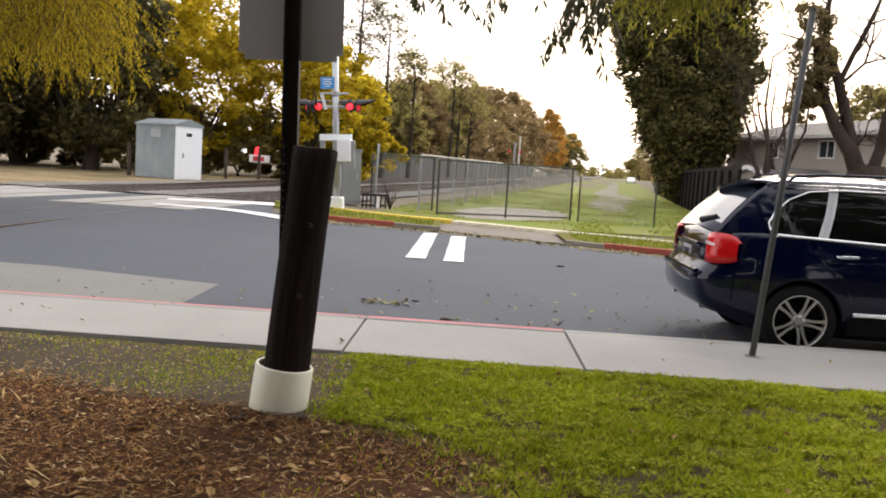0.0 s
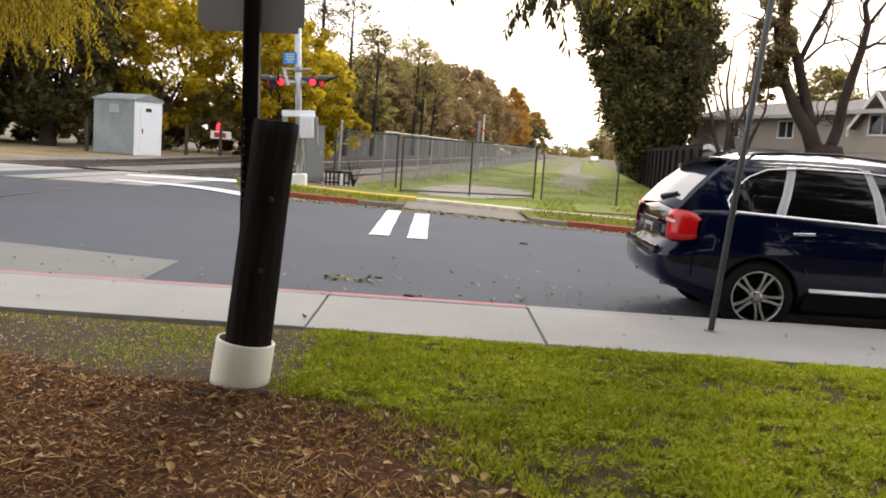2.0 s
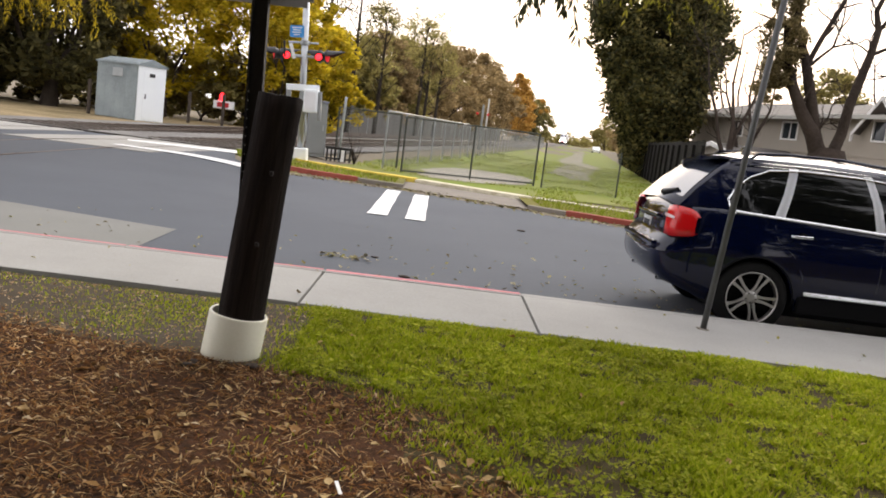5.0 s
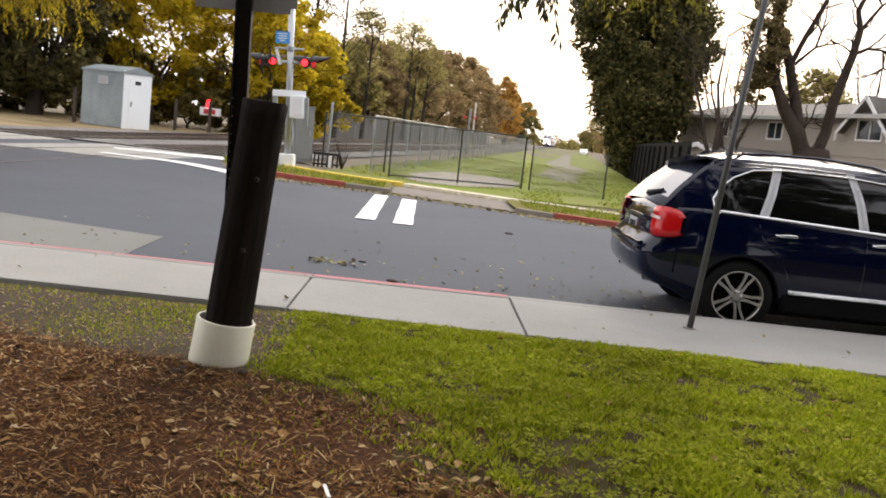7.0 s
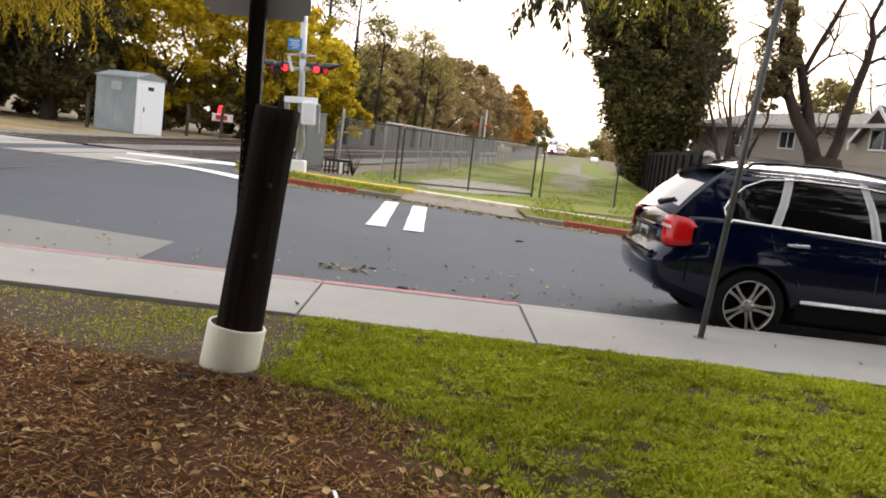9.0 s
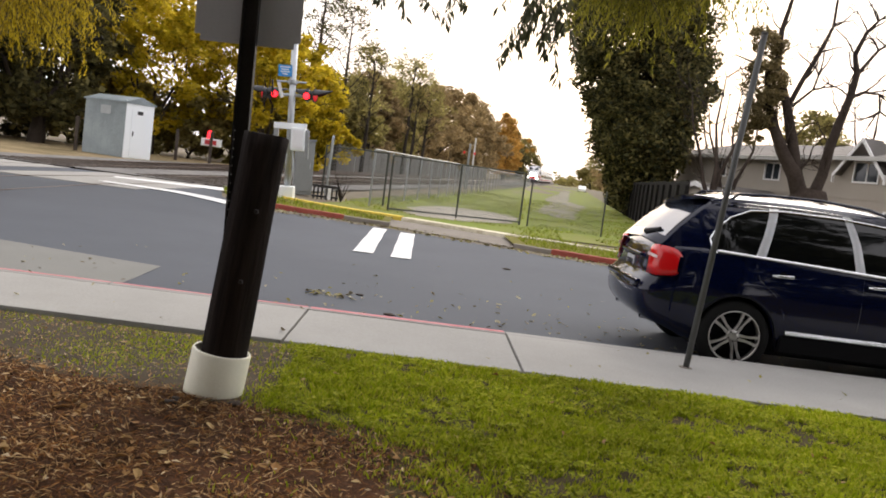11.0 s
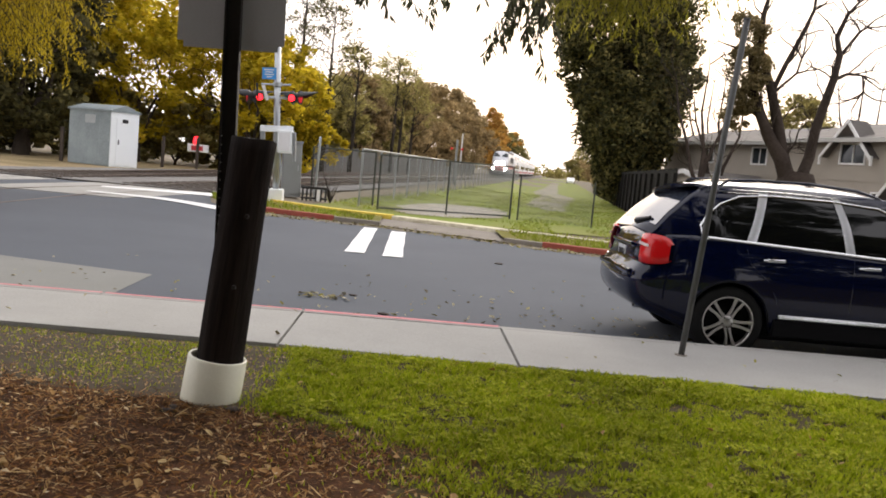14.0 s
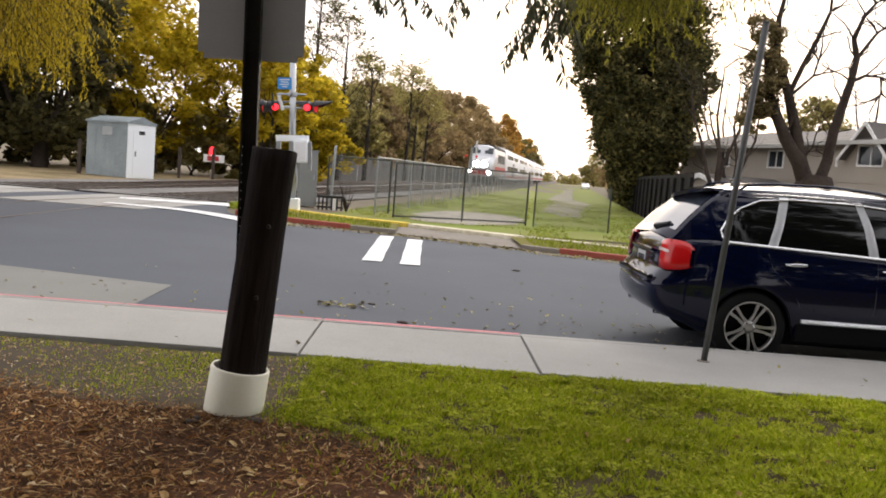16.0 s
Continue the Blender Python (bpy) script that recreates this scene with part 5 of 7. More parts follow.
        for xw in (RW, FW):
            pts = []
            for k in range(25):
                a = math.radians(-4 + 188 * k / 24)
                x, z = xw + (RA + 0.005) * math.cos(a), 0.33 + (RA + 0.005) * 0.97 * math.sin(a)
                pts.append((x, sgn * (interp(x, W) * interp(z, G) + 0.002), z))
            part("arch_lip", tube(pts, 0.008, 6), PLASTIC, c)
        m = part("mirror", box(-0.09, -0.12, -0.075, 0.07, 0.10, 0.075, 0.04, pose(3.12, sgn * 1.02, 1.12)), CAR_PAINT, c)
        part("mirror_arm", tube([(3.14, sgn * 0.86, 1.07), (3.13, sgn * 0.97, 1.09)], 0.025, 8), PLASTIC, m)
        # tail light wraps round the corner
        bm = bmesh.new()
        rows = []
        for i in range(1, 9):
            x = [0.128, 0.134, 0.142, 0.158, 0.185, 0.225, 0.275, 0.325, 0.37][i]
            ya = [0.55, 0.64, 0.72, 0.775, 0.815, 0.842, 0.864, 0.884, 0.896][i]
            lo = [0.84, 0.825, 0.82, 0.82, 0.82, 0.825, 0.83, 0.84, 0.87][i]
            hi = [1.05, 1.08, 1.10, 1.105, 1.105, 1.10, 1.09, 1.07, 1.02][i]
            row = []
            for q in range(5):
                z = lo + (hi - lo) * q / 4
                bulge = 0.012 * math.sin(math.pi * (q + 0.6) / 5.2)
                row.append(bm.verts.new((x + (z - 0.9) * 0.10 - 0.02 - bulge, sgn * (ya * interp(z, G) / interp(0.9, G) + 0.022 + bulge), z)))
            for q, v in ((0, row[0]), (len(row) + 1, row[-1])):
                row.insert(q, bm.verts.new((v.co.x + 0.05, v.co.y - sgn * 0.04, v.co.z)))
            rows.append(row)
        for a, b in zip(rows, rows[1:]):
            for q in range(6):
                bm.faces.new((a[q], a[q + 1], b[q + 1], b[q]))
        t = part("tail_light", bm, TAIL_RED, c, "red wrap-around tail light", smooth=True)
        bm = bmesh.new()
        rows2 = []
        for i in range(1, 5):
            x = [0.119, 0.122, 0.128, 0.145, 0.175, 0.22, 0.27][i]
            ya = [0.60, 0.64, 0.72, 0.775, 0.815, 0.842, 0.860][i]
            row = []
            for q in range(3):
                z = [0.985, 0.99, 0.99, 0.985, 0.98, 0.975, 0.965][i] + (0.036 - 0.003 * i) * q / 2
                row.append(bm.verts.new((x + (z - 0.9) * 0.10 - 0.04, sgn * (ya * interp(z, G) / interp(0.9, G) + 0.042), z)))
            rows2.append(row)
        for a, b in zip(rows2, rows2[1:]):
            for q in range(2):
                bm.faces.new((a[q], a[q + 1], b[q + 1], b[q]))
        part("reversing_lens", bm, TAIL_CLEAR, t, "pale clear lens band", smooth=True)
        part("exhaust", lathe([(0.045, -0.1), (0.045, 0.03), (0.036, 0.03), (0.036, -0.08), (0.0, -0.08)], 18, pose(0.16, sgn * 0.56, 0.40, 0, -90, 0)), CHROME, c, "oval chrome exhaust tip")
        # head light
        part("head_light", box(-0.16, -0.12, -0.08, 0.12, 0.12, 0.08, 0.05, pose(4.47, sgn * 0.70, 0.78, 0, 0, sgn * -35)), TAIL_CLEAR, c, "clear headlight")
    # tailgate glass, spoiler, plate, bumper
    g = part("rear_window", cross_pane(0.235, 0.585, 0.86), REAR_GLASS, c, "dark rear window with the sky's sheen put into its material", smooth=True)
    part("wiper", tube([(0.235, -0.02, 1.185), (0.20, -0.05, 1.19), (0.255, -0.40, 1.245)], [0.034, 0.030, 0.016], 8), BLACK, g, "black rear wiper")
    sp = prism([(-0.62, 0.10), (-0.56, 0.0), (-0.3, -0.04), (0.3, -0.04), (0.56, 0.0), (0.62, 0.10), (0.56, 0.22), (-0.56, 0.22)], -0.018, 0.02, pose(0.50, 0, 1.545, 0, -5, -90) @ Matrix.Diagonal((1, 1, 1, 1)), 0.012)
    part("spoiler", sp, CAR_PAINT, c, "dark roof spoiler")
    part("bumper", box(0.0, -0.68, 0.68, 0.14, 0.68, 0.745, 0.03), CAR_PAINT, c, "body coloured bumper step")
    p = part("number_plate", box(0.085, -0.16, 0.80, 0.098, 0.16, 0.93, 0.004), PLATE, c, "pale number plate with plain bars")
    bars = bmesh.new()
    for k in range(6):
        add_box(bars, 0.081, -0.125 + 0.043 * k, 0.835, 0.0845, -0.10 + 0.043 * k, 0.895)
    part("plate_bars", bars, TRAIN_DARK, p)
    part("gate_trim", box(0.075, -0.42, 0.955, 0.11, 0.42, 0.985, 0.01), CAR_PAINT, c)
    part("antenna", prism([(-0.06, -0.012), (0.05, -0.006), (0.05, 0.006), (-0.06, 0.012)], 0.0, 0.07, pose(1.05, 0, 1.685, 0, -30, 0)), CHROME, c)
    part("underbody", box(0.62, -0.86, 0.19, 4.5, 0.86, 0.5, 0.04), PLASTIC, c)
    for x0 in (1.75, 2.75):
        for y in (-0.38, 0.38):
            s = part("seat", box(x0 - 0.1, y - 0.24, 0.9, x0 + 0.05, y + 0.24, 1.3, 0.05), PLASTIC, c)
            part("headrest", box(x0 - 0.1, y - 0.12, 1.32, x0, y + 0.12, 1.47, 0.04), PLASTIC, s)
    stretch = Matrix.Diagonal((1, 1, 1.065, 1))
    for ob in c.children_recursive:
        ob.data.transform(stretch)
    # wheels
    first = None
    for xw in (RW, FW):
        for sgn in (-1, 1):
            m = pose(xw, sgn * 0.835, 0.365, 90, 0, 0) if sgn < 0 else pose(xw, sgn * 0.835, 0.365, -90, 0, 0)
            prof = [(0.25, 0.11), (0.262, 0.118), (0.30, 0.122), (0.345, 0.108), (0.362, 0.085), (0.366, 0.03), (0.366, -0.06), (0.35, -0.1), (0.26, -0.1)]
            w = part("wheel", lathe(prof, 40), RUBBER, c, "black tyre on a five-spoke alloy rim", smooth=True)
            w.matrix_local = m
            rim = part("rim", lathe([(0.262, 0.116), (0.258, 0.124), (0.249, 0.122), (0.243, 0.10), (0.240, 0.06)], 40), ALLOY, w, "silver alloy rim", smooth=True)
            part("brake_disc", lathe([(0.0, 0.02), (0.17, 0.02), (0.17, 0.0)], 24), PLASTIC, w)
            part("hub_back", lathe([(0.0, -0.03), (0.235, -0.03), (0.24, 0.06)], 24), PLASTIC, w)
            for k in range(5):
                a = 66 + 72 * k
                bm = bmesh.new()
                for s2 in (-1, 1):
                    outline = [(0.04, s2 * 0.002), (0.13, s2 * 0.010), (0.246, s2 * 0.026), (0.246, s2 * 0.058), (0.14, s2 * 0.034), (0.05, s2 * 0.036)]
                    lo = [bm.verts.new((x, y, 0.06 + 0.18 * x)) for x, y in outline]
                    hi = [bm.verts.new((x, y, 0.082 + 0.16 * x)) for x, y in outline]
                    order = range(6) if s2 > 0 else range(5, -1, -1)
                    bm.faces.new([hi[i] for i in order])
                    for i in range(6):
                        j = (i + 1) % 6
                        bm.faces.new((lo[i], lo[j], hi[j], hi[i]))
                bmesh.ops.rotate(bm, verts=bm.verts[:], matrix=Matrix.Rotation(math.radians(a), 3, "Z"))
                part("spoke", bm, ALLOY, rim)
            part("hub_cap", lathe([(0.0, 0.104), (0.03, 0.102), (0.062, 0.094), (0.07, 0.07)], 20), ALLOY, rim, smooth=True)
            for k in range(5):
                a = math.radians(126 + 72 * k)
                part("wheel_bolt", lathe([(0.0, 0.1), (0.008, 0.1), (0.009, 0.085)], 8, Matrix.Translation((0.05 * math.cos(a), 0.05 * math.sin(a), 0))), BLACK, rim)


CAR_TURN = 0.0


# ---- trees ----
def leaf_cloud(name, centres, radii, per, size, material, seed, flat=0.0, droop=0.0):
    """Many small leaves about the given clump centres."""
    rng = np.random.default_rng(seed)
    c = np.repeat(np.asarray(centres, float), per, axis=0)
    r = np.repeat(np.asarray(radii, float), per)
    n = len(c)
    d = rng.normal(0, 1, (n, 3))
    d /= np.linalg.norm(d, axis=1)[:, None]
    p = c + d * (r * rng.random(n) ** 0.45)[:, None] * np.array([1, 1, 0.8 - flat * 0.4])
    u = rng.normal(0, 1, (n, 3))
    u[:, 2] = u[:, 2] * 0.6 - droop
    u /= np.linalg.norm(u, axis=1)[:, None]
    w = np.cross(u, rng.normal(0, 1, (n, 3)))
    w /= np.linalg.norm(w, axis=1)[:, None]
    s = size * rng.uniform(0.5, 1.5, n)[:, None]
    a, b = u * s, w * s * rng.uniform(0.3, 0.6, n)[:, None]
    v = np.stack([p - a, p - b, p + a, p + b], axis=1).reshape(-1, 3)
    me = bpy.data.meshes.new(name)
    me.vertices.add(len(v))
    me.vertices.foreach_set("co", v.ravel())
    me.loops.add(n * 4)
    me.loops.foreach_set("vertex_index", np.arange(n * 4, dtype=np.int32))
    me.polygons.add(n)
    me.polygons.foreach_set("loop_start", np.arange(0, n * 4, 4, dtype=np.int32))
    me.polygons.foreach_set("loop_total", np.full(n, 4, np.int32))
    me.update(calc_edges=True)
    me.materials.append(material)
    return new(name, me)


def grow(bm, rng, p, d, length, r, depth, tips, bend=0.35, split=3, up=0.15, seg=7):
    """A limb that bends and forks."""
    pts, rad = [Vector(p)], [r]
    d = Vector(d).normalized()
    n = 5
    for i in range(n):
        d = (d + Vector((rng.gauss(0, bend), rng.gauss(0, bend), rng.gauss(0, bend) * 0.6 + up)) * 0.35).normalized()
        pts.append(pts[-1] + d * length / n)
        rad.append(r * (1 - 0.5 * (i + 1) / n))
    add_tube(bm, pts, rad, seg if depth > 1 else 5, cap=False)
    if depth <= 0:
        tips.append(tuple(pts[-1]))
        return
    for k in range(split):
        a = rng.uniform(0, math.tau)
        side = d.orthogonal().normalized()
        side = side * math.cos(a) + d.cross(side) * math.sin(a)
        q = pts[-1] if k < 2 else pts[rng.randint(2, n - 1)]
        grow(bm, rng, q, d * 0.75 + side * rng.uniform(0.5, 1.0), length * rng.uniform(0.55, 0.8), rad[-1] * rng.uniform(0.6, 0.9), depth - 1, tips, bend, split, up, seg)


def broad_tree(label, x, y, z, height, spread, leaf_mat, seed, clumps=60, per=120, size=0.16, trunk=0.28, crown_from=0.28, bark=None, lean=0.0, squash=1.0):
    """A tree with a forked trunk and an uneven crown of leaf clumps."""
    rng = random.Random(seed)
    t = thing("tree", pose(x, y, z), label, "tree", "trees")
    bm = bmesh.new()
    tips = []
    fork = height * crown_from * 1.1
    add_tube(bm, [(0, 0, -0.2), (0.05 * height * lean, 0, fork * 0.5), (0.1 * height * lean, 0.02 * height, fork)], [trunk * 1.35, trunk, trunk * 0.85], 10, cap=False)
    for k in range(5):
        a = math.tau * k / 5 + rng.uniform(-0.4, 0.4)
        grow(bm, rng, (0.1 * height * lean, 0.02 * height, fork - rng.uniform(0, 0.2) * fork), (math.cos(a) * 0.7, math.sin(a) * 0.7, 0.9), height * 0.3, trunk * 0.55, 2, tips, 0.35, 2)
    part("trunk", bm, bark or BARK_DARK, t)
    cs, rs = [], []
    for k in range(clumps):
        a, h = rng.uniform(0, math.tau), rng.random()
        zz = height * (crown_from + (1 - crown_from) * h)
        env = spread * (math.sin(math.pi * (0.12 + 0.83 * h) ** 0.8) ** 0.7) * squash
        env *= 0.8 + 0.45 * noise.noise(Vector((math.cos(a) * 1.3 + seed, math.sin(a) * 1.3, zz * 0.35)))
        rr = env * rng.uniform(0.55, 1.0)
        cs.append((rr * math.cos(a) + lean * zz * 0.1, rr * math.sin(a), zz))
        rs.append(spread * rng.uniform(0.14, 0.30))
    for p in tips:
        cs.append(p)
        rs.append(spread * rng.uniform(0.1, 0.2))
    under(leaf_cloud("crown", cs, rs, per, size, leaf_mat, seed), t)
    return t


def bare_tree(label, x, y, z, limbs, seed, trunk, depth=4, bark=None, base_h=1.5, burl=1.0, split=3, length=1.6):
    rng = random.Random(seed)
    t = thing("bare_tree", pose(x, y, z), label, "tree", "bare trees")
    bm = bmesh.new()
    tips = []
    add_tube(bm, [(0, 0, -0.2), (0.0, 0, base_h * 0.35), (0.02, 0, base_h * 0.75), (0.05, 0, base_h)], [trunk * 1.5 * burl, trunk * 1.15 * burl, trunk * 1.35 * burl, trunk], 14, cap=False)
    def worn(b):
        for v in b.verts:
            v.co += 0.05 * noise.noise_vector(v.co * 1.6) * (1 if v.co.z < base_h + 2 else 0.3)
        return b
    part("trunk", worn(bm), bark or BARK_GREY, t, smooth=True)
    for limb in limbs:
        bm = bmesh.new()
        pts = [Vector(p) for p in limb[0]]
        add_tube(bm, pts, [limb[1] + (limb[2] - limb[1]) * i / (len(pts) - 1) for i in range(len(pts))], 10, cap=False)
        for i in range(1, len(pts)):
            d = (pts[i] - pts[i - 1]).normalized()
            for k in range(2 if i < len(pts) - 1 else 4):
                a = rng.uniform(0, math.tau)
                s = d.orthogonal().normalized()
                s = s * math.cos(a) + d.cross(s) * math.sin(a)
                grow(bm, rng, pts[i], d * 0.6 + s * rng.uniform(0.5, 0.9), length * rng.uniform(0.6, 1.2), max(limb[2] * 0.5, 0.026), depth - 2, tips, 0.6, split, 0.1, 6)
        part("limb", worn(bm), bark or BARK_GREY, t, smooth=True)
    return t


def hanging_strands(name, anchors, lengths, size, material, seed, label_parent, spacing=0.05, twig=True, sway=0.12):
    """Drooping twigs with narrow leaves on both sides."""
    rng = np.random.default_rng(seed)
    verts, faces = [], []
    bm = bmesh.new()
    for (x, y, z), ln in zip(anchors, lengths):
        d = np.array([rng.normal(0, sway), rng.normal(0, sway), -1.0])
        p = np.array([x, y, z], float)
        pts = [tuple(p)]
        n = max(3, int(ln / spacing))
        for i in range(n):
            d += rng.normal(0, 0.08, 3)
            d[2] = min(d[2], -0.5)
            d /= np.linalg.norm(d)
            p = p + d * spacing
            if i % 4 == 3:
                pts.append(tuple(p))
            for s in (-1, 1):
                a = rng.uniform(0, math.tau)
                o = np.array([math.cos(a), math.sin(a), -rng.uniform(0.9, 3.2)])
                o /= np.linalg.norm(o)
                w = np.cross(o, rng.normal(0, 1, 3))
                w /= np.linalg.norm(w)
                l = size * rng.uniform(0.6, 1.3)
                k = len(verts)
                verts += [tuple(p), tuple(p + o * l * 0.5 + w * l * 0.12), tuple(p + o * l), tuple(p + o * l * 0.5 - w * l * 0.12)]
                faces.append((k, k + 1, k + 2, k + 3))
        if twig and len(pts) > 1:
            add_tube(bm, pts, 0.0025 + 0.0008 * ln, 3, cap=False)
    tagged(under(mesh_object("foliage", verts, faces, material), label_parent), kind="stuff")
    tagged(part("twig_curtain", bm, BARK_DARK, label_parent), kind="stuff")


def willows():
    rng = random.Random(21)
    # the large willow at the street corner; its curtain hangs into the view
    t = thing("willow_tree", pose(-10.2, 16.6, 0.0), "yellow weeping willow with long hanging strands", "tree", "trees")
    bm = bmesh.new()
    tips = []
    add_tube(bm, [(0, 0, -0.2), (0.1, 0, 2.0), (0.2, 0.1, 4.0)], [0.42, 0.33, 0.28], 12, cap=False)
    for k in range(6):
        a = math.tau * k / 6
        grow(bm, rng, (0.2, 0.1, 3.8), (math.cos(a), math.sin(a), 0.9), 2.4, 0.16, 1, tips, 0.3, 2)
    part("trunk", bm, BARK_DARK, t)
    anchors, lens = [], []
    for k in range(900):
        a, r = rng.uniform(0, math.tau), 3.25 * math.sqrt(rng.random())
        top = 6.8 - 0.14 * r * r
        anchors.append((r * math.cos(a), r * math.sin(a), top))
        lens.append(top - 2.45 - 0.9 * rng.random() - 0.3 * math.sin(a * 5))
    hanging_strands("leaves", anchors, lens, 0.10, LEAF_WILLOW, 31, t, 0.07, True, 0.04)
    # the willow overhead: its trunk stands behind the camera, its branch tips droop before it
    t = thing("willow_tree", pose(3.4, -2.6, 0.13), "green willow whose branch tips droop over the lawn", "tree", "trees")
    bm = bmesh.new()
    add_tube(bm, [(0, 0, -0.2), (-0.1, 0.1, 2.2), (-0.2, 0.3, 4.0)], [0.34, 0.27, 0.2], 12, cap=False)
    for ex, ey, ez in ((-3.6, 7.2, 2.95), (-2.75, 7.25, 2.9), (-0.7, 7.2, 2.95), (-1.6, 15.0, 6.6), (0.2, 16.4, 6.8)):
        mid = Vector((-0.2 + ex * 0.45, 0.3 + ey * 0.45, 4.9 if ey < 10 else 6.6))
        add_tube(bm, [(-0.2, 0.3, 3.9), tuple(mid), (ex, ey, ez)], [0.13, 0.07, 0.02], 7, cap=False)
    part("trunk", bm, BARK_DARK, t)
    cs, rs = [], []
    for k in range(110):
        a, r = rng.uniform(0, math.tau), 6.5 * math.sqrt(rng.random())
        cs.append((-1.5 + 1.5 * r * math.cos(a), -1.6 + 0.62 * r * math.sin(a) - 1.2, 5.2 + 4.5 * rng.random()))
        rs.append(rng.uniform(0.6, 1.3))
    for k in range(270):
        x, y, zz = rng.uniform(-9, 8.0), rng.uniform(-1.5, 8.0), rng.random()
        if noise.noise(Vector((x * 0.35, y * 0.35, 11))) < -0.12:
            continue
        cs.append((x, y, 6.6 + 6.0 * zz))
        rs.append(rng.uniform(0.5, 1.1))
    # crown and near tips take the leaf colour darkened for shade
    under(leaf_cloud("crown", cs, rs, 130, 0.16, LEAF_WILLOW_SHADED, 37, 0, 0.5), t)
    anchors, lens = [], []
    for cx, cz, n, ln, sp in ((-3.68, 2.52, 11, 0.30, 0.07), (-3.40, 2.60, 8, 0.26, 0.06), (-3.0, 2.40, 8, 0.28, 0.04), (-2.90, 2.46, 12, 0.38, 0.05), (-2.80, 2.45, 7, 0.36, 0.04), (-0.82, 2.42, 4, 0.22, 0.04), (-0.68, 2.46, 6, 0.24, 0.05)):
        for k in range(n):
            anchors.append((cx + rng.gauss(0, sp), 7.2 + rng.gauss(0, 0.12), cz - 0.07 + rng.uniform(-0.12, 0.2)))
            lens.append(ln * rng.uniform(0.4, 1.0))
    hanging_strands("leaves", anchors, lens, 0.07, LEAF_WILLOW_SHADED, 33, t, 0.026, True, 0.55)
    anchors, lens = [], []
    for k in range(420):
        x = rng.uniform(-1.5, 0.35)
        anchors.append((x, 15.2 + rng.uniform(-0.7, 1.2), 5.8 + rng.uniform(-0.2, 0.8)))
        lens.append(1.6 + 0.8 * math.exp(-((x + 0.75) / 0.7) ** 2) * rng.random() + 0.45 * rng.random())
    hanging_strands("leaves", anchors, lens, 0.10, LEAF_WILLOW_GREEN, 35, t, 0.06)


def evergreen():
    rng = random.Random(44)
    t = thing("evergreen_tree", pose(13.35, 56.0, 0), "tall dense dark evergreen tree over the fence", "tree", "trees")
    part("trunk", tube([(0, 0, -0.2), (0, 0, 4.0), (-0.3, 0, 11), (-0.4, 0, 19)], [0.5, 0.42, 0.34, 0.1], 12), BARK_DARK, t)
    cs, rs = [], []
    for k in range(900):
        z = 0.9 + 21 * rng.random() if k < 720 else rng.uniform(0.9, 7.5)
        a = rng.uniform(0, math.tau)
        env = interp(z, [(0.9, 1.0), (2.2, 1.5), (3.3, 2.3), (4.9, 3.2), (6.6, 4.0), (9.0, 4.9), (14, 5.2), (18.5, 3.8), (22, 0.8)])
        env *= 0.95 + 0.24 * noise.noise(Vector((math.cos(a) * 1.5, math.sin(a) * 1.5, z * 0.5)))
        r = env * rng.uniform(0.5, 0.95)
        cs.append((r * math.cos(a) - 0.1 - 1.1 * smoothstep(z, 5, 13), r * math.sin(a), z))
        rs.append(rng.uniform(0.55, 1.2))
    under(leaf_cloud("crown", cs, rs, 240, 0.15, LEAF_EVERGREEN, 45, 0, 0.4), t)


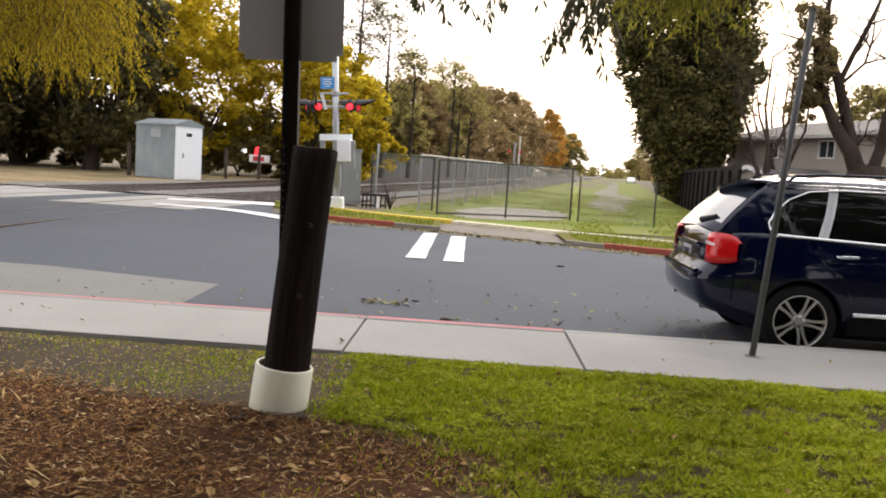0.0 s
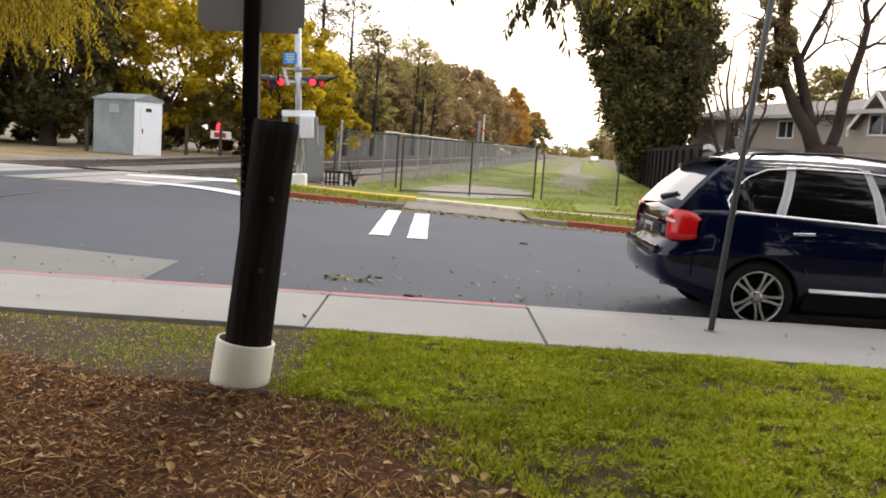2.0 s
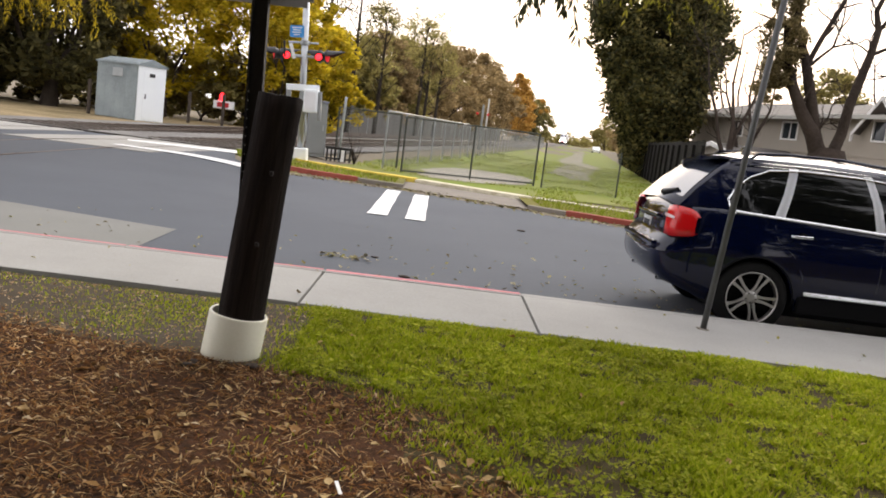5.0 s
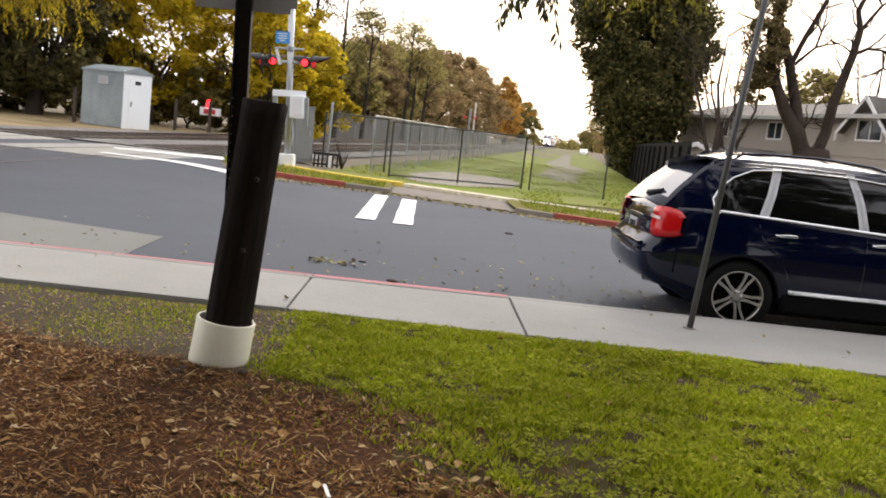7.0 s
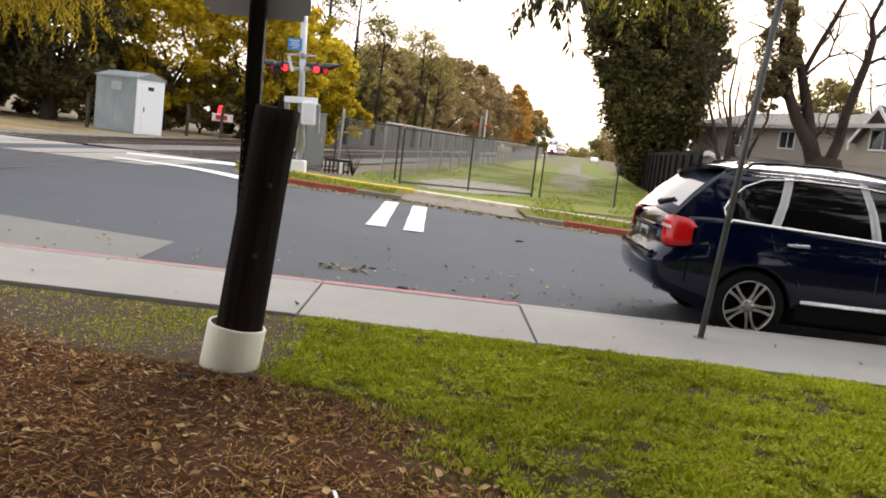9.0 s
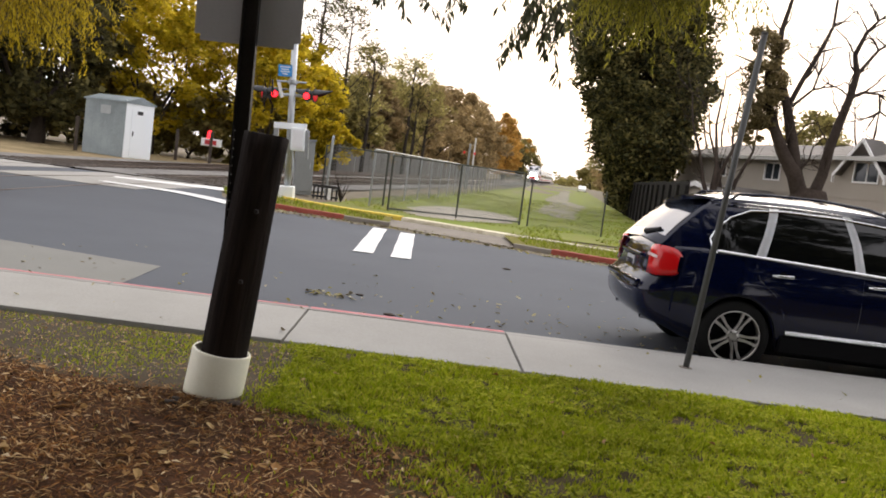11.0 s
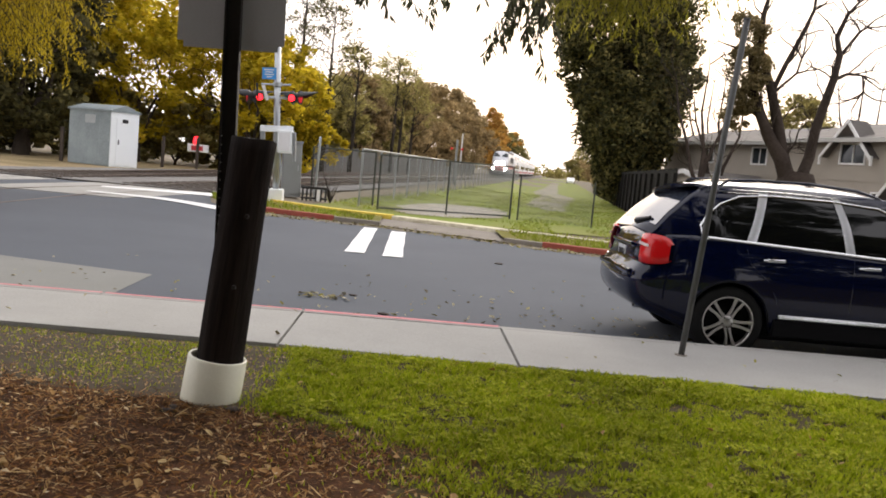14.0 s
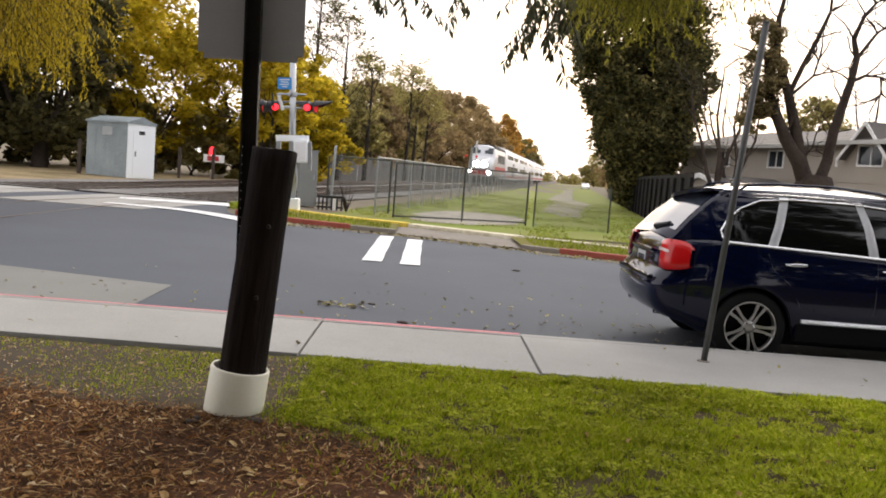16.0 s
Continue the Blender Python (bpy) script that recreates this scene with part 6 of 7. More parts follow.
def trees():
    willows()
    evergreen()
    # dark trees at the far corner
    for x, y, h, s, sd in ((-23.5, 44, 12, 4.6, 1), (-18.6, 41.5, 11, 3.6, 2), (-28.5, 40, 12, 4.6, 3), (-33, 47, 13, 5.0, 4), (-24.5, 38.5, 9, 4.0, 11), (-20.5, 46, 12, 4.4, 12), (-37, 41, 11, 4.8, 13), (-29.5, 50, 13, 5, 14)):
        broad_tree("large dark leafy tree beyond the tracks", x, y, 0.26, h, s, LEAF_OLIVE if sd == 12 else LEAF_DARK, sd, 95, 130, 0.18, 0.34, 0.10)
    # yellow autumn trees
    for x, y, h, s, sd in ((-15.0, 47, 9.8, 3.4, 5), (-11.5, 51, 11.0, 3.7, 6), (-9.0, 47.5, 8.2, 2.8, 7), (-14.0, 57, 13, 4.4, 8), (-8.4, 55, 8.0, 3.0, 9), (-19.5, 53, 13, 4.2, 10)):
        broad_tree("autumn tree with yellow green leaves beyond the tracks", x, y, 0.26, h, s, LEAF_YELLOW, sd, 72, 90, 0.16, 0.2, 0.16)
    broad_tree("low yellow shrub tree by the board fence", -6.9, 53.0, 0.26, 4.6, 2.0, LEAF_YELLOW, 60, 30, 120, 0.13, 0.12, 0.1)
    # olive and brown tree line along the railway
    line = [(62, -8.3, 6.2, 2.8, LEAF_DARK), (70, -8.7, 7.6, 3.5, LEAF_OLIVE), (79, -8.6, 8.2, 3.7, LEAF_OLIVE), (88, -9.2, 9.6, 4.2, LEAF_BROWN), (98, -9.0, 10.0, 4.4, LEAF_OLIVE), (110, -9.4, 10.8, 4.8, LEAF_BROWN),
            (124, -9.0, 12.0, 5.2, LEAF_BROWN), (140, -9.0, 13.6, 5.4, LEAF_BROWN), (158, -9.0, 14.6, 5.6, LEAF_BROWN), (178, -9.6, 15.0, 5.8, LEAF_BROWN), (205, -10, 14.5, 5.4, LEAF_BROWN), (238, -7.6, 18.0, 5.4, LEAF_ORANGE), (256, -8.6, 16.0, 5.2, LEAF_ORANGE), (280, -9, 15, 6.5, LEAF_DARK), (330, -8, 16, 7, LEAF_OLIVE)]
    for k, (y, off, h, s, mat) in enumerate(line):
        x, _ = rail_xy(off - 1.0, y)
        kind = {LEAF_DARK: "dark green", LEAF_OLIVE: "olive green", LEAF_BROWN: "brownish autumn", LEAF_ORANGE: "orange autumn"}[mat]
        broad_tree(kind + " tree along the railway", x, y, 0.2, h, s, mat, 70 + k, 70, 120, 0.18 + 0.0006 * y, 0.25, 0.12)
    # trees at the right of the strip, far off
    for k, (y, off, h, s, mat) in enumerate(((120, 20, 6.5, 3.6, LEAF_BROWN), (150, 21, 7.5, 4.2, LEAF_OLIVE), (190, 22, 8.5, 5, LEAF_BROWN), (250, 22, 10, 6, LEAF_BROWN), (340, 18, 12, 8, LEAF_OLIVE), (90, 17.8, 4.6, 2.6, LEAF_BROWN), (78, 17.2, 4.2, 2.2, LEAF_OLIVE), (102, 17.8, 4.8, 2.8, LEAF_BROWN), (114, 18.4, 5.2, 3.0, LEAF_OLIVE), (132, 18.6, 5.6, 3.4, LEAF_BROWN), (68, 17.4, 3.8, 2.0, LEAF_BROWN))):
        x, _ = rail_xy(off, y)
        broad_tree("brownish tree beside the grass strip", x, y, 0, h, s, mat, 100 + k, 50, 110, 0.2 + 0.0005 * y, 0.2, 0.1)
    # thin tall trees with sparse crowns behind the yellow ones
    for k, (x, y, h) in enumerate(((-8.8, 62, 14.5), (-7.2, 66, 12.5), (-5.6, 72, 9.6), (-2.9, 92, 12.4), (-2.2, 94, 11.2), (-1.0, 94, 9.4))):
        rng = random.Random(130 + k)
        t = thing("tree", pose(x, y, 0.2), "tall thin tree with sparse feathery branches", "tree", "trees")
        bm = bmesh.new()
        tips = []
        add_tube(bm, [(0, 0, -0.2), (0.1, 0, h * 0.5), (0.2, 0, h)], [0.2, 0.13, 0.02], 8, cap=False)
        for j in range(22):
            z = h * rng.uniform(0.3, 0.98)
            a = rng.uniform(0, math.tau)
            grow(bm, rng, (0.1, 0, z), (math.cos(a), math.sin(a), 0.7), (1.15 - z / h) * h * 0.28 + 0.5, 0.04, 1, tips, 0.5, 3, 0.2, 4)
        part("trunk", bm, BARK_DARK, t)
        under(leaf_cloud("crown", tips, [0.55] * len(tips), 34, 0.11, LEAF_DARK if k < 2 else LEAF_OLIVE, 140 + k), t)
    # the gnarled bare tree before the houses, and others behind
    gnarled = bare_tree("large gnarled leafless tree with a thick forked trunk and ivy", 10.1, 23.0, 0.0, [
        ([(-0.1, 0, 1.9), (-0.42, 0, 2.6), (-0.83, 0.1, 3.2), (-1.17, 0, 3.7), (-1.45, 0.1, 4.5), (-1.6, 0, 5.3)], 0.23, 0.07),
        ([(-0.15, 0.1, 2.1), (-0.38, 0.1, 2.7), (-0.59, 0.1, 3.5), (-0.9, 0.1, 4.4), (-1.3, 0.2, 5.45), (-1.36, 0.1, 6.3), (-1.2, 0.1, 7.2)], 0.19, 0.045),
        ([(-0.88, 0.1, 4.3), (-0.64, 0, 5.1), (-0.31, 0, 5.85), (-0.06, 0, 6.55), (-0.02, 0.1, 7.3)], 0.08, 0.03),
        ([(-0.85, 0.1, 4.3), (-0.36, -0.1, 4.86), (-0.28, -0.1, 5.25)], 0.045, 0.025),
        ([(0.1, 0, 1.9), (0.29, 0, 2.7), (0.39, 0, 3.44), (0.55, 0, 4.22), (0.68, 0, 4.77), (0.76, 0, 5.4), (0.62, 0, 5.9), (0.82, 0, 6.5), (1.08, 0, 6.85)], 0.17, 0.03),
        ([(0.76, 0, 5.4), (1.22, 0, 6.1), (1.43, 0.1, 6.25)], 0.05, 0.025),
        ([(0.7, 0, 4.8), (1.1, 0.1, 5.0), (1.45, 0, 4.98), (1.53, 0, 4.55)], 0.05, 0.025)], 150, 0.40, 4, BARK_GREY, 2.3, 1.2, 3, 0.78)
    rng = random.Random(153)
    cs, rs = [], []
    for k in range(105):
        f = rng.random()
        z = 3.3 + 2.95 * f
        mid = interp(z, [(3.4, -1.45), (4.2, -1.45), (5.2, -1.5), (6.2, -1.6)])
        cs.append((mid - 0.12 + rng.uniform(-0.55, 0.5) * (1 - 0.4 * f), rng.uniform(-0.35, 0.35), z))
        rs.append(rng.uniform(0.12, 0.26))
    under(leaf_cloud("ivy", cs, rs, 85, 0.05, LEAF_IVY, 154, 0, 0.4), gnarled, "dry brown green ivy on the limbs")
    for k, (x, y, h) in enumerate(((14.4, 44, 8.8), (16.0, 46, 8.2), (20, 60, 10), (28, 55, 11))):
        bare_tree("leafless tree behind the houses", x, y, 0, [([(0, 0, 1.5), (-0.5, 0.1, h * 0.3), (-0.9, 0, h * 0.45), (-1.5, 0, h * 0.62), (-1.7, 0.2, h * 0.78)], 0.13, 0.03), ([(0, 0, 1.5), (0.3, 0.2, h * 0.35), (0.9, 0, h * 0.55), (1.0, 0, h * 0.8)], 0.13, 0.03), ([(0, 0, 1.5), (0.0, -0.2, h * 0.4), (-0.3, 0, h * 0.62), (-0.1, 0.2, h * 0.9)], 0.13, 0.03)], 160 + k, 0.2, 4, BARK_GREY, 1.6, 1.0, 3, 1.3)
    broad_tree("dark round tree behind the townhouses", 27, 62, 0, 8.5, 4.0, LEAF_OLIVE, 171, 50, 110, 0.2, 0.25, 0.2)
    # low dark growth under the far trees
    for k in range(16):
        x = -44 + 2.35 * k
        broad_tree("dark shrubs under the trees beyond the tracks", x, 48 + 0.9 * (k % 4), 0.26, 3.6 + 0.5 * (k % 3), 2.1, LEAF_DARK if k < 10 else LEAF_OLIVE, 200 + k, 26, 110, 0.17, 0.08, 0.04)
    # the trees at the back, across the lawn behind the camera
    for k in range(13):
        broad_tree("tall dark tree at the back of the lawn", -30 + 5 * k + 1.2 * math.sin(k * 2.1), -11 - 2.0 * (k % 3), 0.13, 14.0 + 2.0 * (k % 4), 4.8, LEAF_DARK, 230 + k, 130, 90, 0.3, 0.4, 0.05)
    # distant woods that close the horizon
    rng = random.Random(180)
    cs, rs = [], []
    for k in range(420):
        x = -420 + 2 * k + rng.uniform(-2, 2)
        y = 420 + rng.uniform(-25, 25)
        h = rng.uniform(5, 11) if not 45 < x < 95 else rng.uniform(2.5, 4.5)
        for j in range(3):
            cs.append((x + rng.uniform(-2, 2), y, h * (0.3 + 0.3 * j)))
            rs.append(rng.uniform(2.0, 3.4))
    tagged(leaf_cloud("far_woods", cs, rs, 30, 0.9, LEAF_OLIVE, 181), "far hazy belt of trees on the horizon", "woods", kind="stuff")


# ---- houses ----
def townhouses():
    """A two-storey row; local x runs along the front from its near end, y goes into the building."""
    ang = math.degrees(math.atan2(0.975, -0.223))
    h = thing("townhouse_row", pose(23.6, 27.5, 0, 0, 0, ang) @ Matrix.Diagonal((1, -1, 1, 1)), "two-storey taupe stucco townhouse row with white trim", "house")
    Lh, Dh, eave, ridge = 31.5, 9.0, 4.62, 5.85
    holes = [(2.3, 3.45, 1.7, 0.9), (5.6, 3.45, 1.7, 0.9), (9.4, 3.50, 1.65, 0.88), (12.9, 3.48, 1.6, 0.88), (20.4, 3.3, 1.3, 0.85), (25.7, 3.3, 1.2, 0.85), (13.2, 1.0, 1.6, 1.0), (11.2, 0.9, 0.9, 1.2), (4.2, 0.9, 1.6, 1.1), (19.5, 1.0, 1.5, 1.0), (29, 1.0, 1.4, 1.0)]
    # front wall as upright strips around the openings
    xs = sorted({0, Lh} | {v for x, z, w, t in holes for v in (x, x + w)})
    for a, b in zip(xs, xs[1:]):
        spans = sorted((z, z + t) for x, z, w, t in holes if x <= a + 1e-6 and x + w >= b - 1e-6)
        z0 = 0
        for lo, hi in spans + [(eave, eave)]:
            part("front_wall", box(a, 0, z0, b, 0.22, lo), STUCCO, h)
            z0 = hi
    part("end_wall", box(0, 0.22, 0, 0.22, Dh, eave), STUCCO_PALE, h)
    part("end_wall", box(Lh - 0.22, 0.22, 0, Lh, Dh, eave), STUCCO, h)
    part("back_wall", box(0.22, Dh - 0.22, 0, Lh - 0.22, Dh, eave), STUCCO, h)
    part("storey_band", box(0, -0.03, 2.62, Lh, -0.002, 2.80), STUCCO, h)
    for x, z, w, t in holes:
        bm = bmesh.new()
        f = 0.085
        add_box(bm, x - f, -0.05, z - f, x + w + f, 0.06, z)
        add_box(bm, x - f, -0.05, z + t, x + w + f, 0.06, z + t + f)
        add_box(bm, x - f, -0.05, z, x, 0.06, z + t)
        add_box(bm, x + w, -0.05, z, x + w + f, 0.06, z + t)
        add_box(bm, x + w / 2 - 0.03, 0.0, z, x + w / 2 + 0.03, 0.06, z + t)
        wd = part("window", bm, TRIM, h, "white framed sliding window")
        for s in (0, 1):
            part("pane", box(x + s * w / 2 + 0.03 * s, 0.04, z, x + (s + 1) * w / 2 - 0.03 * (1 - s), 0.055, z + t), WINDOW_GLASS, wd)
        part("blind", box(x, 0.12, z, x + w * 0.5, 0.13, z + t), STUCCO_PALE, wd)
    bm = bmesh.new()
    for x0, x1, dz in ((-0.5, 10.1, 0.05), (10.12, 19.0, 0.0), (19.02, Lh + 0.6, -0.12)):
        prof = [(-0.6, eave - 0.02 + dz), (Dh / 2, ridge + dz), (Dh + 0.6, eave - 0.02 + dz), (Dh + 0.6, eave - 0.2 + dz), (Dh / 2, ridge - 0.2 + dz), (-0.6, eave - 0.2 + dz)]
        rings = [[bm.verts.new((x, y, z)) for y, z in prof] for x in (x0, x1)]
        for k in range(6):
            bm.faces.new((rings[0][k], rings[0][(k + 1) % 6], rings[1][(k + 1) % 6], rings[1][k]))
        bm.faces.new(rings[0][::-1])
        bm.faces.new(rings[1])
    r = part("roof", bm, ROOF, h, "grey brown shingle roof")
    for x0, x1, dz in ((-0.5, 10.1, 0.05), (10.12, 19.0, 0.0), (19.02, Lh + 0.6, -0.12)):
        part("fascia", box(x0, -0.64, eave - 0.2 + dz, x1, -0.605, eave + 0.0 + dz), TRIM if x0 < 10 else STUCCO_PALE, r, "pale eave board")
    for x in (8.6, 9.9, 24):
        part("vent_pipe", tube([(x, 3.2, ridge - 0.6), (x, 3.2, ridge + 0.35)], 0.05, 6), DARK_STEEL, r)
    gables = [(13.7, 5.55, 3.75, 1.75, 0.5), (9.2, 3.05, 1.75, 1.15, 1.5), (22.4, 2.6, 1.75, 0.7, 1.2), (2.0, 5.35, 3.85, 1.75, 0.5)]
    for x, zp, zb, hw, out in gables:
        g = part("gable_board", bmesh_gable(x, zp, zb, hw, out), TRIM, h, "white A-shaped gable boards")
        bm = bmesh.new()
        p = [(x - hw, zb), (x, zp), (x + hw, zb)]
        a = [bm.verts.new((u, -out + 0.02, z - 0.05)) for u, z in p]
        b = [bm.verts.new((u, 0.6 if zp > 4 else 0.0, z - 0.05)) for u, z in p]
        for i in (0, 1):
            bm.faces.new((a[i], a[i + 1], b[i + 1], b[i]))
        bmesh.ops.solidify(bm, geom=bm.faces[:], thickness=0.08)
        part("gable_roof", bm, ROOF, g)
        for u in (x - hw, x + hw):
            part("bracket", box(u - 0.05, -out, zb - 0.4, u + 0.05, -out + 0.1, zb + 0.05), TRIM, g)
        if zp < 4:
            for u in (x - hw + 0.15, x + hw - 0.15):
                part("porch_post", box(u - 0.06, -out, 0, u + 0.06, -out + 0.12, zb), STUCCO_PALE, g)
            part("entry_door", box(x - 0.45, -0.02, 0.05, x + 0.45, 0.0, 2.05), BARK_GREY, g, "brown entry door")
    # low garage with a white-edged gable
    ga = thing("garage", pose(16.4, 47.0, 0, 0, 0, ang) @ Matrix.Diagonal((1, -1, 1, 1)), "low taupe garage with a white edged gable roof", "garage")
    part("wall", box(-2.4, -2.0, 0, 2.4, 2.2, 1.95), STUCCO, ga)
    part("gable_wall", prism([(-2.4, 1.95), (2.4, 1.95), (0, 2.5)], 1.9, 2.0, pose(0, 0, 0, 90, 0, 0)), STUCCO, ga)
    part("gable_board", bmesh_gable(0, 2.62, 2.0, 2.75, 2.2), TRIM, ga, "white gable boards")
    bm = bmesh.new()
    p = [(-2.75, 1.98), (0, 2.6), (2.75, 1.98)]
    a = [bm.verts.new((u, -2.18, z)) for u, z in p]
    b = [bm.verts.new((u, 2.4, z)) for u, z in p]
    for i in (0, 1):
        bm.faces.new((a[i], a[i + 1], b[i + 1], b[i]))
    bmesh.ops.solidify(bm, geom=bm.faces[:], thickness=0.08)
    part("roof", bm, ROOF, ga)
    part("garage_door", box(-1.9, -2.03, 0.02, 1.9, -2.002, 1.8), STUCCO_PALE, ga)


def bmesh_gable(x, zp, zb, hw, out):
    bm = bmesh.new()
    for s in (-1, 1):
        lo = [(x, zp), (x + s * hw, zb), (x + s * hw, zb - 0.2), (x, zp - 0.24)]
        for a, b in (((-out - 0.04), (-out + 0.015)),):
            f = [bm.verts.new((u, a, z)) for u, z in lo]
            k = [bm.verts.new((u, b, z)) for u, z in lo]
            bm.faces.new(f if s < 0 else f[::-1])
            bm.faces.new(k[::-1] if s < 0 else k)
            for i in range(4):
                bm.faces.new((f[i], f[(i + 1) % 4], k[(i + 1) % 4], k[i]))
    return bm


# ---- train ----
def rounded_section(w, h, z0, r=0.35, tumble=0.12):
    """A car body's cross-section as (y, z), from the floor round the roof."""
    return [(-w, z0), (-w, z0 + (h - z0) * 0.62), (-w + tumble, h - r), (-w + tumble + r * 0.5, h - r * 0.3), (-w * 0.35, h), (w * 0.35, h), (w - tumble - r * 0.5, h - r * 0.3), (w - tumble, h - r), (w, z0 + (h - z0) * 0.62), (w, z0)]


def loft(sections):
    bm = bmesh.new()
    rings = [[bm.verts.new((x, y, z)) for y, z in s] for x, s in sections]
    n = len(rings[0])
    for a, b in zip(rings, rings[1:]):
        for k in range(n):
            bm.faces.new((a[k], a[(k + 1) % n], b[(k + 1) % n], b[k]))
    bm.faces.new(rings[0][::-1])
    bm.faces.new(rings[-1])
    return bm


def bogie(parent, x):
    b = part("bogie", box(x - 1.5, -1.1, 0.35, x + 1.5, 1.1, 0.75, 0.05), TRAIN_DARK, parent)
    for dx in (-1.15, 1.15):
        for y in (-0.75, 0.75):
            part("train_wheel", lathe([(0.0, -0.07), (0.48, -0.07), (0.48, 0.07), (0.0, 0.07)], 18, pose(x + dx, y, 0.48, 90, 0, 0)), STEEL_RUST, b)


def locomotive():
    t = thing("locomotive", Matrix(), "silver and red diesel passenger locomotive with bright headlights", "locomotive")
    full = rounded_section(1.5, 4.6, 1.1, 0.5, 0.15)
    part("body", loft([(-17, full), (-3.2, full), (-2.3, rounded_section(1.5, 4.45, 1.1, 0.5, 0.15)), (-1.5, rounded_section(1.48, 3.35, 1.1, 0.4, 0.12)), (-0.55, rounded_section(1.38, 3.0, 1.0, 0.4, 0.12)), (0.0, rounded_section(1.15, 2.75, 0.95, 0.35, 0.1))]), TRAIN_SILVER, t)
    part("roof_band", loft([(-17.02, rounded_section(1.36, 4.66, 4.25, 0.3, 0.02)), (-3.0, rounded_section(1.36, 4.66, 4.25, 0.3, 0.02))]), TRAIN_DARK, t)
    for y in (-0.72, 0.72):
        m = Matrix.Translation((-1.93, y, 3.86)) @ pose(0, 0, 0, 0, 52, 0)
        part("windscreen", box(-0.42, -0.5, -0.02, 0.42, 0.5, 0.05, 0.02, m), WINDOW_GLASS, t)
    part("stripe", loft([(-16.9, [(-1.515, 1.5), (-1.515, 2.15), (1.515, 2.15), (1.515, 1.5)]), (-2.0, [(-1.515, 1.5), (-1.515, 2.15), (1.515, 2.15), (1.515, 1.5)])]), TRAIN_RED, t, "red side stripe")
    part("nose_panel", box(-0.02, -1.0, 1.15, 0.06, 1.0, 1.75, 0.03), TRAIN_RED, t, "red nose panel")
    # lamps built oversize: the extra glowing width stands in for their glare
    for y in (-0.42, 0.42):
        l = part("headlight_casing", lathe([(0.0, -0.1), (0.40, -0.1), (0.42, 0.06), (0.36, 0.09)], 20, pose(-0.05, y, 2.32, 0, 90, 0)), TRAIN_DARK, t)
        part("headlight", lathe([(0.0, 0.12), (0.2, 0.11), (0.36, 0.08)], 20, pose(-0.02, y, 2.32, 0, 90, 0)), HEADLIGHT, l, "bright headlight")
    for y in (-1.05, 1.05):
        l = part("ditch_light_casing", lathe([(0.0, -0.1), (0.24, -0.1), (0.26, 0.05)], 16, pose(0.02, y, 1.45, 0, 90, 0)), TRAIN_DARK, t)
        part("ditch_light", lathe([(0.0, 0.08), (0.23, 0.06)], 16, pose(0.03, y, 1.45, 0, 90, 0)), HEADLIGHT, l, "bright ditch light")
    part("pilot", box(-0.6, -1.3, 0.2, 0.15, 1.3, 0.95, 0.08), TRAIN_DARK, t)
    part("coupler", box(0.1, -0.15, 0.75, 0.6, 0.15, 1.05, 0.04), TRAIN_DARK, t)
    for x in (-6.5, -9.0, -11.5, -14):
        part("roof_fan", lathe([(0.55, 0.0), (0.55, 0.16), (0.0, 0.2)], 18, Matrix.Translation((x, 0, 4.62))), TRAIN_DARK, t)
        for y in (-1.52, 1.52):
            part("grille", box(x - 0.9, y - 0.02, 2.6, x + 0.9, y + 0.02, 3.6, 0.01), TRAIN_DARK, t)
    part("tank", box(-10.5, -1.3, 0.35, -6, 1.3, 1.1, 0.1), TRAIN_DARK, t)
    bogie(t, -3.4)
    bogie(t, -13.6)
    return t


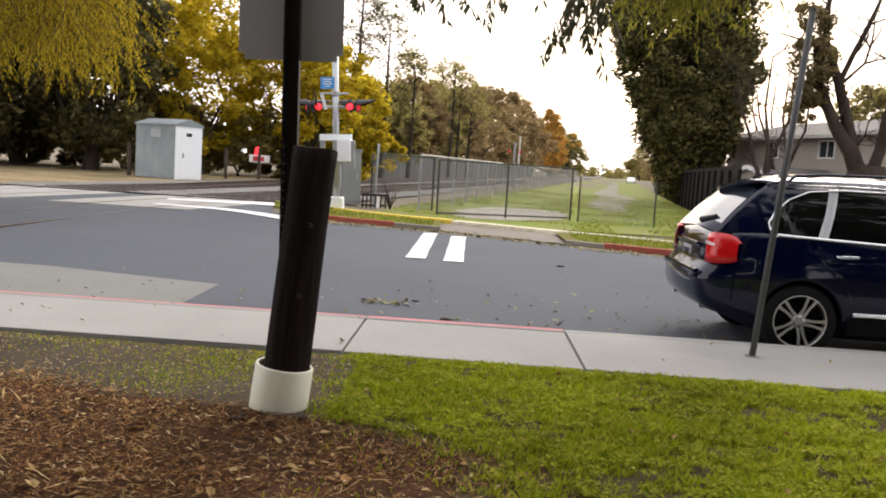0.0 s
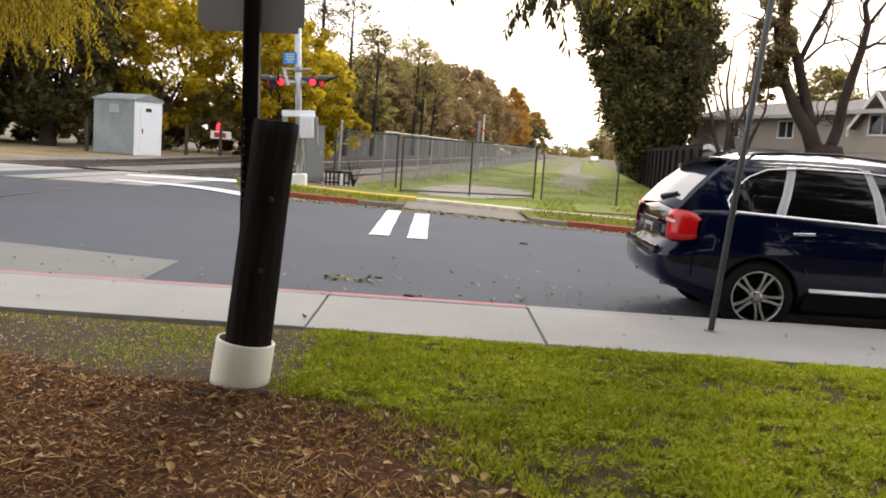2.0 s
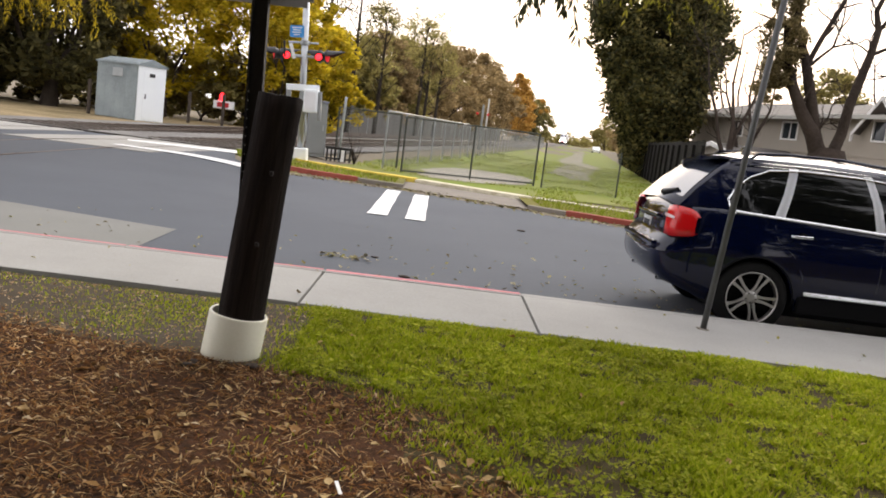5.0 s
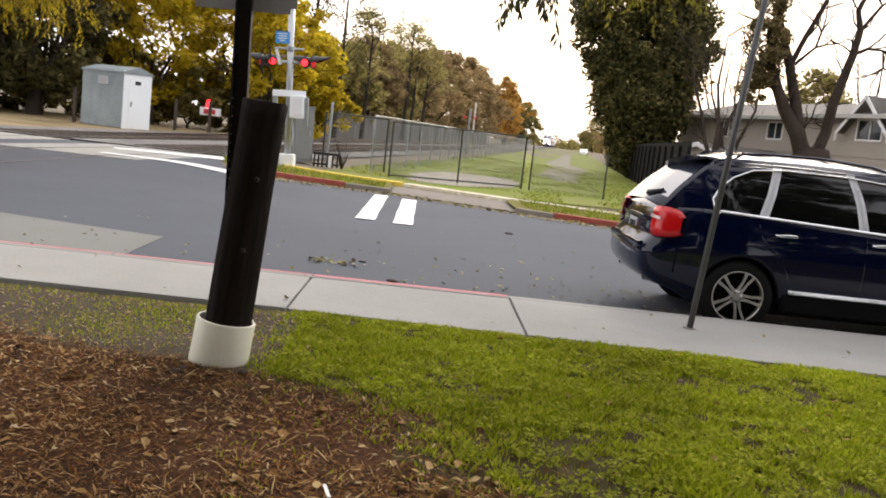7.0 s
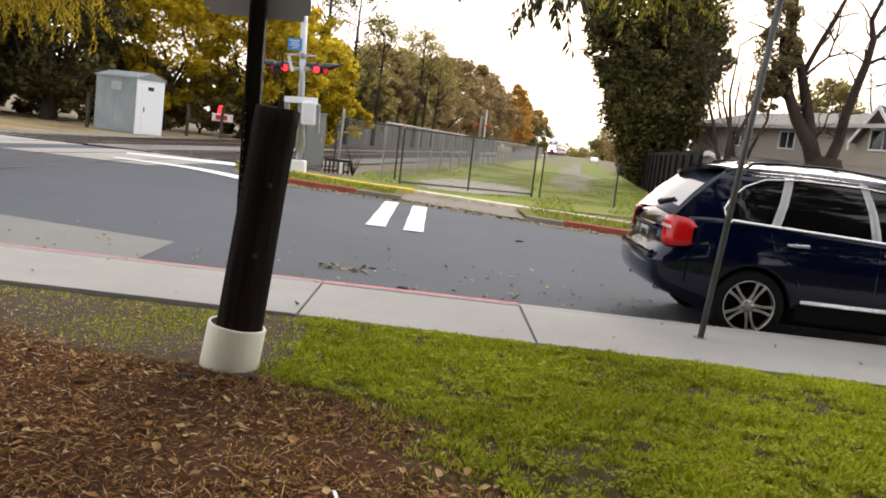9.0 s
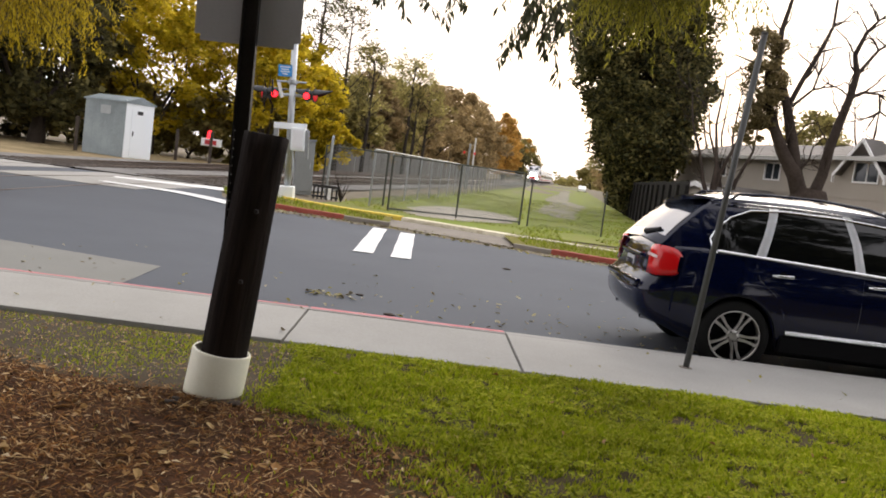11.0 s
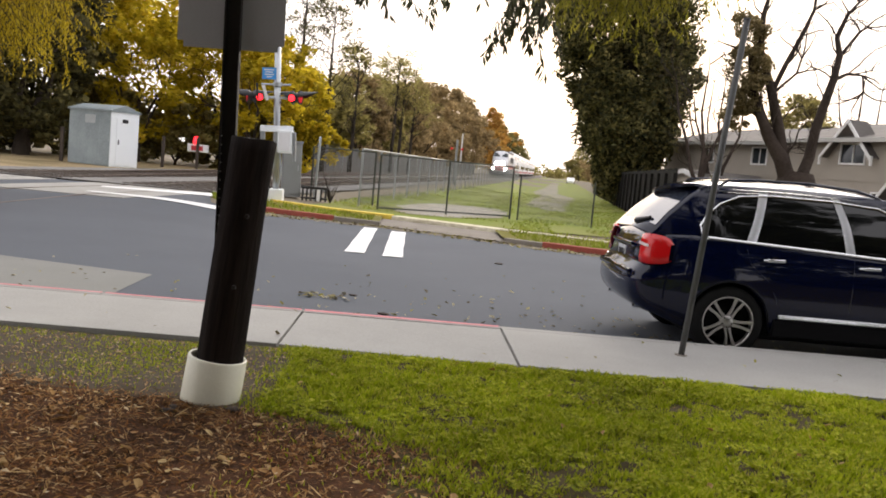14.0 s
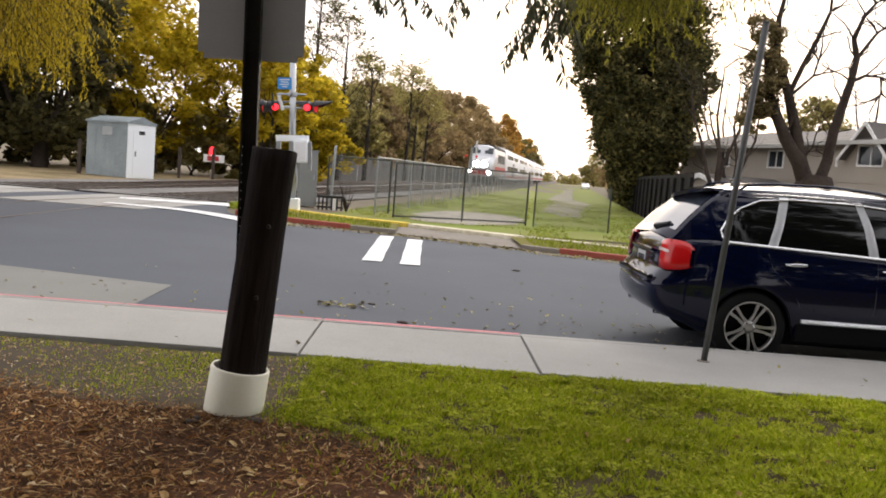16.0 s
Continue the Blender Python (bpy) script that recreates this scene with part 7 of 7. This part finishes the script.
def coach():
    t = thing("passenger_coach", Matrix(), "silver white bilevel passenger coach with dark windows", "train coach", "train coaches")
    s = rounded_section(1.5, 4.85, 0.7, 0.5, 0.18)
    part("body", loft([(-25.6, s), (0, s)]), TRAIN_WHITE, t)
    part("stripe", loft([(-25.55, [(-1.512, 0.9), (-1.512, 1.25), (1.512, 1.25), (1.512, 0.9)]), (-0.05, [(-1.512, 0.9), (-1.512, 1.25), (1.512, 1.25), (1.512, 0.9)])]), TRAIN_RED, t, "red side stripe")
    for y in (-1, 1):
        for k in range(10):
            x = -2.6 - 2.1 * k
            if k == 5:
                part("door", box(x - 1.5, y * 1.505 - 0.02, 0.9, x + 0.2, y * 1.505 + 0.02, 3.0, 0.01), TRAIN_DARK, t, "dark double door")
                continue
            part("window", box(x - 1.55, y * 1.505 - 0.02, 1.75, x, y * 1.505 + 0.02, 2.5, 0.01), WINDOW_GLASS, t)
            part("window", box(x - 1.55, y * 1.435 - 0.05, 3.45, x, y * 1.435 + 0.05, 4.0, 0.01), WINDOW_GLASS, t)
    part("front_panel", box(-0.02, -1.2, 0.9, 0.06, 1.2, 4.4, 0.05), TRAIN_SILVER, t)
    part("end_door", box(0.05, -0.45, 0.95, 0.09, 0.45, 2.9, 0.02), TRAIN_DARK, t)
    for x in (-5, -12.8, -20):
        part("roof_unit", box(x - 1.5, -0.6, 4.84, x + 1.5, 0.6, 5.02, 0.05), TRAIN_SILVER, t)
    bogie(t, -3.4)
    bogie(t, -22.2)
    return t


TRAIN_HEADING = math.degrees(math.atan2(-1, -SLOPE))
TRAIN = []


def train():
    TRAIN.append((locomotive(), 0.0))
    c = coach()
    TRAIN.append((c, 18.2))
    for k in range(1, 5):
        TRAIN.append((copy_thing(c, Matrix()), 18.2 + 26.6 * k))


def motions():
    """The train comes on at a steady speed along the near track."""
    for ob, back in TRAIN:
        rows = []
        for k in range(33):
            t = 0.5 * k
            y = 98.5 + 27.0 * (16 - t) + back / math.hypot(1, SLOPE)
            x, _ = rail_xy(0, y)
            rows.append((t, pose(x, y, 0.43, 0, 0, TRAIN_HEADING)))
        walk(ob, rows)


# ---- build ----
ground_sheet()
road()
markings()
lawn()
far_kerb()
field()
townhouses()
trees()
car()
train()
post_and_sign()
thin_pole()
signal_mast()
crossing_shed()
far_bits()
fences()
grass_blades()
litter()
pavement()
railway()
motions()
